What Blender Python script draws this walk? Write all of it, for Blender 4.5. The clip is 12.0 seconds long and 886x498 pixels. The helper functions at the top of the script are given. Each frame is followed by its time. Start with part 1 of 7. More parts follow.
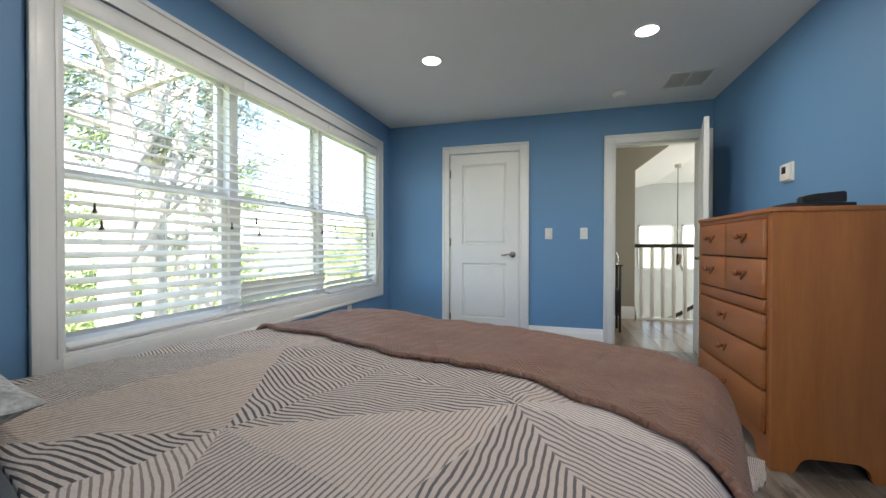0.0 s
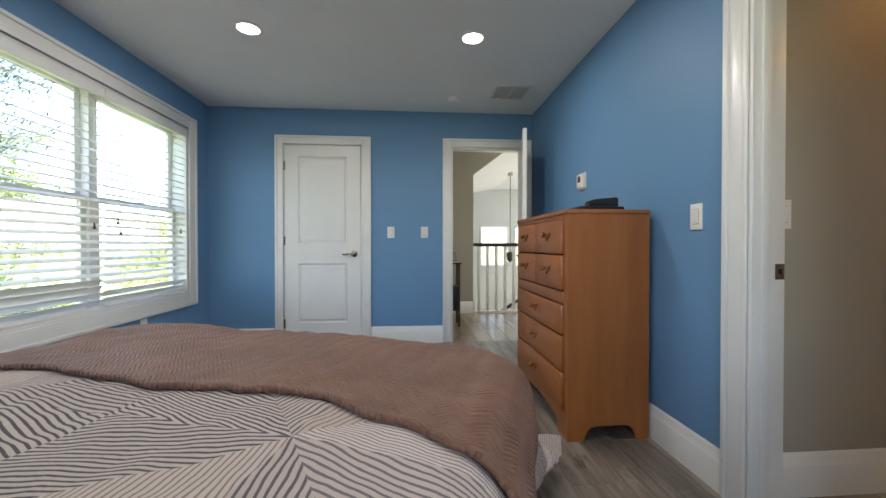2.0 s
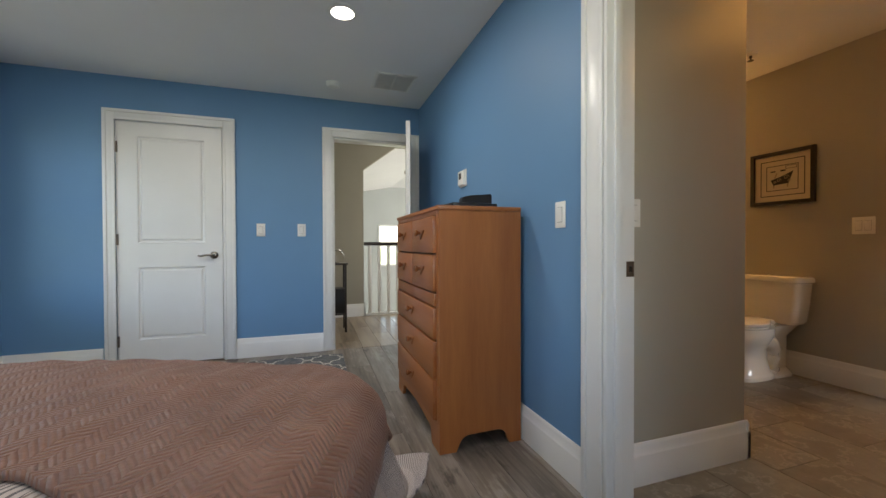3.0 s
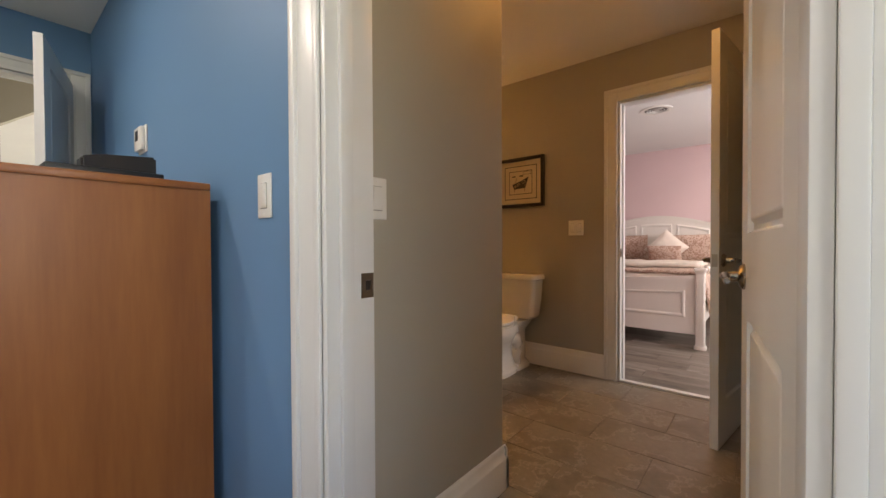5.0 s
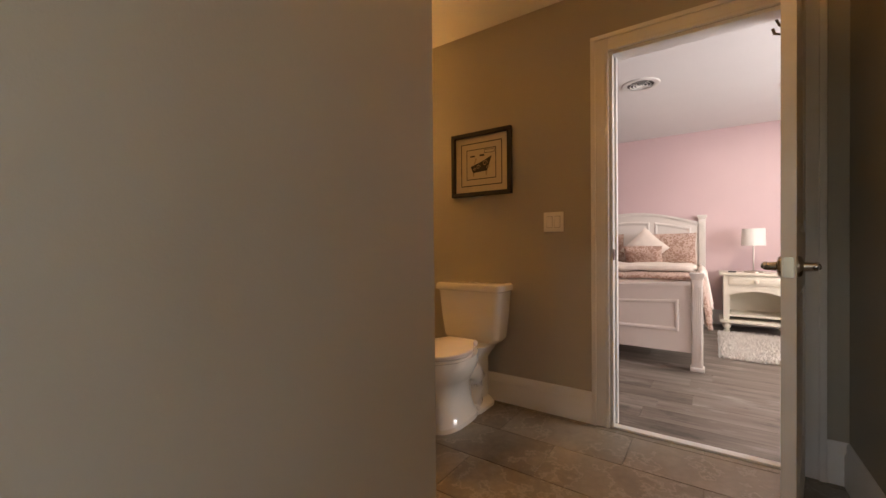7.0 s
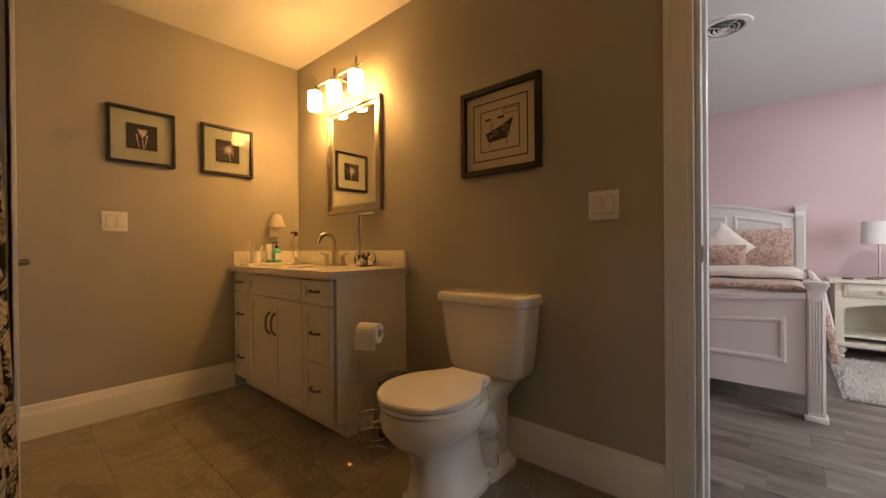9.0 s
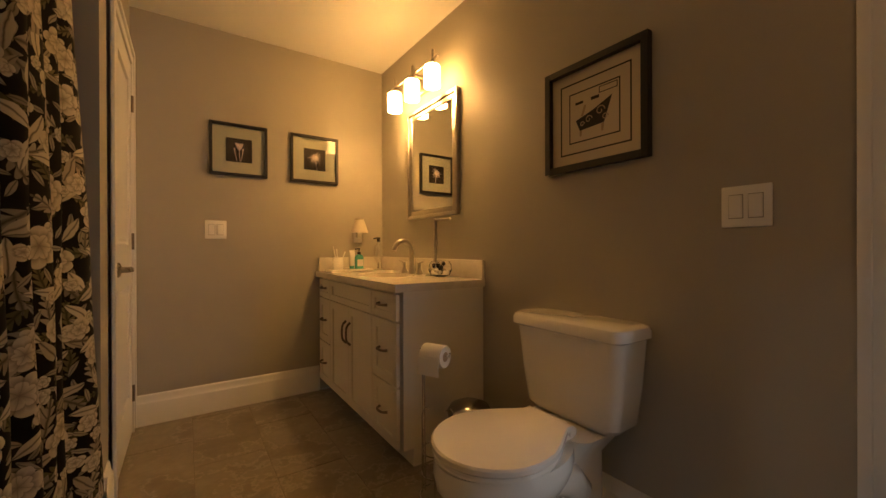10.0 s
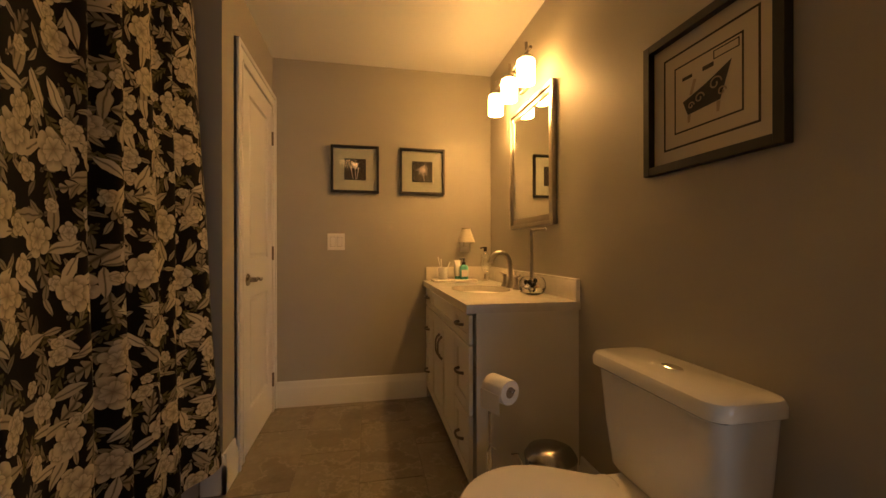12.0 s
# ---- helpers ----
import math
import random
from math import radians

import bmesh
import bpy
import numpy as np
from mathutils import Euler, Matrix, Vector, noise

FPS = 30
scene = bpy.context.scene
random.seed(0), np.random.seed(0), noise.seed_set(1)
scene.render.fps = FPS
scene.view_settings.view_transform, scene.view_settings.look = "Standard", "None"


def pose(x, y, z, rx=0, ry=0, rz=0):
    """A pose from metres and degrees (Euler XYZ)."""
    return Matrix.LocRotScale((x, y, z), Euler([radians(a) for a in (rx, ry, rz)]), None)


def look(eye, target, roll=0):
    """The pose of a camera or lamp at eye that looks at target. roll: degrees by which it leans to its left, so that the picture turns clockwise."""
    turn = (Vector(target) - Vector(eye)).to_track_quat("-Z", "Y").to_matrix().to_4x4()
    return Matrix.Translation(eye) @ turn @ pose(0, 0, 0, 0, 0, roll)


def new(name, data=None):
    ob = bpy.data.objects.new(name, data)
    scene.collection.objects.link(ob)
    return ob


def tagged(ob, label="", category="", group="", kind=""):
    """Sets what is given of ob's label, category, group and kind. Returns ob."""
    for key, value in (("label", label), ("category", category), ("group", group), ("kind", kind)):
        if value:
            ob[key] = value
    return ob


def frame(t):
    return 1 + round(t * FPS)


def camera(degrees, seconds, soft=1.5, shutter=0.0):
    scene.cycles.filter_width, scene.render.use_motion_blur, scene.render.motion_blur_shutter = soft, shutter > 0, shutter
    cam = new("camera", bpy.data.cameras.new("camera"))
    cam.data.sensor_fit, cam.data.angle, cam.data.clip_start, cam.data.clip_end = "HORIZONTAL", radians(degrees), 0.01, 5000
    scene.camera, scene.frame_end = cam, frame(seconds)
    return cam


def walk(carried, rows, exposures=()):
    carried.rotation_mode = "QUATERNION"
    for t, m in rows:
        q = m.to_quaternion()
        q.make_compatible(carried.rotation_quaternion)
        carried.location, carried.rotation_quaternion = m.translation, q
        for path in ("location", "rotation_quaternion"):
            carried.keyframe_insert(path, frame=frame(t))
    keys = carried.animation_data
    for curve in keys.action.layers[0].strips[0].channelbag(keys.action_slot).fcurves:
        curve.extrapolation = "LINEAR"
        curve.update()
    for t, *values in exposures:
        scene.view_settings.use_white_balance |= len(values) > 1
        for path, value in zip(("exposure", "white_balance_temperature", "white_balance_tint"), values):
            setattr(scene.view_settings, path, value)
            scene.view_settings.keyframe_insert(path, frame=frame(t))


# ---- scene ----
cam = camera(98.0, 12.0)
PATH = [
    (0, (-1.413, -4.191, 1.024), (-1.976, -2.272, 1.005), 0.1),
    (0.5, (-1.355, -4.123, 1.006), (-1.82, -2.178, 0.993), 0.6),
    (1, (-1.338, -4.108, 1.019), (-1.629, -2.129, 0.997), 0.1),
    (1.5, (-1.304, -4.065, 1.015), (-1.378, -2.067, 0.993), -0.0),
    (2, (-1.261, -4.014, 1.014), (-1.105, -2.02, 0.995), 0.0),
    (2.5, (-1.138, -3.933, 1.019), (-0.761, -1.969, 0.997), -0.2),
    (3, (-1.038, -3.84, 1.012), (-0.4, -1.945, 0.988), -0.2),
    (3.5, (-0.948, -3.741, 1.002), (-0.051, -1.953, 0.998), 0.1),
    (5.3, (-0.36, -3.326, 1.018), (1.238, -2.124, 0.99), -0.3),
    (5.5, (-0.275, -3.277, 1.02), (1.347, -2.108, 0.997), -0.3),
    (6, (-0.098, -3.199, 1.017), (1.542, -2.054, 0.996), -0.4),
    (6.5, (0.08, -3.117, 1.013), (1.724, -1.977, 0.993), -0.5),
    (8.5, (0.77, -2.847, 0.955), (2.365, -1.641, 0.95), -0.4),
    (9, (0.922, -2.806, 0.97), (2.426, -1.487, 0.961), -0.5),
    (9.5, (1.062, -2.751, 0.99), (2.399, -1.262, 0.989), -0.3),
    (10, (1.19, -2.701, 1.015), (2.302, -1.038, 1.012), -0.2),
    (10.5, (1.334, -2.675, 1.052), (2.241, -0.893, 1.051), -0.2),
    (11, (1.434, -2.676, 1.066), (2.19, -0.825, 1.065), -0.2),
    (11.5, (1.517, -2.688, 1.086), (2.102, -0.775, 1.084), -0.1),
    (12, (1.564, -2.705, 1.087), (1.95, -0.743, 1.086), -0.1),
]
walk(cam, [(t, look(eye, target, roll)) for t, eye, target, roll in PATH],
     exposures=[(0.0, 2.9, 6600, 10), (3.0, 2.85, 6700, 11), (3.5, 2.85, 6900, 13), (5.5, 3.05, 7400, 17), (6.5, 3.05, 7400, 17), (8.5, 2.65, 6600, 12),
                (9.0, 2.5, 6350, 10), (10.0, 2.35, 6300, 10), (12.0, 2.25, 6300, 10)])

# ---------- light ----------
world = bpy.data.worlds.new("sky")
scene.world = world
world.use_nodes = True
wn = world.node_tree
sky = wn.nodes.new("ShaderNodeTexSky")
sky.sky_type = "NISHITA"
sky.sun_disc = False
sky.sun_elevation = radians(52)
sky.sun_rotation = radians(145)
wn.links.new(sky.outputs[0], wn.nodes["Background"].inputs[0])
wn.nodes["Background"].inputs[1].default_value = 0.15


def lamp(name, kind, m, energy, color=(1, 1, 1), size=0.1, size_y=None, label="", category="lamp"):
    d = bpy.data.lights.new(name, kind)
    d.energy, d.color = energy, color
    if kind == "AREA":
        d.shape = "RECTANGLE" if size_y else "DISK"
        d.size = size
        if size_y:
            d.size_y = size_y
    elif kind == "POINT":
        d.shadow_soft_size = size
    elif kind == "SUN":
        d.angle = size
    ob = new(name, d)
    ob.matrix_world = m
    return ob


# sun stands high to the south-west, outside the bedroom window wall
lamp("sun", "SUN", look((9, -13, 20), (0, 0, 0)), 5.0, (1.0, 0.95, 0.88), radians(0.5))
WARM = (1.0, 0.49, 0.13)
LAMP_BED = 1.3
# daylight of two windows that the walk never faces; the pink one isn't built
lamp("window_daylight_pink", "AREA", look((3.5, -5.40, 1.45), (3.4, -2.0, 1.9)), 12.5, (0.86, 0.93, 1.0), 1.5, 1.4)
lamp("window_daylight_south", "AREA", look((-0.80, -4.73, 1.375), (-0.80, 0.0, 1.2)), 0.95, (0.97, 0.98, 1.0), 0.86, 1.30)
# added fill; the tall room and hall have no window in these walls
lamp("window_daylight_great_room", "AREA", look((4.9, 4.6, 1.6), (0, 4.4, 1.2)), 90, (1.0, 0.97, 0.9), 3.6, 3.4)
lamp("window_daylight_hall", "AREA", look((1.55, 1.0, 1.5), (-1.0, 0.9, 1.0)), 5, (1.0, 0.97, 0.9), 0.8, 1.2)


# ---------- materials ----------
def nodes_of(name):
    m = bpy.data.materials.new(name)
    m.use_nodes = True
    nt = m.node_tree
    return m, nt, nt.nodes["Principled BSDF"]


def N(nt, kind, **kw):
    n = nt.nodes.new(kind)
    for k, v in kw.items():
        if k in n.inputs:
            n.inputs[k].default_value = v
    return n


def math_node(nt, op, a, b=None, c=None):
    n = nt.nodes.new("ShaderNodeMath")
    n.operation = op
    for i, v in enumerate((a, b, c)):
        if v is None:
            continue
        if isinstance(v, (int, float)):
            n.inputs[i].default_value = v
        else:
            nt.links.new(v, n.inputs[i])
    return n.outputs[0]


def ramp(nt, fac, stops):
    n = nt.nodes.new("ShaderNodeValToRGB")
    els = n.color_ramp.elements
    while len(els) < len(stops):
        els.new(0.5)
    for e, (p, c) in zip(els, stops):
        e.position, e.color = p, (*c, 1)
    nt.links.new(fac, n.inputs[0])
    return n.outputs[0]


def coords(nt, scale=(1, 1, 1), space="Object", uv=False):
    tc = nt.nodes.new("ShaderNodeTexCoord")
    mp = nt.nodes.new("ShaderNodeMapping")
    mp.inputs["Scale"].default_value = scale
    nt.links.new(tc.outputs["UV" if uv else space], mp.inputs[0])
    return mp.outputs[0]


def tex_noise(nt, vec, scale, detail=4, rough=0.55):
    n = nt.nodes.new("ShaderNodeTexNoise")
    n.inputs["Scale"].default_value, n.inputs["Detail"].default_value = scale, detail
    n.inputs["Roughness"].default_value = rough
    nt.links.new(vec, n.inputs["Vector"])
    return n.outputs["Fac"]


def bump(nt, bsdf, height, strength, dist=0.002):
    b = nt.nodes.new("ShaderNodeBump")
    b.inputs["Strength"].default_value, b.inputs["Distance"].default_value = strength, dist
    nt.links.new(height, b.inputs["Height"])
    nt.links.new(b.outputs[0], bsdf.inputs["Normal"])


def plain(name, color, rough=0.5, metal=0.0, vary=0.06, scale=3.0, grain=180.0, relief=0.12, **extra):
    """Paint, plastic, metal or china: a colour with faint large and small variation and a fine relief."""
    m, nt, p = nodes_of(name)
    v = coords(nt)
    big = tex_noise(nt, v, scale, 3)
    lo = tuple(c * (1 - vary) for c in color)
    hi = tuple(min(1, c * (1 + vary)) for c in color)
    nt.links.new(ramp(nt, big, [(0.3, lo), (0.7, hi)]), p.inputs["Base Color"])
    p.inputs["Metallic"].default_value = metal
    small = tex_noise(nt, v, grain, 2)
    r = math_node(nt, "MULTIPLY_ADD", big, 0.12, rough - 0.06)
    nt.links.new(r, p.inputs["Roughness"])
    if relief:
        bump(nt, p, small, relief, 0.0008)
    for k, val in extra.items():
        p.inputs[k.replace("_", " ")].default_value = val
    return m


def wood(name, dark, light, rough=0.45, axis="Z", size=1.0, knots=0.0, rand=0.0):
    """Wood with grain along one axis; rand shifts the grain and tone from board to board."""
    m, nt, p = nodes_of(name)
    sc = {"X": (1.2, 14, 14), "Y": (14, 1.2, 14), "Z": (14, 14, 1.2)}[axis]
    v = coords(nt, tuple(s * size for s in sc))
    info = nt.nodes.new("ShaderNodeObjectInfo")
    if rand:
        off = nt.nodes.new("ShaderNodeVectorMath")
        off.operation = "ADD"
        mul = nt.nodes.new("ShaderNodeVectorMath")
        mul.operation = "SCALE"
        mul.inputs["Scale"].default_value = 37.0
        comb = nt.nodes.new("ShaderNodeCombineXYZ")
        for i in range(3):
            nt.links.new(info.outputs["Random"], comb.inputs[i])
        nt.links.new(comb.outputs[0], mul.inputs[0])
        nt.links.new(v, off.inputs[0])
        nt.links.new(mul.outputs[0], off.inputs[1])
        v = off.outputs[0]
    a = tex_noise(nt, v, 1.0, 6, 0.62)
    b = tex_noise(nt, v, 7.0, 3, 0.6)
    f = math_node(nt, "ADD", math_node(nt, "MULTIPLY", a, 0.75), math_node(nt, "MULTIPLY", b, 0.25))
    if rand:
        f = math_node(nt, "ADD", f, math_node(nt, "MULTIPLY_ADD", info.outputs["Random"], rand, -rand / 2))
    mid = tuple((x + y) / 2 for x, y in zip(dark, light))
    stops = [(0.3, dark), (0.5, mid), (0.7, light)]
    if knots:
        stops = [(0.33, tuple(c * 0.30 for c in dark)), (0.385, tuple(c * 0.85 for c in dark)), (0.50, mid), (0.68, light)]
    nt.links.new(ramp(nt, f, stops), p.inputs["Base Color"])
    nt.links.new(math_node(nt, "MULTIPLY_ADD", b, 0.2, rough - 0.1), p.inputs["Roughness"])
    bump(nt, p, f, 0.18, 0.0015)
    return m


BLUE = plain("blue_wall_paint", (0.125, 0.265, 0.455), 0.55, vary=0.03, scale=1.2, grain=260, relief=0.25)
GREIGE = plain("greige_wall_paint", (0.40, 0.375, 0.315), 0.5, vary=0.03, scale=1.2, grain=260, relief=0.25)
PINK = plain("pink_wall_paint", (0.70, 0.53, 0.53), 0.55, vary=0.03, scale=1.2, grain=260, relief=0.25)
OLIVE = plain("olive_grey_wall_paint", (0.34, 0.32, 0.26), 0.55, vary=0.03, scale=1.2, grain=260, relief=0.25)
PALE = plain("pale_grey_wall_paint", (0.46, 0.49, 0.48), 0.6, vary=0.03, scale=1.2, grain=260, relief=0.2)
CEIL = plain("ceiling_white_paint", (0.77, 0.77, 0.76), 0.85, vary=0.02, scale=1.5, grain=300, relief=0.3)
WHITE = plain("white_trim_paint", (0.76, 0.76, 0.74), 0.32, vary=0.02, scale=4, grain=90, relief=0.06)
DOORWHITE = plain("white_door_paint", (0.74, 0.74, 0.72), 0.35, vary=0.02, scale=4, grain=120, relief=0.1)
VINYL = plain("white_window_vinyl", (0.8, 0.8, 0.8), 0.3, vary=0.02)
VENTGREY = plain("vent_gap_shade", (0.46, 0.46, 0.45), 0.8, vary=0.05, scale=8)
GAPGREY = plain("rocker_gap_shade", (0.30, 0.29, 0.27), 0.5, vary=0.02)
PLASTIC = plain("white_switch_plastic", (0.78, 0.77, 0.73), 0.3, vary=0.02)
CHINA = plain("white_glazed_china", (0.82, 0.80, 0.75), 0.07, vary=0.01, relief=0.0, Coat_Weight=0.4)
CABINET = plain("white_cabinet_paint", (0.79, 0.755, 0.66), 0.3, vary=0.02)
QUARTZ = plain("cream_stone_top", (0.74, 0.70, 0.62), 0.14, vary=0.06, scale=22, relief=0.02)
PEWTER = plain("dull_nickel_pull", (0.20, 0.17, 0.14), 0.38, 1.0, vary=0.05, scale=20)
NICKEL = plain("brushed_nickel", (0.50, 0.46, 0.40), 0.3, 1.0, vary=0.05, scale=20)
SATIN = plain("satin_nickel", (0.34, 0.31, 0.27), 0.27, 1.0, vary=0.05, scale=20)
STEEL = plain("dull_steel", (0.36, 0.34, 0.31), 0.24, 1.0, vary=0.05, scale=12)
CHROME = plain("bright_chrome", (0.75, 0.74, 0.72), 0.1, 1.0, vary=0.03)
DARKMETAL = plain("dark_bronze_metal", (0.07, 0.06, 0.05), 0.4, 0.8)
BLACKWOOD = plain("black_frame_wood", (0.009, 0.008, 0.007), 0.42, vary=0.2, scale=30)
BLACKPLASTIC = plain("black_plastic", (0.012, 0.012, 0.013), 0.4, vary=0.1)
ESPRESSO = plain("espresso_wood", (0.02, 0.014, 0.011), 0.35, vary=0.2, scale=20)
MAT_BOARD = plain("grey_green_mat_board", (0.42, 0.43, 0.36), 0.8, vary=0.02)
CREAM_BOARD = plain("cream_mat_board", (0.62, 0.55, 0.42), 0.8, vary=0.03)
INK = plain("dark_print_ink", (0.03, 0.024, 0.02), 0.7)
SEPIA = plain("sepia_print", (0.40, 0.31, 0.21), 0.8, vary=0.1, scale=40)
PETAL = plain("pale_petal_print", (0.6, 0.52, 0.55), 0.8, vary=0.3, scale=60)
OAK = wood("honey_oak", (0.27, 0.085, 0.020), (0.40, 0.142, 0.036), 0.38, "Z", 1.0)
OAKFRONT = wood("honey_oak_front", (0.27, 0.085, 0.021), (0.40, 0.142, 0.038), 0.36, "Y", 1.0)
OAKDARK = plain("dark_oak_pull", (0.22, 0.075, 0.02), 0.35, vary=0.15, scale=30)
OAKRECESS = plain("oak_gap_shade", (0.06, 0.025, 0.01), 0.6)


def plank_material():
    """Grey-brown wood-look boards: streaked grain, pale scraped patches, dark knots and stains."""
    m, nt, p = nodes_of("grey_oak_plank")
    info = nt.nodes.new("ShaderNodeObjectInfo")
    comb = nt.nodes.new("ShaderNodeCombineXYZ")
    for i in range(3):
        nt.links.new(math_node(nt, "MULTIPLY", info.outputs["Random"], 41.0 + 7 * i), comb.inputs[i])

    def shifted(scale):
        add = nt.nodes.new("ShaderNodeVectorMath")
        nt.links.new(coords(nt, scale), add.inputs[0])
        nt.links.new(comb.outputs[0], add.inputs[1])
        return add.outputs[0]

    fine = tex_noise(nt, shifted((60, 3.0, 60)), 1.0, 5, 0.65)
    streak = tex_noise(nt, shifted((13, 1.1, 13)), 1.0, 6, 0.62)
    patch = tex_noise(nt, shifted((5.5, 2.2, 5.5)), 1.0, 6, 0.7)
    f = math_node(nt, "ADD", math_node(nt, "MULTIPLY", streak, 0.6), math_node(nt, "MULTIPLY", fine, 0.4))
    f = math_node(nt, "ADD", f, math_node(nt, "MULTIPLY_ADD", info.outputs["Random"], 0.12, -0.06))
    base = ramp(nt, f, [(0.34, (0.085, 0.066, 0.052)), (0.45, (0.155, 0.125, 0.10)), (0.56, (0.225, 0.19, 0.157)), (0.70, (0.33, 0.29, 0.25))])
    pale = nt.nodes.new("ShaderNodeMixRGB")
    nt.links.new(ramp(nt, math_node(nt, "MULTIPLY_ADD", fine, 0.25, math_node(nt, "MULTIPLY", patch, 0.8)), [(0.56, (0, 0, 0)), (0.68, (0.75, 0.75, 0.75))]), pale.inputs[0])
    nt.links.new(base, pale.inputs[1])
    pale.inputs[2].default_value = (0.36, 0.33, 0.295, 1)
    dark = nt.nodes.new("ShaderNodeMixRGB")
    nt.links.new(ramp(nt, math_node(nt, "MULTIPLY_ADD", fine, 0.2, math_node(nt, "MULTIPLY", patch, 0.8)), [(0.36, (0.85, 0.85, 0.85)), (0.43, (0, 0, 0))]), dark.inputs[0])
    nt.links.new(pale.outputs[0], dark.inputs[1])
    dark.inputs[2].default_value = (0.055, 0.042, 0.034, 1)
    nt.links.new(dark.outputs[0], p.inputs["Base Color"])
    nt.links.new(math_node(nt, "MULTIPLY_ADD", fine, 0.25, 0.30), p.inputs["Roughness"])
    bump(nt, p, f, 0.2, 0.0015)
    return m


FLOORWOOD = plank_material()
HALLWOOD = wood("tan_oak_plank", (0.17, 0.125, 0.085), (0.33, 0.265, 0.19), 0.34, "Y", 0.62, knots=1.0, rand=0.08)
PINKBEDWHITE = plain("cream_white_furniture_paint", (0.78, 0.74, 0.68), 0.3, vary=0.02)
CREAMPAINT = plain("cream_furniture_paint", (0.78, 0.73, 0.60), 0.3, vary=0.02)
SHADEWHITE = plain("white_lampshade_cloth", (0.85, 0.83, 0.78), 0.8, vary=0.02, grain=400)
PAPER = plain("white_tissue_paper", (0.82, 0.80, 0.76), 0.9, vary=0.02)
GROUT = plain("grey_grout", (0.24, 0.21, 0.17), 0.9, vary=0.1, scale=40)
TEAL = plain("teal_soap", (0.10, 0.42, 0.36), 0.15, vary=0.05)
GRASS = plain("sunlit_lawn", (0.15, 0.18, 0.065), 0.9, vary=0.35, scale=0.6, grain=30, relief=0.5)
BARK = plain("grey_brown_bark", (0.33, 0.30, 0.27), 0.9, vary=0.35, scale=7, grain=40, relief=0.8)
LEAFY = plain("young_green_leaf", (0.19, 0.25, 0.075), 0.6, vary=0.4, scale=1.5, relief=0.0)
NEEDLE = plain("dark_pine_needle", (0.085, 0.12, 0.085), 0.7, vary=0.4, scale=1.5, relief=0.0)
RUGWHITE = plain("white_shag_pile", (0.72, 0.68, 0.62), 0.95, vary=0.1, scale=30, relief=0.6)
TUBWHITE = plain("white_tub_enamel", (0.80, 0.79, 0.75), 0.12, vary=0.02, relief=0)


def glass(name, color=(1, 1, 1), rough=0.0):
    m, nt, p = nodes_of(name)
    p.inputs["Base Color"].default_value = (*color, 1)
    p.inputs["Roughness"].default_value = rough
    p.inputs["Transmission Weight"].default_value = 1.0
    p.inputs["IOR"].default_value = 1.45
    return m


def thin_pane(name, gloss=0.06):
    m, nt, p = nodes_of(name)
    tr = nt.nodes.new("ShaderNodeBsdfTransparent")
    gl = nt.nodes.new("ShaderNodeBsdfGlossy")
    gl.inputs["Roughness"].default_value = 0.02
    mix = nt.nodes.new("ShaderNodeMixShader")
    mix.inputs[0].default_value = gloss
    nt.links.new(tr.outputs[0], mix.inputs[1])
    nt.links.new(gl.outputs[0], mix.inputs[2])
    nt.links.new(mix.outputs[0], nt.nodes["Material Output"].inputs[0])
    return m


def glow(name, color, strength):
    m, nt, p = nodes_of(name)
    p.inputs["Base Color"].default_value = (0.8, 0.8, 0.8, 1)
    p.inputs["Emission Color"].default_value = (*color, 1)
    p.inputs["Emission Strength"].default_value = strength
    return m


PANE = thin_pane("window_glass")
PICTUREGLASS = thin_pane("picture_glass", 0.02)
THINGLASS = thin_pane("thin_clear_glass", 0.22)
CLEAR = glass("clear_glass")
MIRROR = plain("silvered_mirror", (0.86, 0.87, 0.85), 0.0, 1.0, vary=0.0, relief=0.0)
MIRROR.node_tree.nodes["Principled BSDF"].inputs["Roughness"].default_value = 0.01
for link in list(MIRROR.node_tree.nodes["Principled BSDF"].inputs["Roughness"].links):
    MIRROR.node_tree.links.remove(link)
DOWNLIGHT = glow("downlight_lens", (1.0, 0.90, 0.78), 2.0)
OPAL = glow("lit_opal_glass", WARM, 8.2)
BULB = glow("lit_bulb", WARM, 34.0)
DOME = glow("lit_dome_glass", WARM, 2.0)


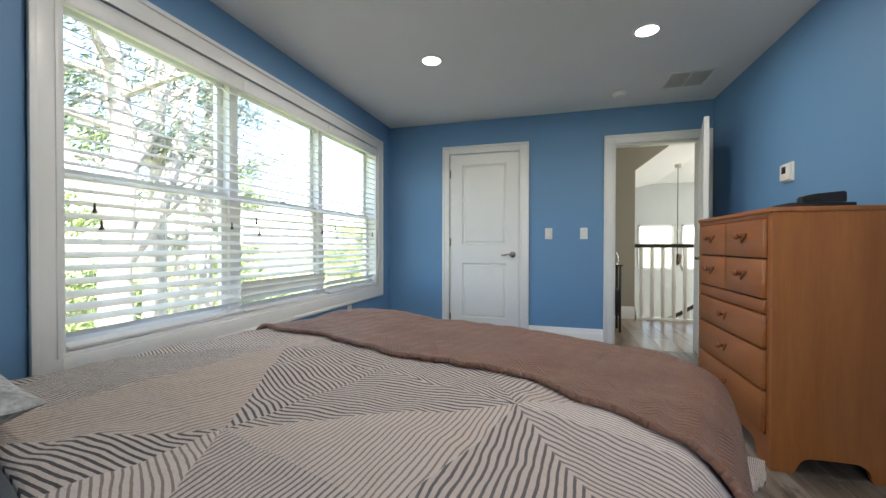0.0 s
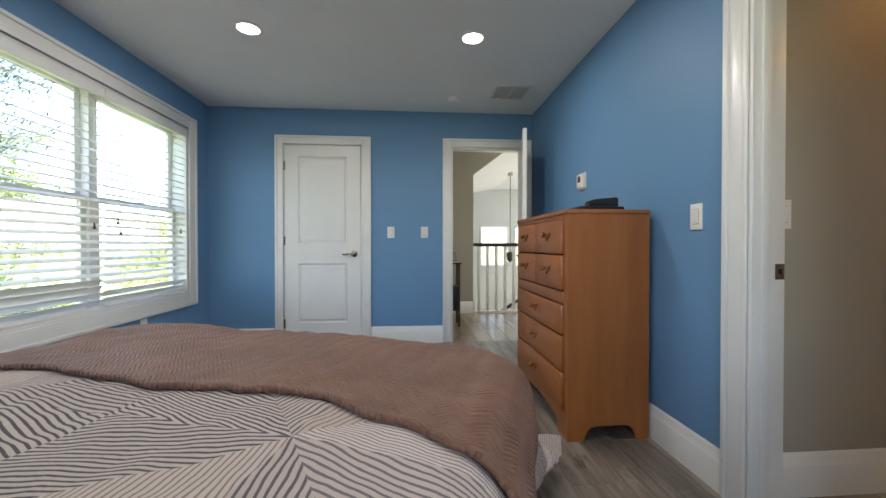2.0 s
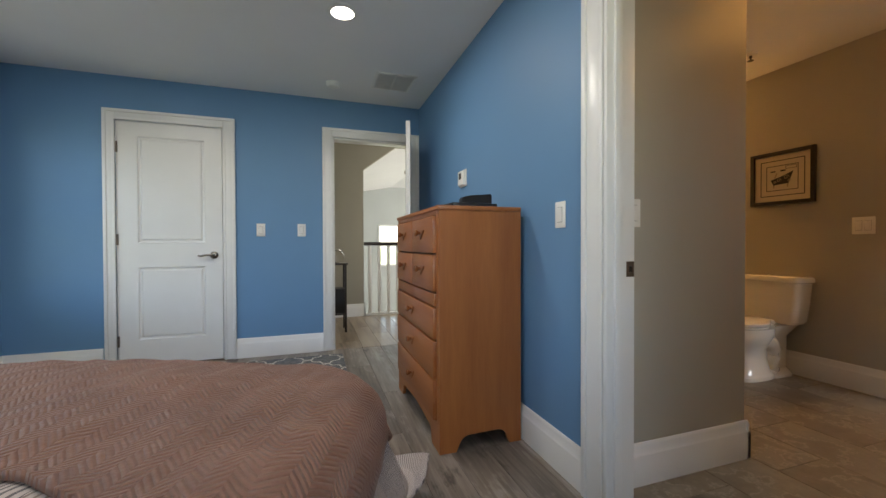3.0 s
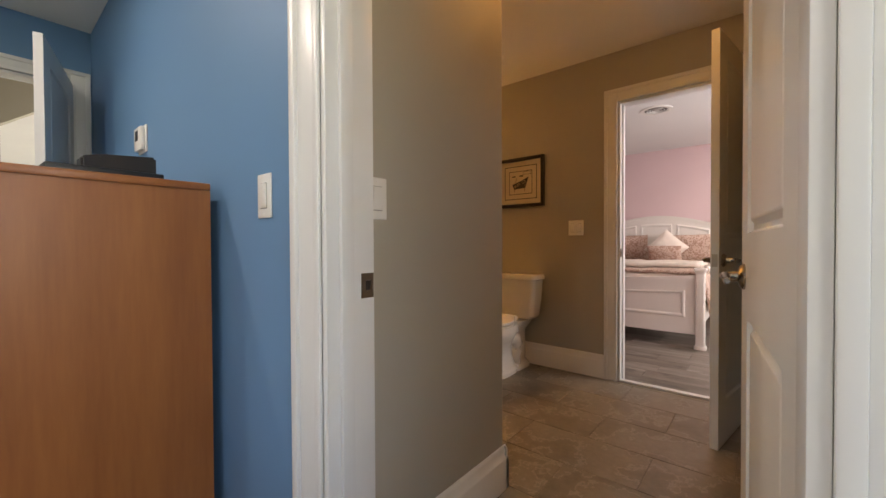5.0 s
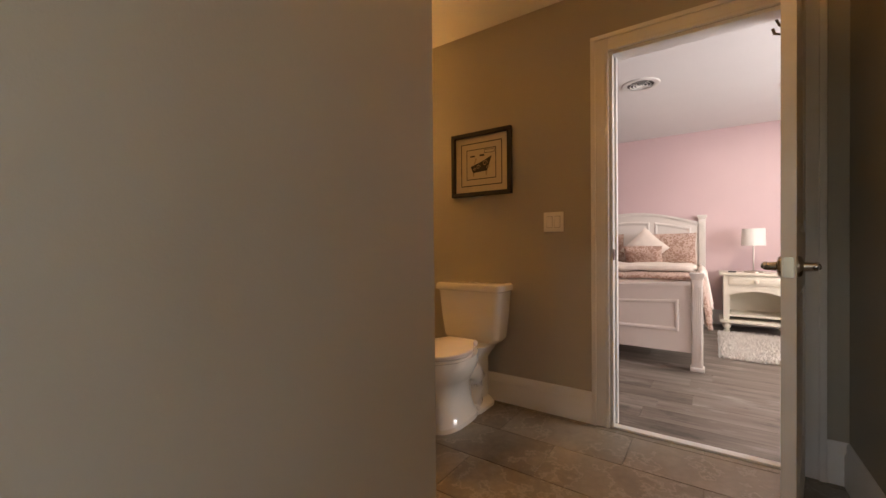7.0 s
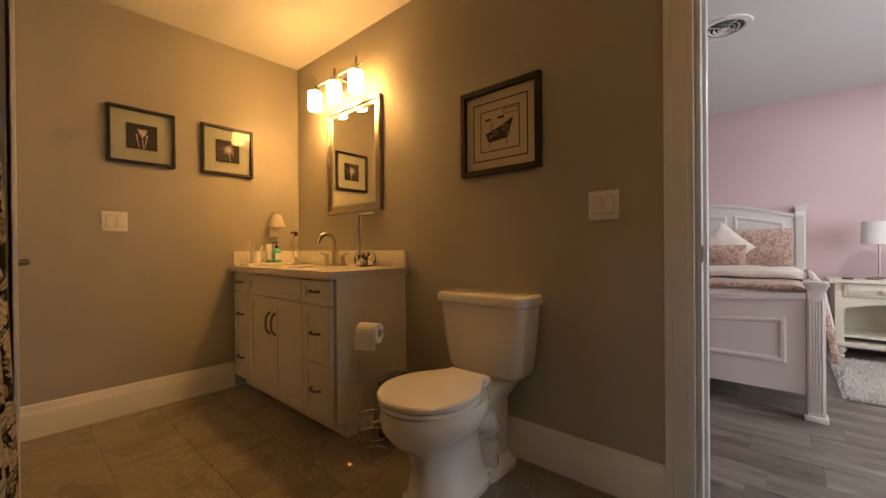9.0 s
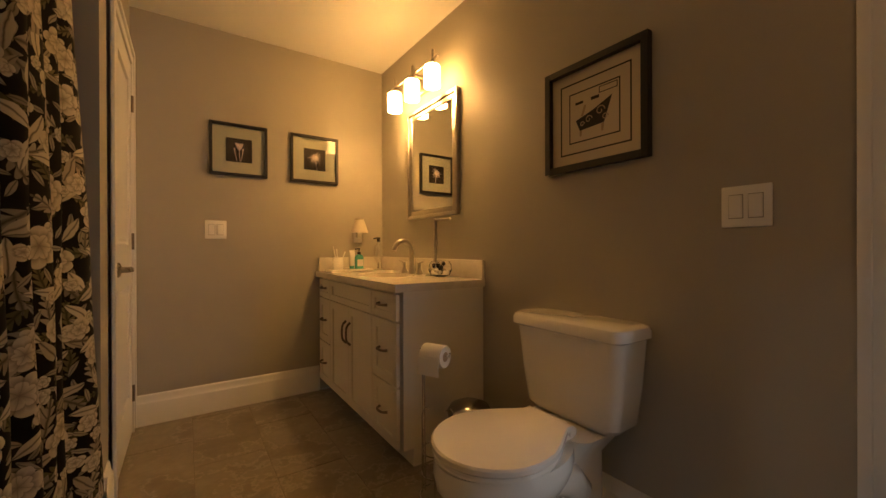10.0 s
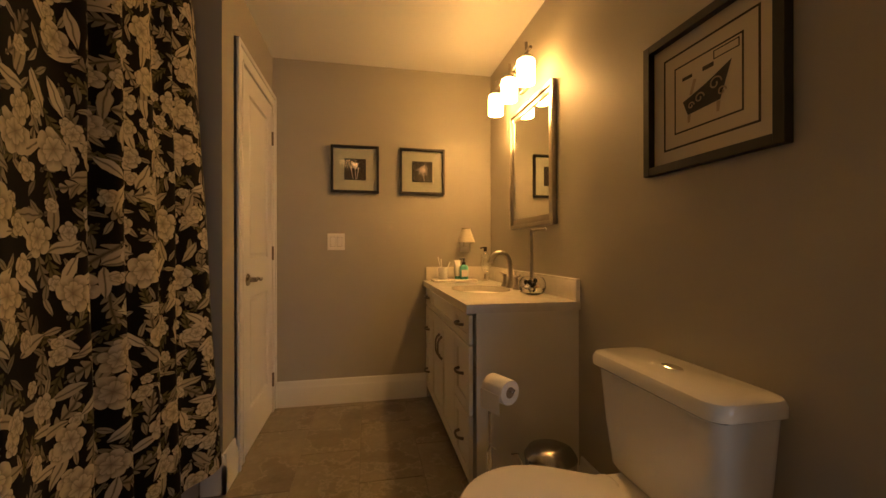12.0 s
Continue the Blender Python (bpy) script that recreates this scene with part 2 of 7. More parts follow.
def tile_material():
    m, nt, p = nodes_of("slate_look_tile")
    info = nt.nodes.new("ShaderNodeObjectInfo")
    v = coords(nt)
    comb = nt.nodes.new("ShaderNodeCombineXYZ")
    for i in range(3):
        nt.links.new(math_node(nt, "MULTIPLY", info.outputs["Random"], 31.0), comb.inputs[i])
    add = nt.nodes.new("ShaderNodeVectorMath")
    nt.links.new(v, add.inputs[0])
    nt.links.new(comb.outputs[0], add.inputs[1])
    a = tex_noise(nt, add.outputs[0], 4.0, 8, 0.62)
    b = tex_noise(nt, add.outputs[0], 40.0, 3)
    vein = math_node(nt, "ABSOLUTE", math_node(nt, "SUBTRACT", a, 0.5))
    f = math_node(nt, "ADD", math_node(nt, "MULTIPLY", a, 0.8), math_node(nt, "MULTIPLY", b, 0.2))
    base = ramp(nt, f, [(0.3, (0.13, 0.11, 0.085)), (0.5, (0.22, 0.19, 0.15)), (0.72, (0.33, 0.29, 0.23))])
    mix = nt.nodes.new("ShaderNodeMixRGB")
    nt.links.new(ramp(nt, vein, [(0.0, (0.55, 0.55, 0.55)), (0.02, (0, 0, 0))]), mix.inputs[0])
    nt.links.new(base, mix.inputs[1])
    mix.inputs[2].default_value = (0.40, 0.36, 0.30, 1)
    nt.links.new(mix.outputs[0], p.inputs["Base Color"])
    nt.links.new(math_node(nt, "MULTIPLY_ADD", b, 0.25, 0.25), p.inputs["Roughness"])
    bump(nt, p, f, 0.25, 0.002)
    return m




def slat_material():
    """White faux-wood slats that let a little daylight through."""
    m, nt, p = nodes_of("white_blind_slat")
    n = tex_noise(nt, coords(nt), 6.0, 3)
    nt.links.new(ramp(nt, n, [(0.3, (0.78, 0.78, 0.77)), (0.7, (0.84, 0.84, 0.83))]), p.inputs["Base Color"])
    p.inputs["Roughness"].default_value = 0.35
    tl_ = nt.nodes.new("ShaderNodeBsdfTranslucent")
    tl_.inputs[0].default_value = (0.85, 0.87, 0.88, 1)
    mix = nt.nodes.new("ShaderNodeMixShader")
    mix.inputs[0].default_value = 0.07
    nt.links.new(p.outputs[0], mix.inputs[1])
    nt.links.new(tl_.outputs[0], mix.inputs[2])
    nt.links.new(mix.outputs[0], nt.nodes["Material Output"].inputs[0])
    return m


SLAT = slat_material()
TILE = tile_material()


def quilt_material():
    """Pieced cotton: pinwheels of triangles, each triangle striped its own way."""
    m, nt, p = nodes_of("striped_patchwork_cotton")
    uv = coords(nt, uv=True)
    sep = nt.nodes.new("ShaderNodeSeparateXYZ")
    nt.links.new(uv, sep.inputs[0])
    x = math_node(nt, "ADD", sep.outputs[0], 1.40)
    y = math_node(nt, "ADD", sep.outputs[1], 4.48)
    L = 0.96
    # two sets of cells, checkerwise, so that each cell is cut by both diagonals and both middles
    cx = math_node(nt, "FLOOR", math_node(nt, "DIVIDE", x, L))
    cy = math_node(nt, "FLOOR", math_node(nt, "DIVIDE", y, L))
    u = math_node(nt, "SUBTRACT", math_node(nt, "DIVIDE", x, L), math_node(nt, "ADD", cx, 0.5))
    v = math_node(nt, "SUBTRACT", math_node(nt, "DIVIDE", y, L), math_node(nt, "ADD", cy, 0.5))
    ang = math_node(nt, "ARCTAN2", v, u)
    sect = math_node(nt, "FLOOR", math_node(nt, "DIVIDE", math_node(nt, "ADD", ang, 3.1416), 0.7854))
    comb = nt.nodes.new("ShaderNodeCombineXYZ")
    for i, o in enumerate((cx, cy, sect)):
        nt.links.new(o, comb.inputs[i])
    wn_ = nt.nodes.new("ShaderNodeTexWhiteNoise")
    nt.links.new(comb.outputs[0], wn_.inputs["Vector"])
    rnd = nt.nodes.new("ShaderNodeSeparateColor")
    nt.links.new(wn_.outputs["Color"], rnd.inputs[0])
    # stripes of two neighbours meet in a chevron on the seam between them
    odd = math_node(nt, "MODULO", sect, 2.0)
    edge = math_node(nt, "MULTIPLY_ADD", math_node(nt, "SUBTRACT", math_node(nt, "ADD", sect, 1.0), odd), 0.7854, -3.1416)
    swing = math_node(nt, "MULTIPLY_ADD", math_node(nt, "FLOOR", math_node(nt, "MULTIPLY", rnd.outputs[0], 2.0)), 0.42, 0.62)
    turn = math_node(nt, "MULTIPLY_ADD", swing, math_node(nt, "MULTIPLY_ADD", odd, 2.0, -1.0), edge)
    along = math_node(nt, "ADD", math_node(nt, "MULTIPLY", x, math_node(nt, "COSINE", turn)),
                      math_node(nt, "MULTIPLY", y, math_node(nt, "SINE", turn)))
    wav = math_node(nt, "ADD", math_node(nt, "MULTIPLY", tex_noise(nt, uv, 4.0, 2), 0.035), math_node(nt, "MULTIPLY", tex_noise(nt, uv, 26.0, 3), 0.004))
    along = math_node(nt, "ADD", along, wav)
    freq = math_node(nt, "MULTIPLY_ADD", math_node(nt, "FLOOR", math_node(nt, "MULTIPLY", rnd.outputs[1], 3.0)), 15.0, 64.0)
    st = math_node(nt, "FRACT", math_node(nt, "MULTIPLY", along, freq))
    line = math_node(nt, "LESS_THAN", st, math_node(nt, "MULTIPLY_ADD", rnd.outputs[2], -0.12, 0.43))
    dark = ramp(nt, rnd.outputs[2], [(0.0, (0.055, 0.052, 0.058)), (0.40, (0.09, 0.08, 0.085)), (0.65, (0.20, 0.17, 0.17)), (1.0, (0.27, 0.19, 0.14))])
    mix = nt.nodes.new("ShaderNodeMixRGB")
    nt.links.new(line, mix.inputs[0])
    nt.links.new(ramp(nt, rnd.outputs[1], [(0.2, (0.47, 0.395, 0.35)), (0.9, (0.57, 0.50, 0.465))]), mix.inputs[1])
    nt.links.new(dark, mix.inputs[2])
    nt.links.new(mix.outputs[0], p.inputs["Base Color"])
    p.inputs["Roughness"].default_value = 0.9
    # stitched seams along the pieces, with puckers
    seam = math_node(nt, "ABSOLUTE", math_node(nt, "SUBTRACT", math_node(nt, "FRACT", math_node(nt, "DIVIDE", ang, 0.7854)), 0.5))
    pk = tex_noise(nt, uv, 28.0, 4, 0.6)
    h = math_node(nt, "ADD", math_node(nt, "MULTIPLY", math_node(nt, "GREATER_THAN", seam, 0.47), -0.6), pk)
    bump(nt, p, h, 0.7, 0.012)
    return m


def chevron_material():
    """Brown quilted cover with a stitched herringbone."""
    m, nt, p = nodes_of("brown_herringbone_quilting")
    uv = coords(nt, uv=True)
    sep = nt.nodes.new("ShaderNodeSeparateXYZ")
    nt.links.new(uv, sep.inputs[0])
    x, y = sep.outputs[0], sep.outputs[1]
    zig = math_node(nt, "PINGPONG", math_node(nt, "ADD", x, math_node(nt, "MULTIPLY", tex_noise(nt, uv, 7.0, 2), 0.02)), 0.034)
    col = math_node(nt, "FRACT", math_node(nt, "DIVIDE", math_node(nt, "ADD", y, zig), 0.017))
    h = math_node(nt, "SINE", math_node(nt, "MULTIPLY", col, 3.1416))
    n = tex_noise(nt, uv, 60.0, 3)
    big = tex_noise(nt, uv, 5.0, 3)
    nt.links.new(ramp(nt, big, [(0.3, (0.165, 0.074, 0.044)), (0.7, (0.225, 0.105, 0.064))]), p.inputs["Base Color"])
    p.inputs["Roughness"].default_value = 0.62
    p.inputs["Sheen Weight"].default_value = 0.08
    bump(nt, p, math_node(nt, "ADD", h, math_node(nt, "MULTIPLY", n, 0.7)), 0.95, 0.005)
    return m


def floral_material():
    """Black curtain cloth printed all over with cream blooms and leaves."""
    m, nt, p = nodes_of("black_and_cream_floral_cloth")
    uv = coords(nt, uv=True)
    warp = nt.nodes.new("ShaderNodeTexNoise")
    warp.inputs["Scale"].default_value = 11.0
    warp.inputs["Detail"].default_value = 3.0
    nt.links.new(uv, warp.inputs["Vector"])
    off = nt.nodes.new("ShaderNodeVectorMath")
    off.operation = "MULTIPLY_ADD"
    nt.links.new(warp.outputs["Color"], off.inputs[0])
    off.inputs[1].default_value = (0.030, 0.030, 0)
    nt.links.new(uv, off.inputs[2])

    def scatter(scale, seed):
        """One motif to a cell: offsets from its middle in cell widths, and two random numbers."""
        mp = nt.nodes.new("ShaderNodeMapping")
        mp.inputs["Location"].default_value = (seed, seed * 1.7, 0)
        nt.links.new(off.outputs[0], mp.inputs[0])
        vo = nt.nodes.new("ShaderNodeTexVoronoi")
        vo.voronoi_dimensions = "2D"
        vo.inputs["Scale"].default_value = scale
        vo.inputs["Randomness"].default_value = 0.85
        nt.links.new(mp.outputs[0], vo.inputs["Vector"])
        d = nt.nodes.new("ShaderNodeVectorMath")
        d.operation = "SUBTRACT"
        nt.links.new(mp.outputs[0], d.inputs[0])
        nt.links.new(vo.outputs["Position"], d.inputs[1])
        s = nt.nodes.new("ShaderNodeSeparateXYZ")
        nt.links.new(d.outputs[0], s.inputs[0])
        sc = nt.nodes.new("ShaderNodeSeparateColor")
        nt.links.new(vo.outputs["Color"], sc.inputs[0])
        return s.outputs[0], s.outputs[1], vo.outputs["Distance"], sc.outputs[0], sc.outputs[1]

    def blooms(scale, petals, size, seed):
        x, y, r, r1, r2 = scatter(scale, seed)
        a = math_node(nt, "ARCTAN2", y, x)
        turn = math_node(nt, "MULTIPLY_ADD", r1, 6.0, 0.0)
        lim = math_node(nt, "MULTIPLY_ADD", r2, size * 0.5, size * 0.65)
        q = math_node(nt, "DIVIDE", r, lim)
        outer = math_node(nt, "ABSOLUTE", math_node(nt, "SINE", math_node(nt, "MULTIPLY_ADD", a, petals / 2, turn)))
        inner = math_node(nt, "ABSOLUTE", math_node(nt, "COSINE", math_node(nt, "MULTIPLY_ADD", a, petals / 2, turn)))
        edge = math_node(nt, "MULTIPLY_ADD", math_node(nt, "POWER", outer, 0.5), 0.30, 0.70)
        edge_in = math_node(nt, "MULTIPLY_ADD", math_node(nt, "POWER", inner, 0.5), 0.22, 0.36)
        inside = math_node(nt, "LESS_THAN", q, edge)
        core = math_node(nt, "LESS_THAN", q, edge_in)
        back = math_node(nt, "MULTIPLY", math_node(nt, "SUBTRACT", q, edge_in), 1.7)
        front = math_node(nt, "MULTIPLY_ADD", math_node(nt, "DIVIDE", q, edge_in), 0.75, 0.2)
        shade = math_node(nt, "ADD", math_node(nt, "MULTIPLY", core, front),
                          math_node(nt, "MULTIPLY", math_node(nt, "SUBTRACT", 1.0, core), math_node(nt, "MULTIPLY_ADD", back, 1.0, 0.30)))
        crease = math_node(nt, "MINIMUM", math_node(nt, "MULTIPLY", outer, 3.5), 1.0)
        return inside, math_node(nt, "MULTIPLY", shade, math_node(nt, "MULTIPLY_ADD", crease, 0.5, 0.5))

    def leaves(scale, long, wide, seed, leaflets=0.0):
        """Pointed leaves, each turned its own way; with leaflets, feathered sprays."""
        x, y, r, r1, r2 = scatter(scale, seed)
        t = math_node(nt, "MULTIPLY", r1, 6.283)
        c, s = math_node(nt, "COSINE", t), math_node(nt, "SINE", t)
        u = math_node(nt, "MULTIPLY", math_node(nt, "ADD", math_node(nt, "MULTIPLY", x, c), math_node(nt, "MULTIPLY", y, s)), scale / long)
        v = math_node(nt, "MULTIPLY", math_node(nt, "ABSOLUTE", math_node(nt, "SUBTRACT", math_node(nt, "MULTIPLY", y, c), math_node(nt, "MULTIPLY", x, s))), scale / wide)
        prof = math_node(nt, "SUBTRACT", 1.0, math_node(nt, "MULTIPLY", u, u))
        if leaflets:
            wave = math_node(nt, "ABSOLUTE", math_node(nt, "SINE", math_node(nt, "MULTIPLY", math_node(nt, "SUBTRACT", u, math_node(nt, "MULTIPLY", v, 0.35)), leaflets)))
            prof = math_node(nt, "MULTIPLY", prof, math_node(nt, "MULTIPLY_ADD", wave, 0.9, 0.08))
        inside = math_node(nt, "LESS_THAN", v, prof)
        rib = math_node(nt, "MINIMUM", math_node(nt, "MULTIPLY", v, 4.0), 1.0)
        return inside, math_node(nt, "MULTIPLY", rib, math_node(nt, "MULTIPLY_ADD", r2, 0.6, 0.4))

    cream = [(0.0, (0.07, 0.062, 0.05)), (0.3, (0.27, 0.245, 0.20)), (0.8, (0.52, 0.48, 0.40))]
    tan = [(0.0, (0.06, 0.055, 0.04)), (1.0, (0.36, 0.33, 0.27))]
    olive = [(0.0, (0.03, 0.03, 0.018)), (1.0, (0.14, 0.13, 0.07))]
    layers = ((leaves(9.0, 0.46, 0.17, 5.7, 9.0), olive), (leaves(8.0, 0.46, 0.18, 1.3, 8.0), tan), (leaves(17.0, 0.42, 0.12, 8.1), tan),
              (leaves(10.0, 0.46, 0.14, 2.9), cream), (blooms(10.0, 5, 0.25, 3.3), cream), (blooms(6.6, 6, 0.30, 0.0), cream))
    colour = None
    for (i, s), c in layers:
        mix = nt.nodes.new("ShaderNodeMixRGB")
        nt.links.new(i, mix.inputs[0])
        if colour is None:
            mix.inputs[1].default_value = (0.004, 0.004, 0.005, 1)
        else:
            nt.links.new(colour, mix.inputs[1])
        nt.links.new(ramp(nt, s, c), mix.inputs[2])
        colour = mix.outputs[0]
    nt.links.new(colour, p.inputs["Base Color"])
    p.inputs["Roughness"].default_value = 0.8
    p.inputs["Specular IOR Level"].default_value = 0.15
    bump(nt, p, tex_noise(nt, uv, 300.0, 2), 0.15, 0.001)
    return m


def trellis_rug_material():
    """Dark grey woven rug crossed by pale stepped trellis lines."""
    m, nt, p = nodes_of("grey_trellis_rug")
    v = coords(nt)
    sep = nt.nodes.new("ShaderNodeSeparateXYZ")
    nt.links.new(v, sep.inputs[0])
    wob = math_node(nt, "MULTIPLY", tex_noise(nt, v, 14.0, 2), 0.03)
    x = math_node(nt, "ADD", sep.outputs[0], wob)
    y = math_node(nt, "ADD", sep.outputs[1], wob)
    P = 0.30
    lines = []
    for k in (1.0, -1.0):
        d = math_node(nt, "DIVIDE", math_node(nt, "ADD", x, math_node(nt, "MULTIPLY", y, k)), P)
        # stepped diagonals
        step = math_node(nt, "MULTIPLY", math_node(nt, "PINGPONG", math_node(nt, "MULTIPLY", math_node(nt, "SUBTRACT", x, math_node(nt, "MULTIPLY", y, k)), 2.0), 0.15), 0.9)
        u = math_node(nt, "FRACT", math_node(nt, "ADD", d, step))
        lines.append(math_node(nt, "ABSOLUTE", math_node(nt, "SUBTRACT", u, 0.5)))
    line = math_node(nt, "LESS_THAN", math_node(nt, "MINIMUM", lines[0], lines[1]), 0.042)
    mix = nt.nodes.new("ShaderNodeMixRGB")
    nt.links.new(line, mix.inputs[0])
    nt.links.new(ramp(nt, tex_noise(nt, v, 30.0, 4), [(0.3, (0.07, 0.075, 0.08)), (0.7, (0.16, 0.165, 0.17))]), mix.inputs[1])
    mix.inputs[2].default_value = (0.50, 0.48, 0.43, 1)
    nt.links.new(mix.outputs[0], p.inputs["Base Color"])
    p.inputs["Roughness"].default_value = 0.95
    bump(nt, p, tex_noise(nt, v, 220.0, 2), 0.6, 0.003)
    return m


def damask_material(name, a, b):
    m, nt, p = nodes_of(name)
    v = coords(nt)
    w = tex_noise(nt, v, 9.0, 4, 0.7)
    line = math_node(nt, "ABSOLUTE", math_node(nt, "SUBTRACT", math_node(nt, "FRACT", math_node(nt, "MULTIPLY", w, 7.0)), 0.5))
    nt.links.new(ramp(nt, line, [(0.1, a), (0.3, b)]), p.inputs["Base Color"])
    p.inputs["Roughness"].default_value = 0.6
    bump(nt, p, tex_noise(nt, v, 40.0, 4), 0.4, 0.004)
    return m


QUILT = quilt_material()
CHEVRON = chevron_material()
FLORAL = floral_material()
TRELLIS = trellis_rug_material()
DAMASK = damask_material("rose_beige_damask", (0.37, 0.22, 0.16), (0.61, 0.46, 0.38))
CREAMCLOTH = plain("cream_bed_linen", (0.74, 0.66, 0.58), 0.85, vary=0.05, scale=14, grain=200, relief=0.4)
PILLOWGREY = plain("grey_marled_pillow_cloth", (0.38, 0.38, 0.38), 0.9, vary=0.4, scale=60, grain=200, relief=0.6)


# ---------- mesh helpers ----------
def box(bm, x0, y0, z0, x1, y1, z1, bev=0.0, seg=2):
    c = Matrix.Translation(((x0 + x1) / 2, (y0 + y1) / 2, (z0 + z1) / 2)) @ Matrix.Diagonal((abs(x1 - x0), abs(y1 - y0), abs(z1 - z0), 1))
    r = bmesh.ops.create_cube(bm, size=1, matrix=c)
    if bev:
        edges = {e for v in r["verts"] for e in v.link_edges}
        bmesh.ops.bevel(bm, geom=list(edges), offset=bev, segments=seg, affect="EDGES", profile=0.5)
    return bm


def cyl(bm, p0, p1, r0, r1=None, seg=20, caps=True):
    p0, p1 = Vector(p0), Vector(p1)
    d = p1 - p0
    m = Matrix.Translation((p0 + p1) / 2) @ d.to_track_quat("Z", "Y").to_matrix().to_4x4()
    bmesh.ops.create_cone(bm, cap_ends=caps, segments=seg, radius1=r0, radius2=r0 if r1 is None else r1, depth=d.length, matrix=m)
    return bm


def lathe(bm, profile, m=Matrix.Identity(4), seg=28):
    """Turns (radius, height) pairs round the z axis."""
    rings = []
    for r, z in profile:
        rings.append([bm.verts.new(m @ Vector((max(r, 1e-4) * math.cos(2 * math.pi * i / seg), max(r, 1e-4) * math.sin(2 * math.pi * i / seg), z))) for i in range(seg)])
    for a, b in zip(rings, rings[1:]):
        for i in range(seg):
            bm.faces.new((a[i], a[(i + 1) % seg], b[(i + 1) % seg], b[i]))
    bm.faces.new(list(reversed(rings[0])))
    bm.faces.new(rings[-1])
    return bm


def tube(bm, pts, r, seg=10):
    pts = [Vector(p) for p in pts]
    rings = []
    up = Vector((0.13, 0.21, 0.97))
    for i, p in enumerate(pts):
        d = (pts[min(i + 1, len(pts) - 1)] - pts[max(i - 1, 0)]).normalized()
        rr = r[i] if isinstance(r, (list, tuple)) else r
        a = d.cross(up)
        if a.length < 0.05:
            a = d.cross(Vector((1, 0, 0)))
        a.normalize()
        b = d.cross(a)
        rings.append([bm.verts.new(p + rr * (math.cos(2 * math.pi * k / seg) * a + math.sin(2 * math.pi * k / seg) * b)) for k in range(seg)])
    for a, b in zip(rings, rings[1:]):
        for k in range(seg):
            bm.faces.new((a[k], a[(k + 1) % seg], b[(k + 1) % seg], b[k]))
    bm.faces.new(list(reversed(rings[0])))
    bm.faces.new(rings[-1])
    return bm


def prism(bm, outline, place):
    """Closes two copies of an outline into a solid; place(u, v, k) gives the corner at depth k = 0 or 1."""
    a = [bm.verts.new(place(u, v, 0)) for u, v in outline]
    b = [bm.verts.new(place(u, v, 1)) for u, v in outline]
    n = len(outline)
    bm.faces.new(a)
    bm.faces.new(list(reversed(b)))
    for i in range(n):
        bm.faces.new((a[i], b[i], b[(i + 1) % n], a[(i + 1) % n]))
    return bm


def loft(bm, rings, close=True):
    vs = [[bm.verts.new(p) for p in ring] for ring in rings]
    n = len(vs[0])
    for a, b in zip(vs, vs[1:]):
        for k in range(n):
            bm.faces.new((a[k], a[(k + 1) % n], b[(k + 1) % n], b[k]))
    if close:
        bm.faces.new(list(reversed(vs[0])))
        bm.faces.new(vs[-1])
    return bm


def rrect(w, d, r, seg=5, cx=0.0, cy=0.0):
    """A rounded rectangle's outline."""
    out = []
    for sx, sy, a0 in ((1, 1, 0), (-1, 1, 90), (-1, -1, 180), (1, -1, 270)):
        for i in range(seg + 1):
            a = radians(a0 + 90 * i / seg)
            out.append((cx + sx * (w / 2 - r) + r * math.cos(a), cy + sy * (d / 2 - r) + r * math.sin(a)))
    return out


def arc(cx, cy, r, a0, a1, n=8):
    return [(cx + r * math.cos(radians(a0 + (a1 - a0) * i / n)), cy + r * math.sin(radians(a0 + (a1 - a0) * i / n))) for i in range(n + 1)]


def mesh_object(name, bm, material, smooth=True, angle=35):
    bmesh.ops.recalc_face_normals(bm, faces=bm.faces)
    me = bpy.data.meshes.new(name)
    bm.to_mesh(me)
    bm.free()
    me.materials.append(material)
    if smooth:
        me.shade_smooth()
        me.set_sharp_from_angle(angle=radians(angle))
    return new(name, me)


def part(name, bm, material, parent, label="", smooth=True):
    ob = mesh_object(name, bm, material, smooth)
    ob.parent = parent
    if label:
        tagged(ob, label)
    return ob


def thing(name, m, label, category, group="", kind=""):
    e = new(name)
    e.empty_display_size = 0.05
    e.matrix_world = m
    return tagged(e, label, category, group, kind)


def solid(name, bm, material, label, category, group="", kind="", smooth=True):
    return tagged(mesh_object(name, bm, material, smooth), label, category, group, kind)


def structure(name, bm, material, label, category, smooth=False):
    return solid(name, bm, material, label, category, kind="structure", smooth=smooth)


def BM():
    return bmesh.new()


# ---------- the shell ----------
H = 2.40
X0, Y0 = -3.29, -4.70           # bedroom west and south walls; its east and north walls are x = 0, y = 0
BX, BN, BS = 2.49, 0.11, -3.50  # bathroom east, north and south walls
STUB_X = 0.89                    # free end of the tub's end wall


def wall_along_y(bm, x0, x1, ya, yb, openings, top=H):
    """A wall slab of thickness x0..x1 from ya to yb with openings (y0, y1, z0, z1)."""
    y = ya
    for o0, o1, z0, z1 in sorted(openings):
        if o0 > y:
            box(bm, x0, y, 0, x1, o0, top)
        if z0 > 0:
            box(bm, x0, o0, 0, x1, o1, z0)
        if z1 < top:
            box(bm, x0, o0, z1, x1, o1, top)
        y = o1
    if y < yb:
        box(bm, x0, y, 0, x1, yb, top)
    return bm


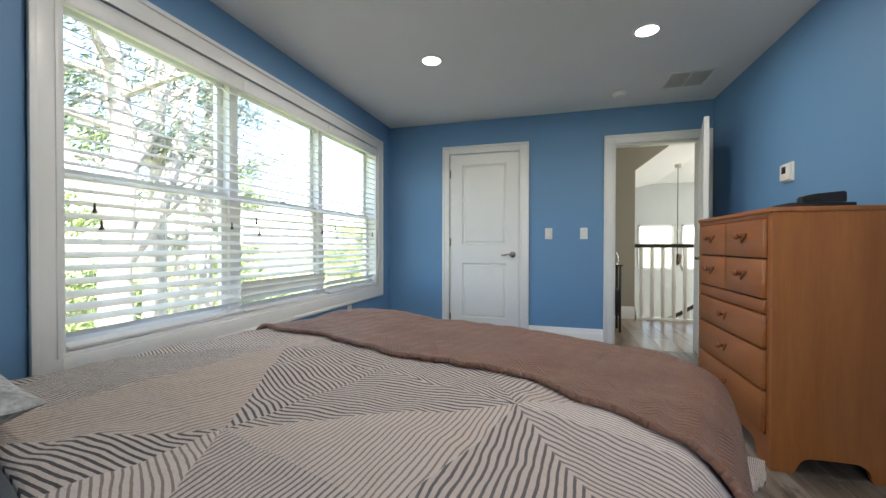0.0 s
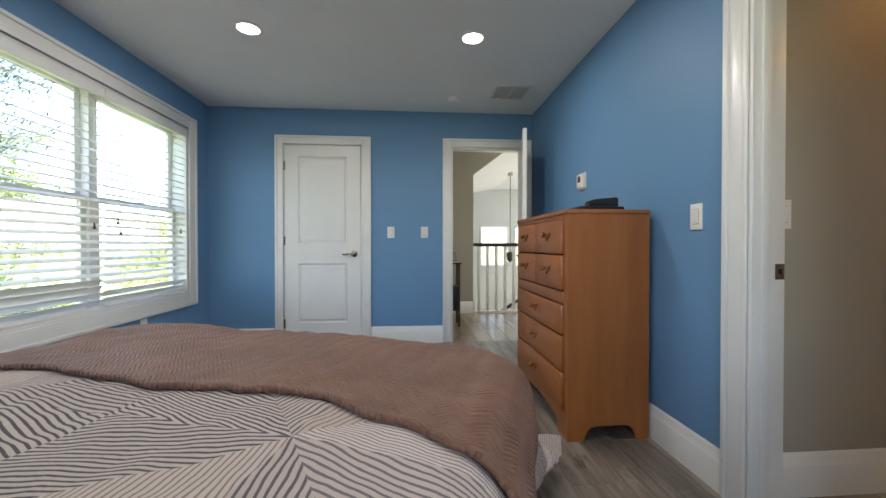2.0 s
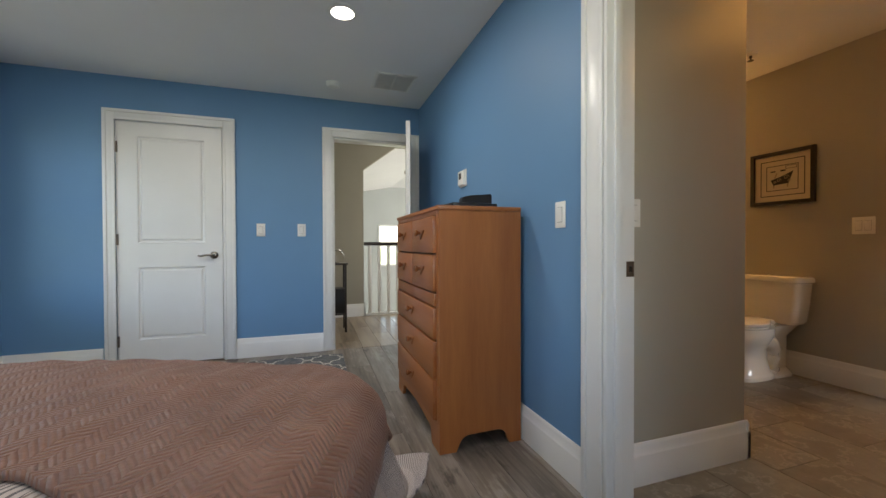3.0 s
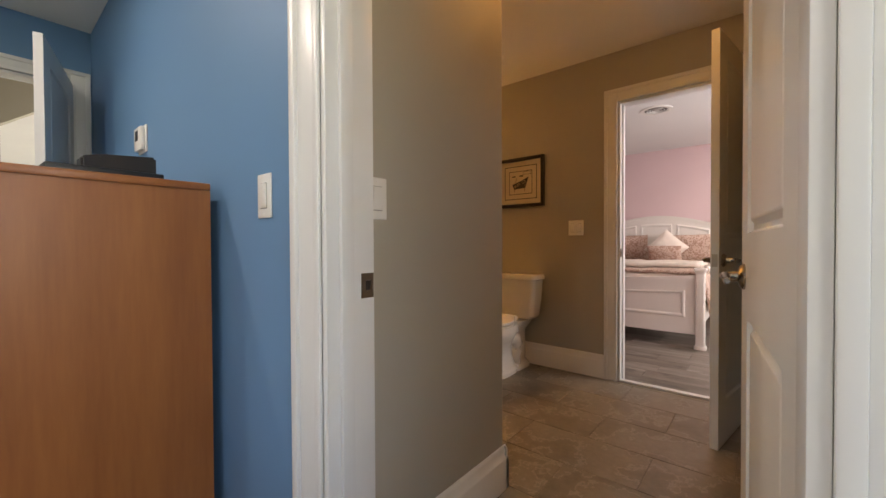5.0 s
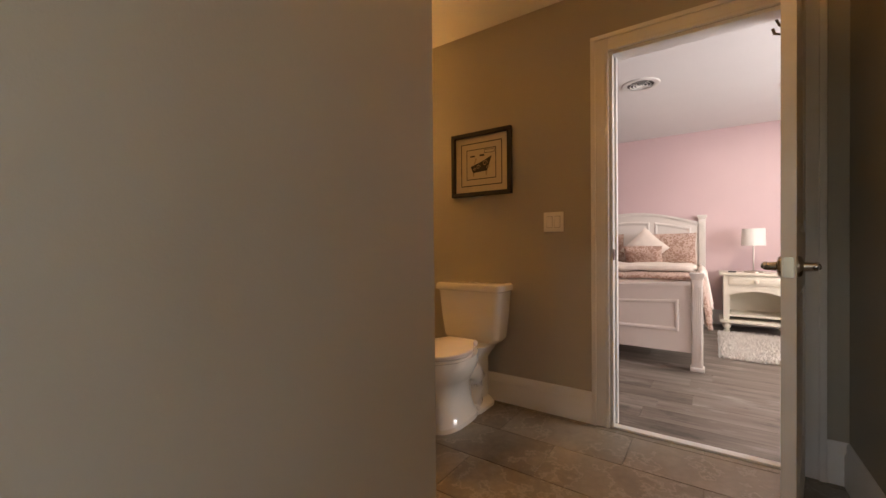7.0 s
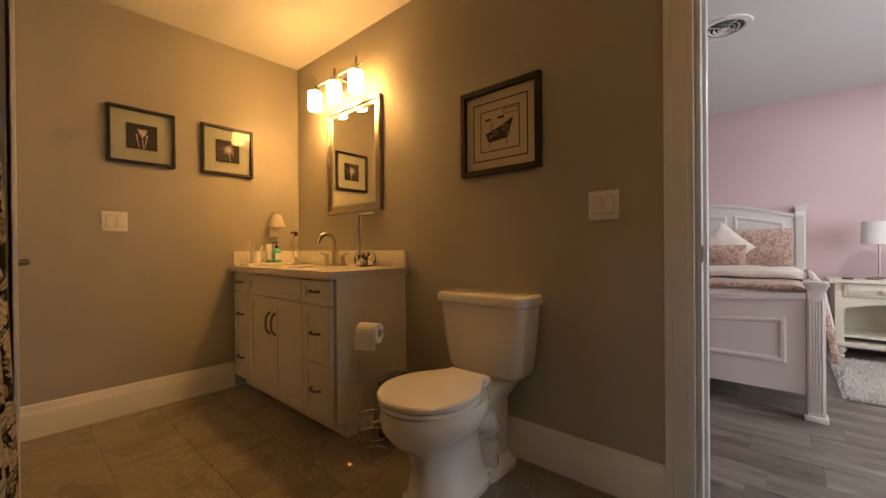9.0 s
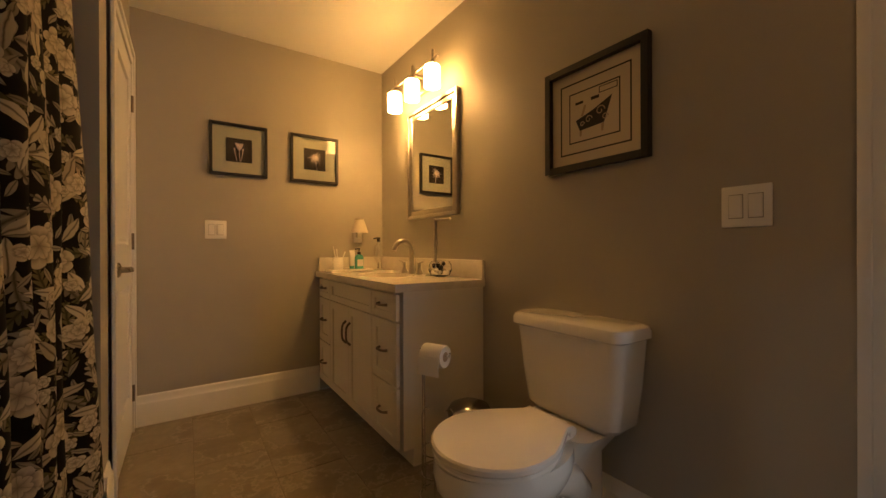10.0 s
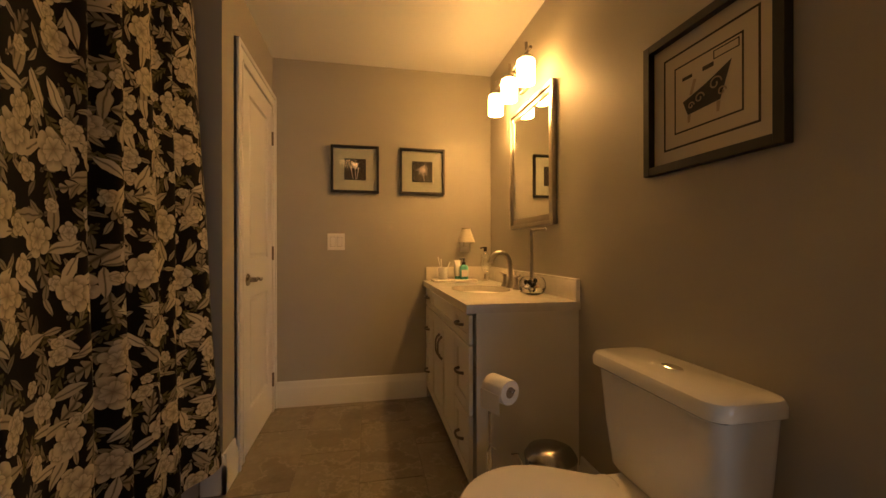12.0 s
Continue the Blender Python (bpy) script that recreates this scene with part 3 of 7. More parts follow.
def wall_along_x(bm, y0, y1, xa, xb, openings, top=H):
    x = xa
    for o0, o1, z0, z1 in sorted(openings):
        if o0 > x:
            box(bm, x, y0, 0, o0, y1, top)
        if z0 > 0:
            box(bm, o0, y0, 0, o1, y1, z0)
        if z1 < top:
            box(bm, o0, y0, z1, o1, y1, top)
        x = o1
    if x < xb:
        box(bm, x, y0, 0, xb, y1, top)
    return bm


WIN = (-3.16, -0.36, 0.575, 2.07)
BATH_DOOR = (-3.45, -2.667, 0, 2.04)
PINK_DOOR = (-3.325, -2.585, 0, 2.035)
CLOSET = (-2.565, -1.785, 0, 2.04)
ENTRY = (-0.86, -0.10, 0, 2.04)
LINEN = (-0.58, 0.03, 0, 2.04)

structure("wall_west", wall_along_y(BM(), X0 - 0.16, X0, Y0, 0.12, [WIN]), BLUE, "blue painted bedroom wall round the wide window", "wall")
structure("wall_east", wall_along_y(BM(), 0.0, 0.05, Y0, 0.0, [BATH_DOOR]), BLUE, "blue painted bedroom wall behind the oak dresser", "wall")
structure("wall_north", wall_along_x(BM(), 0.0, 0.06, X0, 0.05, [CLOSET, ENTRY]), BLUE, "blue painted bedroom wall with two white doors", "wall")
SOUTH_WIN = (-1.25, -0.35, 0.70, 2.05)
structure("wall_south", wall_along_x(BM(), Y0 - 0.1, Y0, X0 - 0.16, 0.05, [SOUTH_WIN]), BLUE, "blue painted bedroom wall with a second window", "wall")
structure("ceiling_1", box(BM(), X0 - 0.16, Y0 - 0.1, H, 0.05, 0.06, H + 0.1), CEIL, "white painted bedroom ceiling with recessed lights", "ceiling")
structure("wall_closet_back", box(BM(), -2.7, 0.062, 0, -1.6, 0.12, H), OLIVE, "plain wall behind the closet door", "wall")

# unseen slab added to keep direct sun out of the south window
structure("sun_blocker", box(BM(), X0 - 0.5, Y0 - 1.45, H + 0.02, 1.8, Y0 - 0.1, H + 0.14), WHITE, "unseen white slab added over the south window to block the sun", "roof")

# bathroom
structure("wall_bath_west", wall_along_y(BM(), 0.05, 0.118, BS - 0.1, BN + 0.1, [BATH_DOOR]), GREIGE, "greige painted bathroom wall with the bedroom doorway", "wall")
structure("wall_stub", box(BM(), 0.118, -2.575, 0, STUB_X, -2.46, H), GREIGE, "greige painted end wall beside the bathtub", "wall")
structure("wall_bath_east", wall_along_y(BM(), BX, BX + 0.05, BS - 0.1, BN + 0.1, [PINK_DOOR]), GREIGE, "greige painted wall behind toilet and vanity", "wall")
structure("wall_bath_north", box(BM(), 0.10, BN, 0, BX, BN + 0.1, H), GREIGE, "greige painted wall with two framed prints", "wall")
structure("wall_bath_south", box(BM(), 0.10, BS - 0.1, 0, BX, BS, H), GREIGE, "greige painted bathroom wall with a towel bar", "wall")
bm = wall_along_y(BM(), 0.82, 0.93, -0.83, BN, [LINEN])
structure("wall_linen", bm, GREIGE, "greige painted wall round the narrow closet door", "wall")
structure("wall_alcove", box(BM(), 0.10, -0.83, 0, 0.82, -0.72, H), GREIGE, "greige end wall of the bathtub alcove", "wall")
structure("ceiling_2", box(BM(), 0.05, BS - 0.1, H, BX + 0.05, BN + 0.1, H + 0.1), CEIL, "white painted bathroom ceiling in lamplight", "ceiling")

# pink bedroom
PX, PN, PS = 6.10, 0.6, -5.45
structure("wall_pink_west", wall_along_y(BM(), BX + 0.05, BX + 0.11, PS - 0.1, PN + 0.1, [PINK_DOOR]), PINK, "pink painted wall with the bathroom doorway", "wall")
structure("wall_pink_east", box(BM(), PX, PS, 0, PX + 0.1, PN, H), PINK, "pink painted wall behind the white bed", "wall")
structure("wall_pink_north", box(BM(), BX + 0.11, PN, 0, PX + 0.1, PN + 0.1, H), PINK, "plain pink painted wall", "wall")
structure("wall_pink_south", box(BM(), BX + 0.11, PS - 0.1, 0, PX + 0.1, PS, H), PINK, "plain pink painted wall", "wall")
structure("ceiling_3", box(BM(), BX + 0.05, PS - 0.1, H, PX + 0.1, PN + 0.1, H + 0.1), CEIL, "white ceiling of the pink bedroom", "ceiling")

# hall beyond the bedroom door, with the stairwell and the tall room behind it
HY = 1.70
structure("wall_hall_north", box(BM(), -2.2, HY, 0, -0.36, HY + 0.12, 2.6), OLIVE, "olive grey hall wall beside the stair rail", "wall")
bm = BM()
prism(bm, [(-0.36, 2.07), (0.13, 2.44), (3.0, 2.44), (3.0, 2.6), (-0.36, 2.6)], lambda u, v, k: (u, HY + 0.12 * k, v))
structure("wall_hall_soffit", bm, OLIVE, "olive grey wall over the stair opening, with a sloping edge", "wall")
structure("wall_hall_south", wall_along_x(BM(), 0.06, 0.108, -2.2, 0.05, [(-2.7, -1.6, 0, H), ENTRY], 2.5), OLIVE, "olive grey hall side of the bedroom wall", "wall")
structure("wall_hall_west", box(BM(), -2.3, 0.12, 0, -2.2, HY + 0.12, 2.6), OLIVE, "plain olive grey hall wall", "wall")
structure("wall_hall_east", box(BM(), 1.6, 0.12, 0, 1.7, HY, 2.6), OLIVE, "plain olive grey hall wall", "wall")
structure("ceiling_4", box(BM(), -2.3, 0.06, 2.5, 1.7, HY, 2.6), CEIL, "white hall ceiling", "ceiling")

# tall room: gable wall with windows, sloping white ceiling
GY, GZ = 8.0, -2.8
bm = BM()
for x0, x1, z0, z1 in ((-2.0, 5.0, GZ, 0.35), (-2.0, 5.0, 1.62, 4.2), (-2.0, 0.85, 0.35, 1.62), (1.75, 1.95, 0.35, 1.62), (2.85, 3.05, 0.35, 1.62), (3.95, 5.0, 0.35, 1.62)):
    box(bm, x0, GY, z0, x1, GY + 0.15, z1)
structure("wall_gable", bm, PALE, "pale grey gable wall over a row of bright windows", "wall")
bm = BM()
prism(bm, [(-2.1, 2.15), (1.25, 2.78), (2.35, 2.78), (5.1, 1.75), (5.1, 4.3), (-2.1, 4.3)], lambda u, v, k: (u, GY - 0.002 - (GY - HY - 0.12) * k, v + 0.06 * k))
structure("ceiling_5", bm, CEIL, "white vaulted ceiling of the tall room", "ceiling")
structure("wall_tall_east", box(BM(), 5.0, HY, GZ, 5.1, GY, 4.2), PALE, "pale grey wall of the tall room", "wall")
structure("wall_tall_west", box(BM(), -2.1, HY + 0.12, GZ, -2.0, GY, 4.2), PALE, "pale grey wall of the tall room", "wall")
structure("wall_tall_south", box(BM(), -2.0, HY - 0.02, GZ, 5.0, HY + 0.1, -0.2), PALE, "pale grey wall under the landing", "wall")
structure("wall_tall_south_upper", box(BM(), 1.7, HY, -0.2, 5.0, HY + 0.1, 4.2), PALE, "pale grey wall beside the landing", "wall")
structure("floor_lower", box(BM(), -2.0, HY + 0.1, GZ - 0.1, 5.0, GY, GZ), HALLWOOD, "lower floor of the tall room", "floor")
for i, (x0, x1) in enumerate(((0.85, 1.75), (1.95, 2.85), (3.05, 3.95))):
    w = thing("window_%d" % (i + 2), pose(0, 0, 0), "white framed bright window in the gable wall", "window", "gable windows", "structure")
    b = BM()
    for a in ((x0, 0.35, x0 + 0.05, 1.62), (x1 - 0.05, 0.35, x1, 1.62), (x0, 0.35, x1, 0.40), (x0, 1.57, x1, 1.62), (x0, 0.95, x1, 1.0)):
        box(b, a[0], GY - 0.02, a[1], a[2], GY + 0.1, a[3])
    part("window_frame", b, WHITE, w, smooth=False)
    p = part("pane", box(BM(), x0 + 0.05, GY + 0.05, 0.40, x1 - 0.05, GY + 0.056, 1.57), PANE, w)
    p.visible_shadow = False


# ---------- trim ----------
def baseboard(name, runs, h=0.175):
    """Runs of (x0, y0, x1, y1, nx, ny): along a wall, with the room on the side of the normal."""
    bm = BM()
    prof = [(0, 0), (0.018, 0), (0.018, h - 0.050), (0.0165, h - 0.046), (0.010, h - 0.036), (0.0095, h - 0.014), (0.006, h - 0.004), (0.003, h), (0, h)]
    for x0, y0, x1, y1, nx, ny in runs:
        prism(bm, prof, lambda u, v, k: (x0 + (x1 - x0) * k + nx * u, y0 + (y1 - y0) * k + ny * u, v))
    return structure(name, bm, WHITE, "tall white painted baseboard with a moulded top", "baseboard", True)


baseboard("baseboard_1", [(0, -2.558, 0, 0, -1, 0), (0, Y0, 0, -3.56, -1, 0), (-1.692, 0, -0.952, 0, 0, -1), (X0, 0, -2.66, 0, 0, -1), (X0, Y0, X0, 0, 1, 0)])
baseboard("baseboard_2", [(0.12, -2.575, STUB_X + 0.018, -2.575, 0, -1), (STUB_X, -2.593, STUB_X, -2.46, 1, 0), (BX, -2.497, BX, -1.16, -1, 0),
                          (0.93, BN, 1.99, BN, 0, -1), (0.93, -0.848, 0.93, -0.682, 1, 0), (0.845, -0.83, 0.948, -0.83, 0, -1), (0.10, BS, BX, BS, 0, 1), (BX, BS, BX, -3.43, -1, 0)])
baseboard("baseboard_3", [(PX, PS, PX, PN, -1, 0), (BX + 0.11, PN, PX, PN, 0, -1), (BX + 0.11, PS, PX, PS, 0, 1)])
baseboard("baseboard_4", [(-2.2, HY, -0.342, HY, 0, -1), (-0.36, HY - 0.018, -0.36, HY + 0.12, 1, 0)])


def casing(name, place, a, b, top, left=0.095, right=0.095, bottom=None, w=0.095):
    """Flat casing with a raised outer band round an opening from a to b; place(u, d, v) maps along, out and up."""
    bm = BM()

    def board(u0, v0, u1, v1, d):
        ps = [place(u, dd, v) for u in (u0, u1) for dd in (-0.001, d) for v in (v0, v1)]
        lo = [min(p[i] for p in ps) for i in range(3)]
        hi = [max(p[i] for p in ps) for i in range(3)]
        box(bm, *lo, *hi, 0.003)

    z0 = 0 if bottom is None else bottom - w
    for u0, u1, o0, o1 in ((a - left, a, a - left, a - left + 0.024), (b, b + right, b + right - 0.024, b + right)):
        board(u0, z0, u1, top + w, 0.016)
        board(o0, z0, o1, top + w, 0.026)
        e = a - 0.02 if u0 < a else b
        board(e, z0 if bottom is None else bottom, e + 0.02, top, 0.02)
    board(a, top, b, top + w, 0.0155)
    board(a - left, top + w - 0.024, b + right, top + w, 0.0262)
    board(a, top, b, top + 0.02, 0.0198)
    if bottom is not None:
        board(a, bottom - w, b, bottom, 0.0155)
        board(a - left, bottom - w, b + right, bottom - w + 0.024, 0.0262)
    return structure(name, bm, WHITE, "white painted door or window casing with a raised edge", "trim", True)


def jamb(name, boxes):
    e = thing(name, pose(0, 0, 0), "white painted boards lining the doorway", "trim", kind="structure")
    for bx in boxes:
        part("jamb_board", box(BM(), *bx, 0.002), WHITE, e)
    return e


casing("trim_window", lambda u, d, v: (X0 + d, u, v), WIN[0], WIN[1], WIN[3], 0.10, 0.115, WIN[2], 0.105)
casing("trim_closet", lambda u, d, v: (u, -d, v), CLOSET[0], CLOSET[1], 2.04, 0.08, 0.095, w=0.085)
casing("trim_entry", lambda u, d, v: (u, -d, v), ENTRY[0], ENTRY[1], 2.04, 0.092, 0.092, w=0.085)
casing("trim_bath", lambda u, d, v: (-d, u, v), BATH_DOOR[0], BATH_DOOR[1], 2.04, 0.11, 0.11, w=0.095)
casing("trim_pink", lambda u, d, v: (BX - d, u, v), PINK_DOOR[0], PINK_DOOR[1], 2.035, 0.105, 0.090, w=0.09)
casing("trim_linen", lambda u, d, v: (0.93 + d, u, v), LINEN[0], LINEN[1], 2.04, 0.095, 0.078, w=0.085)
T = 0.018
jamb("jamb_bath", [(-0.012, BATH_DOOR[1] - T, 0, 0.119, BATH_DOOR[1], 2.04), (-0.012, BATH_DOOR[0], 0, 0.119, BATH_DOOR[0] + T, 2.04), (-0.012, BATH_DOOR[0] + T, 2.04 - T, 0.119, BATH_DOOR[1] - T, 2.04),
                   (0.02, BATH_DOOR[1] - T - 0.011, 0, 0.052, BATH_DOOR[1] - T, 2.02)])
jamb("jamb_pink", [(BX + 0.001, PINK_DOOR[1] - T, 0, BX + 0.109, PINK_DOOR[1], 2.035), (BX + 0.001, PINK_DOOR[0], 0, BX + 0.109, PINK_DOOR[0] + T, 2.035), (BX + 0.001, PINK_DOOR[0] + T, 2.035 - T, BX + 0.109, PINK_DOOR[1] - T, 2.035),
                   (BX + 0.045, PINK_DOOR[1] - T - 0.011, 0, BX + 0.085, PINK_DOOR[1] - T, 2.017)])
jamb("jamb_entry", [(ENTRY[0], 0.001, 0, ENTRY[0] + T, 0.119, 2.04), (ENTRY[1] - T, 0.001, 0, ENTRY[1], 0.119, 2.04), (ENTRY[0] + T, 0.001, 2.04 - T, ENTRY[1] - T, 0.119, 2.04)])
jamb("jamb_closet", [(CLOSET[0], 0.0012, 0, CLOSET[0] + 0.0095, 0.06, 2.04), (CLOSET[1] - 0.0085, 0.0012, 0, CLOSET[1], 0.06, 2.04), (CLOSET[0] + 0.0095, 0.0012, 2.0325, CLOSET[1] - 0.0085, 0.06, 2.04)])
jamb("threshold_pink", [(BX - 0.005, PINK_DOOR[0] + T, 0.0, BX + 0.04, PINK_DOOR[1] - T, 0.012)])


# ---------- doors ----------
def lever(parent, x, z, side, toward, material=SATIN):
    """A lever handle on one face of a leaf: rose, neck and curved lever."""
    bm = BM()
    y = side
    lathe(bm, [(0.033, 0), (0.033, 0.004), (0.028, 0.010), (0.014, 0.014), (0.012, 0.045), (0.0, 0.046)], Matrix.Translation((x, y, z)) @ Euler((radians(-90 if side > 0 else 90), 0, 0)).to_matrix().to_4x4(), 20)
    s = 1 if side > 0 else -1
    yy = y + s * 0.042
    tube(bm, [(x, yy, z), (x + toward * 0.025, yy, z + 0.004), (x + toward * 0.06, yy, z + 0.002), (x + toward * 0.09, yy, z - 0.006), (x + toward * 0.115, yy, z - 0.002)], [0.011, 0.010, 0.009, 0.008, 0.006])
    return part("door_handle", bm, material, parent, "brushed nickel lever handle")


def door(name, m, w, h, label, hinge_side, handles=(1, -1), hinges=True, latch=True):
    """A two-panel moulded leaf: x along its width from 0, y its thickness, z up from 0.012."""
    d = thing(name, m, label, "door", kind="structure")
    t = 0.035
    s = 0.135 * w / 0.76
    z0, z1, z2, z3 = 0.225, 0.828, 1.035, h - 0.112
    bm = BM()
    zb = 0.012
    box(bm, 0, -t / 2, zb, s, t / 2, h)
    box(bm, w - s, -t / 2, zb, w, t / 2, h)
    for a, b in ((zb, z0), (z1, z2), (z3, h)):
        box(bm, s, -t / 2, a, w - s, t / 2, b)
    part("door_frame", bm, DOORWHITE, d, smooth=False)
    for a, b in ((z0, z1), (z2, z3)):
        bm = BM()
        # sloped moulding down to a field, then a raised panel, on both faces

        def ring(k):
            return [(s + k, a + k), (w - s - k, a + k), (w - s - k, b - k), (s + k, b - k)]
        for f in (-1, 1):
            levels = [(0, t / 2), (0.007, t / 2 - 0.011), (0.018, t / 2 - 0.013), (0.030, t / 2 - 0.004), (0.034, t / 2 - 0.003)]
            vs = [[bm.verts.new((u, f * dd, v)) for u, v in ring(k)] for k, dd in levels]
            for q, r in zip(vs, vs[1:]):
                for i in range(4):
                    bm.faces.new((q[i], q[(i + 1) % 4], r[(i + 1) % 4], r[i]))
            bm.faces.new(vs[-1])
        part("door_panel", bm, DOORWHITE, d, smooth=False)
    hx = w - 0.065 if hinge_side == 0 else 0.065
    toward = -1 if hinge_side == 0 else 1
    for f in handles:
        lever(d, hx, 0.925, f * t / 2, toward)
    if latch:
        ex = w if hinge_side == 0 else 0
        part("latch_plate", box(BM(), ex - 0.001, -0.012, 0.895, ex + 0.0015, 0.012, 0.955), NICKEL, d)
    if hinges:
        hx = 0 if hinge_side == 0 else w
        for z in (0.22, 1.06, 1.82):
            bm = BM()
            cyl(bm, (hx - 0.004 if hinge_side == 0 else hx + 0.004, hinges * (t / 2 + 0.005), z - 0.045), (hx - 0.004 if hinge_side == 0 else hx + 0.004, hinges * (t / 2 + 0.005), z + 0.045), 0.007, seg=10)
            box(bm, hx - 0.004, hinges * (t / 2 - 0.012), z - 0.044, hx + 0.004, hinges * (t / 2 + 0.004), z + 0.044)
            part("hinge", bm, PEWTER, d)
    return d


door("door_1", pose(CLOSET[0] + 0.012, 0.016, 0), 0.757, 2.03, "closed white two-panel closet door with a nickel lever", 0, handles=(-1,), hinges=-1)
ang = math.degrees(math.atan2(-0.735, -0.19))
door("door_2", pose(-0.105, -0.005, 0, 0, 0, ang), 0.755, 2.03, "white panelled bedroom door standing open against the wall", 0, hinges=1)
door("door_3", pose(0.135, -3.455, 0, 0, 0, 6.5), 0.70, 2.03, "white panelled bathroom door standing wide open", 0, hinges=-1)
ang = math.degrees(math.atan2(0.122, -0.69))
door("door_4", pose(BX - 0.030, -3.345, 0, 0, 0, ang), 0.70, 2.03, "white panelled door standing open to the pink bedroom", 0, hinges=-1)
door("door_5", pose(0.925, LINEN[0] + 0.006, 0, 0, 0, 90), 0.598, 2.03, "closed narrow white closet door beside the bathtub", 1, handles=(-1,), hinges=-1)
structure("wall_linen_back", box(BM(), 0.70, -0.6, 0, 0.80, BN, H), GREIGE, "plain wall behind the narrow closet door", "wall")

# strike plates
for x, y, z in ((0.099, BATH_DOOR[1] - T - 0.0012, 0.916), (BX + 0.02, PINK_DOOR[1] - T - 0.0012, 0.94)):
    bm = BM()
    for a, b, c, d in ((-0.019, -0.029, -0.008, 0.029), (0.008, -0.029, 0.016, 0.029), (-0.008, 0.012, 0.008, 0.029), (-0.008, -0.029, 0.008, -0.012)):
        box(bm, x + a, y - 0.0015, z + b, x + c, y + 0.001, z + d)
    sk = solid("strike_plate", bm, PEWTER, "small nickel strike plate let into the jamb", "strike plate", "strike plates", smooth=False)
    part("latch_hole", box(BM(), x - 0.0075, y - 0.0004, z - 0.0115, x + 0.0075, y + 0.0001, z + 0.0115), BLACKPLASTIC, sk)


# ---------- bedroom window ----------
w1 = thing("window_1", pose(0, 0, 0), "wide white window of three double-hung sashes", "window", kind="structure")
bm = BM()
XO = X0 - 0.16
for bx in ((XO, WIN[0], WIN[2], X0 - 0.001, WIN[0] + 0.018, WIN[3]), (XO, WIN[1] - 0.018, WIN[2], X0 - 0.001, WIN[1], WIN[3]), (XO, WIN[0], WIN[3] - 0.018, X0 - 0.001, WIN[1], WIN[3])):
    box(bm, *bx)
part("window_frame", bm, WHITE, w1, smooth=False)
part("window_sill", box(BM(), XO, WIN[0], WIN[2] - 0.002, X0 + 0.004, WIN[1], WIN[2] + 0.018, 0.003), WHITE, w1)
third = (WIN[1] - WIN[0]) / 3
GX = X0 - 0.13
for i in range(3):
    ya, yb = WIN[0] + third * i, WIN[0] + third * (i + 1)
    if i:
        part("mullion", box(BM(), GX - 0.03, ya - 0.034, WIN[2], X0 - 0.075, ya + 0.034, WIN[3], 0.003), VINYL, w1)
    for lo, hi, off in ((WIN[2] + 0.018, 1.345, 0.02), (1.305, WIN[3] - 0.018, -0.012)):
        b = BM()
        fw = 0.042
        a0, a1 = ya + 0.034, yb - 0.034
        if i == 0:
            a0 = ya + 0.02
        if i == 2:
            a1 = yb - 0.02
        x0, x1 = GX + off - 0.014, GX + off + 0.014
        for bx in ((a0, lo, a0 + fw, hi), (a1 - fw, lo, a1, hi), (a0 + fw, lo, a1 - fw, lo + fw), (a0 + fw, hi - fw, a1 - fw, hi)):
            box(b, x0, bx[0], bx[1], x1, bx[2], bx[3], 0.003)
        sash = part("sash", b, VINYL, w1)
        g = part("pane", box(BM(), GX + off - 0.002, a0 + fw, lo + fw, GX + off + 0.002, a1 - fw, hi - fw), PANE, sash)
        g.visible_shadow = False
    part("sash_lock", box(BM(), GX + 0.034, (ya + yb) / 2 - 0.03, 1.335, GX + 0.05, (ya + yb) / 2 + 0.03, 1.352, 0.003), VINYL, w1)


w5 = thing("window_5", pose(0, 0, 0), "white framed window in the bedroom's south wall", "window", kind="structure")
bm = BM()
x0, x1, z0, z1 = SOUTH_WIN
for q in ((x0, z0, x0 + 0.05, z1), (x1 - 0.05, z0, x1, z1), (x0 + 0.05, z0, x1 - 0.05, z0 + 0.05), (x0 + 0.05, z1 - 0.05, x1 - 0.05, z1), ((x0 + x1) / 2 - 0.03, z0 + 0.05, (x0 + x1) / 2 + 0.03, z1 - 0.05)):
    box(bm, q[0], Y0 - 0.095, q[1], q[2], Y0 - 0.04, q[3])
part("window_frame", bm, VINYL, w5, smooth=False)
g = part("pane", box(BM(), x0 + 0.05, Y0 - 0.072, z0 + 0.05, x1 - 0.05, Y0 - 0.068, z1 - 0.05), PANE, w5)
g.visible_shadow = False


# ---------- bedroom things: large ----------
TURN = 18.0                      # the bed stands askew to the walls
BED = pose(0, 0, 0, 0, 0, -TURN)
BED_Z = 0.612
BXL, BXR, BYF, BYH = -1.90, 0.01, -2.53, -4.30   # the cover's edges in the bed's own axes


def hgt(x, y):
    """Height of the bed's top at a place."""
    n = noise.noise(Vector((x * 2.3, y * 2.3, 0.3))) * 0.020 + noise.noise(Vector((x * 6.5, y * 6.5, 1.7))) * 0.010 + noise.noise(Vector((x * 15, y * 15, 3.1))) * 0.006
    return BED_Z + n


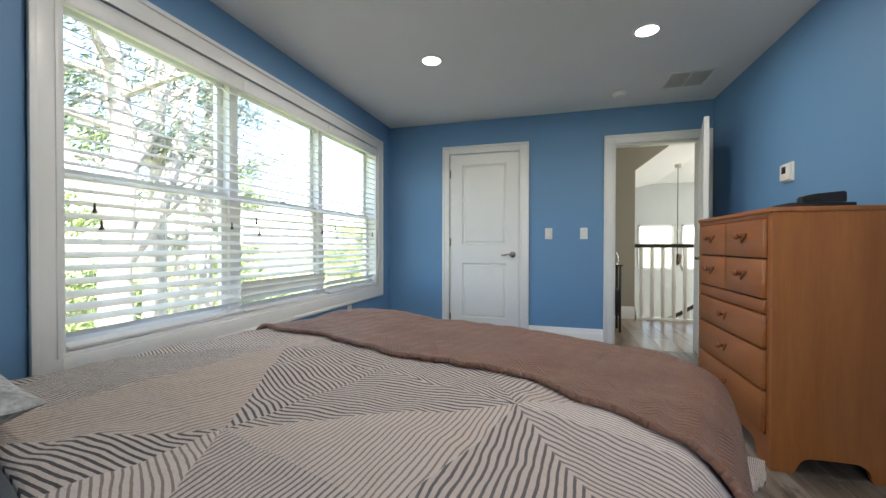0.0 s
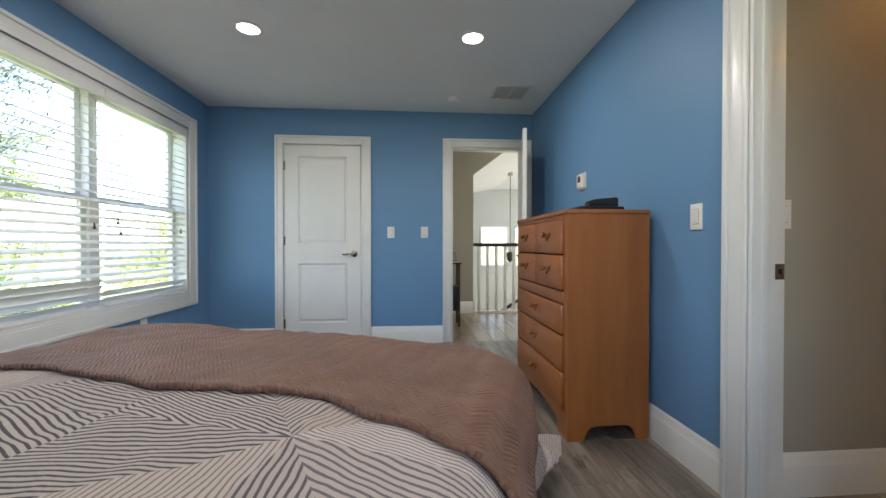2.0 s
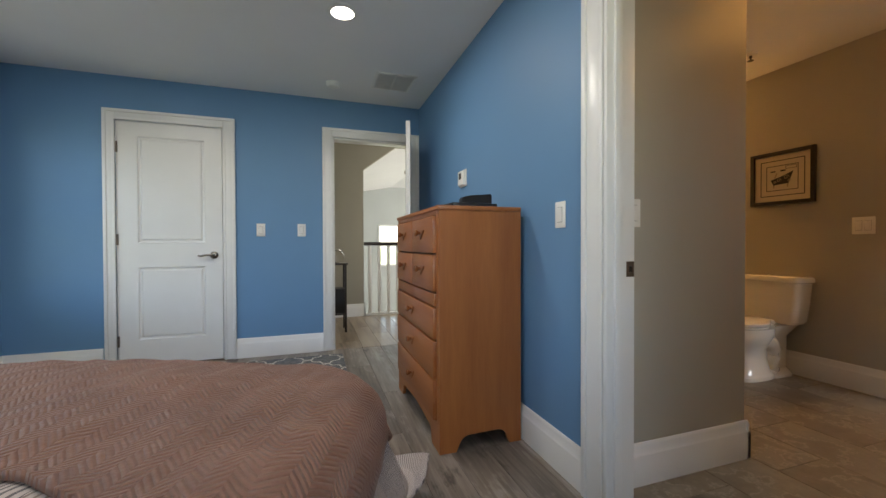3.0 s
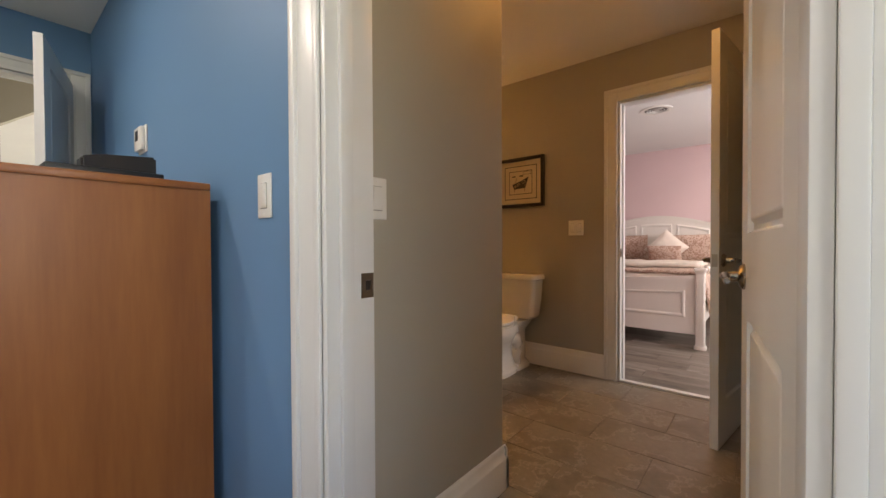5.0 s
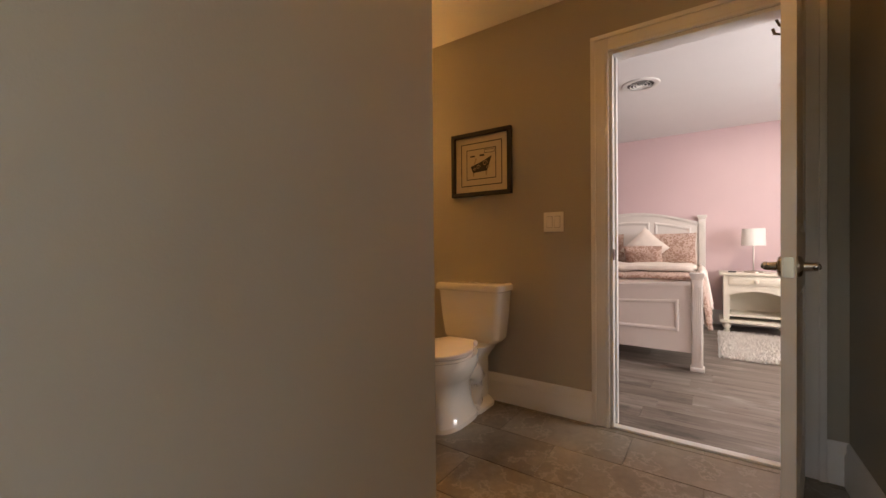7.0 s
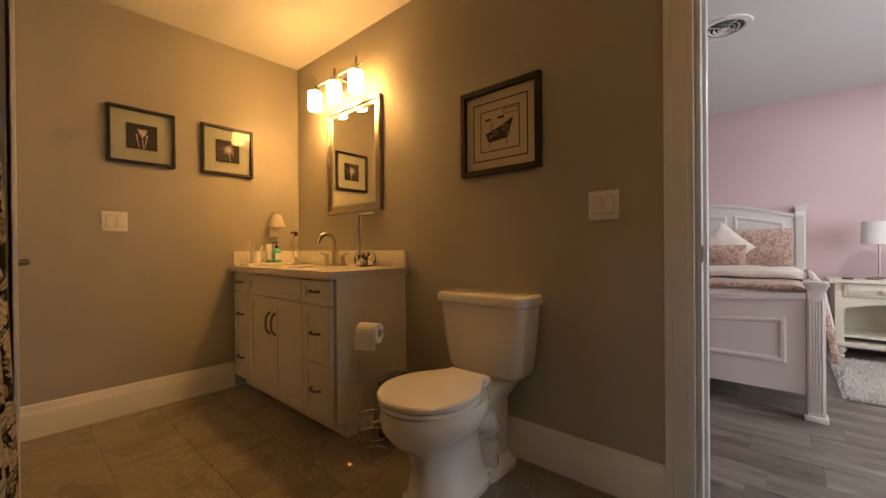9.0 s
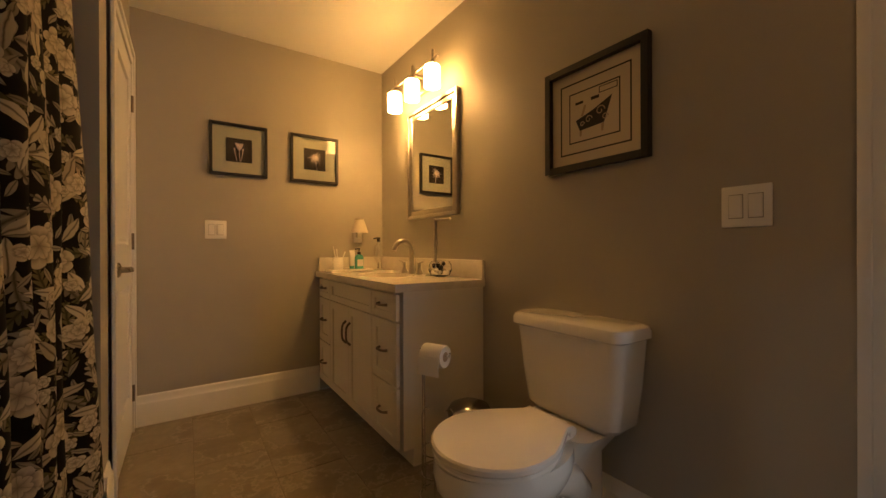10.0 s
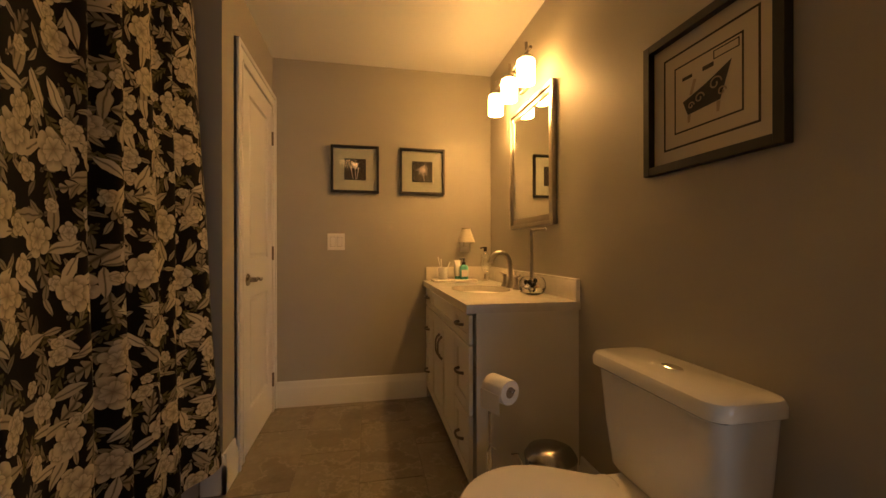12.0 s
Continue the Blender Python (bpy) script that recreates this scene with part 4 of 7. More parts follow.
def bed_point(u, v, lift=0.0, hem=0.12):
    """The cover at u across and v along, both in metres of cloth; beyond the rounded edge it hangs down."""
    r, rc = 0.12, 0.15
    # nearest point of the rounded outline, from its inner rectangle
    cu = min(max(u, BXL + r + rc), BXR - r - rc)
    cv = min(v, BYF - r - rc)
    d = Vector((u - cu, v - cv))
    far = d.length
    out = far - rc
    x, y, drop, n = u, v, 0.0, Vector((0.0, 0.0))
    if out > 0:
        n = d / far
        q = r * math.pi / 2
        if out < q:
            o, drop = r * math.sin(out / r), r * (1 - math.cos(out / r))
        else:
            corner = 4 * (n.x * n.y) ** 2
            o, drop = r + (0.08 + 0.40 * corner) * (out - q), r + (out - q) * (1 - 0.2 * corner)
        x, y = cu + n.x * (rc + o), cv + n.y * (rc + o)
    z = hgt(u, v) + lift
    ex = max(0.0, (x - (BXR - 0.6)) / 0.6)
    ey = max(0.0, (y - (BYF - 0.5)) / 0.5)
    z -= 0.035 * min(1, ex) * min(1, ey) + 0.035 * min(1, ex) ** 2 + 0.05 * min(1, ey) ** 2
    wob = noise.noise(Vector((u * 5, v * 5, 4.0))) * 0.025 * min(1, drop * 3)
    if drop:
        x += n.x * (wob + lift)
        y += n.y * (wob + lift)
    return Vector((x, y, max(z - drop, hem)))


def cloth_mesh(name, us, vs, material, parent, thick, keep=None, lift=0.0, hem=0.12, label=""):
    bm = BM()
    uvl = bm.loops.layers.uv.new("cloth")
    grid = {}
    for i, u in enumerate(us):
        for j, v in enumerate(vs):
            vv = v if keep is None else keep(u, v)
            roll = 0 if keep is None else 0.004 * math.exp(-(v / 0.03) ** 2)
            grid[i, j] = (bm.verts.new(bed_point(u, vv, lift + roll, hem)), (u, vv))
    for i in range(len(us) - 1):
        for j in range(len(vs) - 1):
            q = [grid[i, j], grid[i + 1, j], grid[i + 1, j + 1], grid[i, j + 1]]
            f = bm.faces.new([k[0] for k in q])
            for l, k in zip(f.loops, q):
                l[uvl].uv = k[1]
    ob = mesh_object(name, bm, material, True, 180)
    ob.parent = parent
    md = ob.modifiers.new("thickness", "SOLIDIFY")
    md.thickness, md.offset = thick, 1.0
    if label:
        tagged(ob, label)
    return ob


bed = thing("king_bed", BED, "made king bed, striped patchwork cover, brown throw over the foot", "bed")
part("mattress", box(BM(), BXL + 0.09, BYH + 0.02, 0.30, BXR - 0.09, BYF - 0.09, 0.52, 0.05, 3), CREAMCLOTH, bed, "white mattress")
part("bed_base", box(BM(), BXL + 0.11, BYH + 0.02, 0.02, BXR - 0.11, BYF - 0.11, 0.298, 0.01), ESPRESSO, bed)
us = list(np.arange(BXL - 0.40, BXR + 0.44, 0.022))
vs = list(np.arange(BYH, BYF + 0.46, 0.022))
cloth_mesh("patchwork_cover", us, vs, QUILT, bed, 0.012, hem=0.13, label="pieced cotton cover with black and beige striped triangles")


def throw_edge(u, k):
    """The throw lies across the foot; its near edge sags back at the bedside."""
    near = -3.36 - 0.16 * max(0.0, (u + 0.55) / 0.6) ** 1.6 + 0.014 * math.sin(u * 8) + 0.008 * math.sin(u * 21)
    return near + (BYF + 0.015 + 0.01 * math.sin(u * 5) - near) * k


us2 = list(np.arange(BXL + 0.02, BXR + 0.13, 0.022))
cloth_mesh("throw_blanket", us2, list(np.linspace(0, 1, 60)), CHEVRON, bed, 0.016, keep=throw_edge, lift=0.013, hem=0.17, label="brown quilted herringbone throw")


def pillow(name, m, w, d, h, material, label, flange=0.0):
    bm = BM()
    n = 18
    for s in (1, -1):
        g = []
        for i in range(n + 1):
            row = []
            for j in range(n + 1):
                a, b = 2 * i / n - 1, 2 * j / n - 1
                f = max(0.0, (1 - abs(a) ** 2.6) * (1 - abs(b) ** 2.6)) ** 0.55
                pin = 1 - 0.06 * (abs(a) ** 2) * (abs(b) ** 2) + 0.0
                z = s * h / 2 * f + 0.006 * noise.noise(Vector((a * 3, b * 3, s)))
                row.append(bm.verts.new((w / 2 * a * (1 - 0.05 * (1 - b * b) * abs(a) ** 4), d / 2 * b * (1 - 0.05 * (1 - a * a) * abs(b) ** 4), z)))
            g.append(row)
        for i in range(n):
            for j in range(n):
                bm.faces.new((g[i][j], g[i + 1][j], g[i + 1][j + 1], g[i][j + 1]))
    bmesh.ops.remove_doubles(bm, verts=bm.verts, dist=0.0035)
    ob = solid(name, bm, material, label, "pillow")
    ob.matrix_world = m
    return ob


pillow("bed_pillow", Matrix.Translation((0.045, -0.15, 0)) @ BED @ pose(-1.60, -4.34, 0.675, 4, 0, 3), 0.66, 0.46, 0.16, PILLOWGREY, "grey marled pillow lying at the bed's head")


def dresser():
    x0, x1, y0, y1, z = -0.47, -0.03, -2.095, -1.165, 1.20
    d = thing("oak_dresser", pose(0, 0, 0), "tall honey oak dresser with carved pulls against the blue wall", "dresser")
    for y in (y0, y1 - 0.022):
        bm = BM()
        # side with an arched cut-out between two feet
        out = [(x0, 0), (x0 + 0.085, 0), (x0 + 0.095, 0.02)] + arc(x0 + 0.155, 0.02, 0.055, 180, 90, 6)[1:] + [(x0 + 0.30, 0.078)] + arc(x1 - 0.135, 0.02, 0.058, 90, 0, 6)[1:] + [(x1 - 0.065, 0), (x1, 0), (x1, z - 0.022), (x0, z - 0.022)]
        prism(bm, out, lambda u, v, k: (u, y + 0.022 * k, v))
        part("side_panel", bm, OAK, d, smooth=False)
    part("top", box(BM(), x0 - 0.008, y0 - 0.006, z - 0.022, x1, y1 + 0.006, z, 0.004), OAKFRONT, d)
    part("back_panel", box(BM(), x1 - 0.012, y0 + 0.022, 0.06, x1 - 0.002, y1 - 0.022, z - 0.022), OAK, d)
    # dark brown face: the shade in the drawer gaps is put into its colour
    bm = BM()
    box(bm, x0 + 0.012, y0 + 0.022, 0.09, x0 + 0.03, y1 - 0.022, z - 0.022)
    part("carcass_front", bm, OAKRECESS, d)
    bm = BM()
    ya, yb = y0 + 0.022, y1 - 0.022
    out = [(ya, 0), (ya + 0.10, 0), (ya + 0.115, 0.03)] + arc(ya + 0.165, 0.035, 0.045, 180, 90, 5)[1:] + [((ya + yb) / 2, 0.10)] + arc(yb - 0.165, 0.035, 0.045, 90, 0, 5)[1:] + [(yb - 0.115, 0.03), (yb - 0.10, 0), (yb, 0), (yb, 0.14), (ya, 0.14)]
    prism(bm, out, lambda u, v, k: (x0 + 0.02 * k, u, v))
    part("plinth", bm, OAKFRONT, d, smooth=False)
    for yy in (ya, yb - 0.025):
        part("front_stile", box(BM(), x0, yy, 0.14, x0 + 0.02, yy + 0.025, z - 0.022, 0.002), OAK, d)
    part("top_rail", box(BM(), x0, ya + 0.025, 1.155, x0 + 0.02, yb - 0.025, z - 0.022, 0.002), OAKFRONT, d)
    mid = (ya + yb) / 2
    fronts = [(ya + 0.028, mid - 0.002, 0.968, 1.15), (mid + 0.002, yb - 0.028, 0.968, 1.15), (ya + 0.028, mid - 0.002, 0.778, 0.960), (mid + 0.002, yb - 0.028, 0.778, 0.960),
              (ya + 0.028, yb - 0.028, 0.545, 0.700), (ya + 0.028, yb - 0.028, 0.352, 0.535), (ya + 0.028, yb - 0.028, 0.148, 0.342)]
    part("divider_rail", box(BM(), x0 - 0.012, ya + 0.028, 0.708, x0 + 0.02, yb - 0.028, 0.770, 0.004), OAKFRONT, d)
    for i, (a, b, c, e) in enumerate(fronts):
        f = part("drawer_front", box(BM(), x0 - 0.018, a, c, x0 + 0.02, b, e, 0.006), OAKFRONT, d)
        cy, cz = (a + b) / 2, (c + e) / 2 + 0.01
        bm = BM()
        # carved leaf-shaped pull: a drooping wedge over a knob
        w = 0.058 if i < 4 else 0.035
        outl = [(-w, 0.018), (w, 0.018), (w * 0.75, 0.0), (w * 0.3, -0.012), (0.0, -0.03), (-w * 0.3, -0.012), (-w * 0.75, 0.0)]
        prism(bm, outl, lambda u, v, k: (x0 - 0.017 - 0.007 * k, cy + u, cz + v))
        part("carved_plate", bm, OAKDARK if i < 4 else OAKFRONT, f)
        bm = BM()
        lathe(bm, [(0.009, 0), (0.008, 0.012), (0.016, 0.022), (0.018, 0.030), (0.012, 0.037), (0.0, 0.038)], Matrix.Translation((x0 - 0.02, cy, cz + 0.004)) @ Euler((0, radians(-90), 0)).to_matrix().to_4x4(), 14)
        part("knob", bm, OAKDARK, f, "turned dark oak knob")
    return d


dresser()
cb = thing("cable_box", pose(-0.27, -1.965, 1.20, 0, 0, 3), "low black electronics box lying on the dresser", "electronics")
part("body", box(BM(), -0.115, -0.075, 0, 0.135, 0.075, 0.022, 0.004), BLACKPLASTIC, cb)
bm = BM()
prism(bm, [(-0.04, 0.0225), (0.13, 0.0225), (0.13, 0.078), (0.0, 0.066), (-0.04, 0.055)], lambda u, v, k: (u, -0.03 + 0.055 * k, v))
bmesh.ops.bevel(bm, geom=list(bm.edges), offset=0.006, segments=2, affect="EDGES")
part("standing_box", bm, ESPRESSO, cb, "dark brown upright case")

# grey trellis rug under the foot of the bed
rug = solid("area_rug", box(BM(), -3.0, -1.70, 0.001, -0.79, -0.19, 0.012, 0.003), TRELLIS, "dark grey rug with a pale trellis pattern on the plank floor", "rug")


# ---------- bathroom: large ----------
def vanity():
    x0, x1, y0, y1 = 1.985, BX, -1.135, BN
    v = thing("vanity_cabinet", pose(0, 0, 0), "white shaker vanity cabinet with nickel pulls under a stone top", "cabinet")
    zt = 0.815
    part("body", box(BM(), x0 + 0.032, y0, 0.085, x1, y1, zt), CABINET, v, smooth=False)
    part("toe_kick", box(BM(), x0 + 0.085, y0 + 0.0, 0.0, x1, y1, 0.085), CABINET, v, smooth=False)
    L = y1 - y0
    c1, c2 = y0 + 0.285, y1 - 0.27

    def shaker(name, a, b, c, d):
        bm = BM()
        xo, xi = x0, x0 + 0.018
        f = 0.048 if d - c > 0.2 else 0.034
        for q in ((a, c, a + f, d), (b - f, c, b, d), (a + f, c, b - f, c + f), (a + f, d - f, b - f, d)):
            box(bm, xo, q[0], q[1], xi, q[2], q[3], 0.0015, 1)
        box(bm, xo + 0.009, a + f - 0.003, c + f - 0.003, xi, b - f + 0.003, d - f + 0.003)
        return part(name, bm, CABINET, v, smooth=False)

    def pull(parent, y, z, vertical=False, ln=0.10):
        bm = BM()
        pts = []
        for i in range(9):
            t = i / 8 - 0.5
            o = x0 - 0.026 * (1 - (2 * t) ** 4) - 0.001
            pts.append((o, y, z + t * ln) if vertical else (o, y + t * ln, z))
        tube(bm, pts, [0.0075, 0.0062, 0.0058, 0.0058, 0.0058, 0.0058, 0.0058, 0.0062, 0.0075], 8)
        part("pull", bm, PEWTER, parent, "curved nickel pull")

    g = 0.004
    for a, b in ((y0 + 0.004, c1), (c2, y1 - 0.03)):
        for c, d in ((0.095, 0.372), (0.380, 0.672), (0.682, zt - 0.012)):
            f = shaker("drawer_front", a + g, b - g, c, d)
            pull(f, (a + b) / 2, (c + d) / 2 + 0.005, ln=0.09)
    shaker("false_front", c1 + g, c2 - g, 0.682, zt - 0.012)
    m = (c1 + c2) / 2
    for a, b, py in ((c1 + g, m - 0.002, m - 0.035), (m + 0.002, c2 - g, m + 0.035)):
        f = shaker("cabinet_door", a, b, 0.095, 0.672)
        pull(f, py, 0.52, True, 0.13)
    # stone top with an oval basin
    top = thing("stone_countertop", pose(0, 0, 0), "cream stone vanity top with an oval basin and upstand", "countertop")
    cx, cy, ra, rb = 2.215, -0.53, 0.165, 0.225
    ya, yb, xa, xb = -1.152, BN - 0.001, 1.968, BX - 0.001
    za, zb = 0.816, 0.853
    bm = BM()
    n = 48
    inner, outer = [], []
    for i in range(n):
        a = 2 * math.pi * i / n
        c, s = math.cos(a), math.sin(a)
        inner.append((cx + ra * c, cy + rb * s))
        k = min((xb - cx) / c if c > 1e-6 else ((xa - cx) / c if c < -1e-6 else 9), (yb - cy) / s if s > 1e-6 else ((ya - cy) / s if s < -1e-6 else 9))
        outer.append((cx + k * c, cy + k * s))
    corners = [(xb, yb), (xa, yb), (xa, ya), (xb, ya)]
    # snap the nearest outer samples to the true corners
    for q in corners:
        j = min(range(n), key=lambda i: (outer[i][0] - q[0]) ** 2 + (outer[i][1] - q[1]) ** 2)
        outer[j] = q
    ti = [bm.verts.new((*p, zb)) for p in inner]
    to = [bm.verts.new((*p, zb)) for p in outer]
    bo = [bm.verts.new((*p, za)) for p in outer]
    bi = [bm.verts.new((*p, za)) for p in inner]
    for i in range(n):
        j = (i + 1) % n
        bm.faces.new((ti[i], ti[j], to[j], to[i]))
        bm.faces.new((to[i], to[j], bo[j], bo[i]))
        bm.faces.new((bi[i], bi[j], ti[j], ti[i]))
        bm.faces.new((bo[i], bo[j], bi[j], bi[i]))
    part("slab", bm, QUARTZ, top, smooth=False)
    bm = BM()
    rings = []
    for k, z in ((1.0, za + 0.002), (0.97, 0.78), (0.85, 0.73), (0.55, 0.695), (0.15, 0.688), (0.02, 0.687)):
        rings.append([(cx + ra * k * math.cos(2 * math.pi * i / n), cy + rb * k * math.sin(2 * math.pi * i / n), z) for i in range(n)])
    loft(bm, rings, False)
    part("basin", bm, CHINA, top, "white china undermount basin")
    part("upstand", box(BM(), BX - 0.022, ya, zb, BX - 0.002, yb, zb + 0.10, 0.003), QUARTZ, top)
    part("side_upstand", box(BM(), xa + 0.02, BN - 0.022, zb, BX - 0.022, BN - 0.002, zb + 0.10, 0.003), QUARTZ, top)
    return zb


VZ = vanity()


def toilet():
    cy = -1.80
    t = thing("toilet", pose(0, 0, 0), "white two-piece china toilet with a closed lid", "toilet")
    def ell(cx, a_front, a_back, b, z, n=40, ex=2.0):
        out = []
        for i in range(n):
            q = 2 * math.pi * i / n
            c, s = math.cos(q), math.sin(q)
            a = a_back if c > 0 else a_front
            out.append((cx + a * math.copysign(abs(c) ** (2 / ex), c), cy + b * math.copysign(abs(s) ** (2 / ex), s), z))
        return out
    # pedestal and bowl
    bm = BM()
    loft(bm, [ell(2.09, 0.205, 0.21, 0.125, 0.0, ex=2.6), ell(2.09, 0.205, 0.21, 0.125, 0.025, ex=2.6), ell(2.085, 0.185, 0.20, 0.105, 0.05, ex=2.4), ell(2.07, 0.165, 0.20, 0.095, 0.15), ell(2.06, 0.175, 0.20, 0.105, 0.22),
              ell(2.04, 0.22, 0.22, 0.14, 0.27), ell(2.03, 0.245, 0.235, 0.172, 0.32), ell(2.03, 0.25, 0.24, 0.182, 0.36), ell(2.03, 0.245, 0.24, 0.178, 0.392)])
    part("bowl", bm, CHINA, t)
    bm = BM()
    tube(bm, [(2.10, cy - 0.055, 0.27), (2.17, cy - 0.062, 0.275), (2.24, cy - 0.064, 0.255), (2.285, cy - 0.064, 0.205), (2.28, cy - 0.062, 0.15), (2.255, cy - 0.06, 0.10), (2.27, cy - 0.055, 0.055), (2.31, cy - 0.05, 0.045)], [0.045, 0.055, 0.058, 0.056, 0.054, 0.054, 0.052, 0.044], 18)
    part("trapway", bm, CHINA, t).data.set_sharp_from_angle(angle=radians(180))
    bm = BM()
    loft(bm, [[(x, y, z) for x, y in rrect(0.26, 0.24, 0.06, cx=2.33, cy=cy)] for z in (0.0, 0.02)] + [[(x, y, z) for x, y in rrect(0.24, 0.17, 0.06, cx=2.33, cy=cy)] for z in (0.06, 0.30)] + [[(x, y, 0.398) for x, y in rrect(0.27, 0.30, 0.06, cx=2.345, cy=cy)]])
    part("rear_pedestal", bm, CHINA, t)
    # seat and lid
    for nm, z0, z1, g in (("seat", 0.394, 0.412, 0.0), ("lid", 0.4145, 0.440, 0.004)):
        bm = BM()
        def half_width(q):
            """Half the width from the round front, q = 0, to the narrow hinge end, q = 1."""
            if q < 0.45:
                return 0.187 * math.sqrt(max(0.0, 1 - ((0.45 - q) / 0.45) ** 2))
            e = min(1.0, (q - 0.45) / 0.48)
            return 0.187 - 0.092 * e * e * (1.8 - 0.8 * e)

        def egg(k, z):
            qs = [0.5 - 0.5 * math.cos(math.pi * i / 24) for i in range(25)]
            side = [(q, half_width(q)) for q in qs]
            out = side + [(q, -w) for q, w in reversed(side[1:])]
            return [(2.01 + (0.445 * (q - 0.5) + (0.004 + g if q > 0.5 else -g)) * k, cy + w * (1 + g * 5) * k, z) for q, w in out]
        loft(bm, [egg(0.97, z0), egg(1.0, z0 + 0.004), egg(1.0, z1 - 0.008), egg(0.975, z1 - 0.002), egg(0.90, z1)])
        part(nm, bm, CHINA, t)
    for y in (cy - 0.075, cy + 0.075):
        part("hinge_cap", box(BM(), 2.215, y - 0.024, 0.400, 2.255, y + 0.024, 0.432, 0.010, 3), CHINA, t)
    # tank
    bm = BM()
    secs = []
    for z, w, d in ((0.40, 0.34, 0.15), (0.425, 0.385, 0.168), (0.55, 0.42, 0.178), (0.715, 0.45, 0.188)):
        secs.append([(x, y, z) for x, y in rrect(d, w, 0.04, cx=BX - 0.015 - d / 2, cy=cy)])
    loft(bm, secs)
    part("tank", bm, CHINA, t)
    bm = BM()
    secs = []
    for z, w, d, r in ((0.716, 0.462, 0.198, 0.04), (0.722, 0.480, 0.212, 0.045), (0.745, 0.480, 0.212, 0.045), (0.757, 0.468, 0.20, 0.045), (0.762, 0.44, 0.175, 0.04)):
        secs.append([(x, y, z) for x, y in rrect(d, w, r, cx=BX - 0.010 - 0.106, cy=cy)])
    loft(bm, secs)
    lid = part("tank_lid", bm, CHINA, t)
    bm = BM()
    lathe(bm, [(0.026, 0.0), (0.026, 0.004), (0.022, 0.006), (0.0, 0.006)], Matrix.Translation((BX - 0.115, cy, 0.762)) @ Matrix.Diagonal((0.7, 1.3, 1, 1)), 24)
    part("flush_button", bm, CHROME, lid, "oval chrome flush button")
    bm = BM()
    tube(bm, [(BX - 0.02, cy + 0.20, 0.20), (BX - 0.06, cy + 0.20, 0.20), (BX - 0.07, cy + 0.18, 0.30), (BX - 0.09, cy + 0.15, 0.40)], 0.006, 8)
    part("supply_hose", bm, CHROME, t)
    for y in (cy - 0.10, cy + 0.10):
        bm = BM()
        lathe(bm, [(0.016, 0), (0.015, 0.012), (0.008, 0.02), (0, 0.021)], Matrix.Translation((2.24, y, 0.022)), 12)
        part("bolt_cap", bm, CHINA, t)


toilet()


def bathtub():
    t = thing("bathtub", pose(0, 0, 0), "white enamel bathtub in its alcove behind the curtain", "bathtub")
    bm = BM()
    x0, x1, y0, y1, h = 0.105, 0.835, -2.455, -0.835, 0.42
    box(bm, x1 - 0.03, y0, 0, x1, y1, h - 0.03, 0.004)
    part("apron", bm, TUBWHITE, t)
    bm = BM()
    cx, cy = (x0 + x1) / 2, (y0 + y1) / 2
    rings = [[(x, y, z) for x, y in rrect(w, d, r, 5, cx, cy)] for w, d, r, z in ((x1 - x0, y1 - y0, 0.01, h - 0.03), (x1 - x0, y1 - y0, 0.01, h), (0.60, 1.44, 0.16, h), (0.57, 1.38, 0.16, h - 0.04), (0.47, 1.15, 0.14, 0.10), (0.3, 0.9, 0.12, 0.085))]
    loft(bm, rings, True)
    part("tub_shell", bm, TUBWHITE, t)


bathtub()


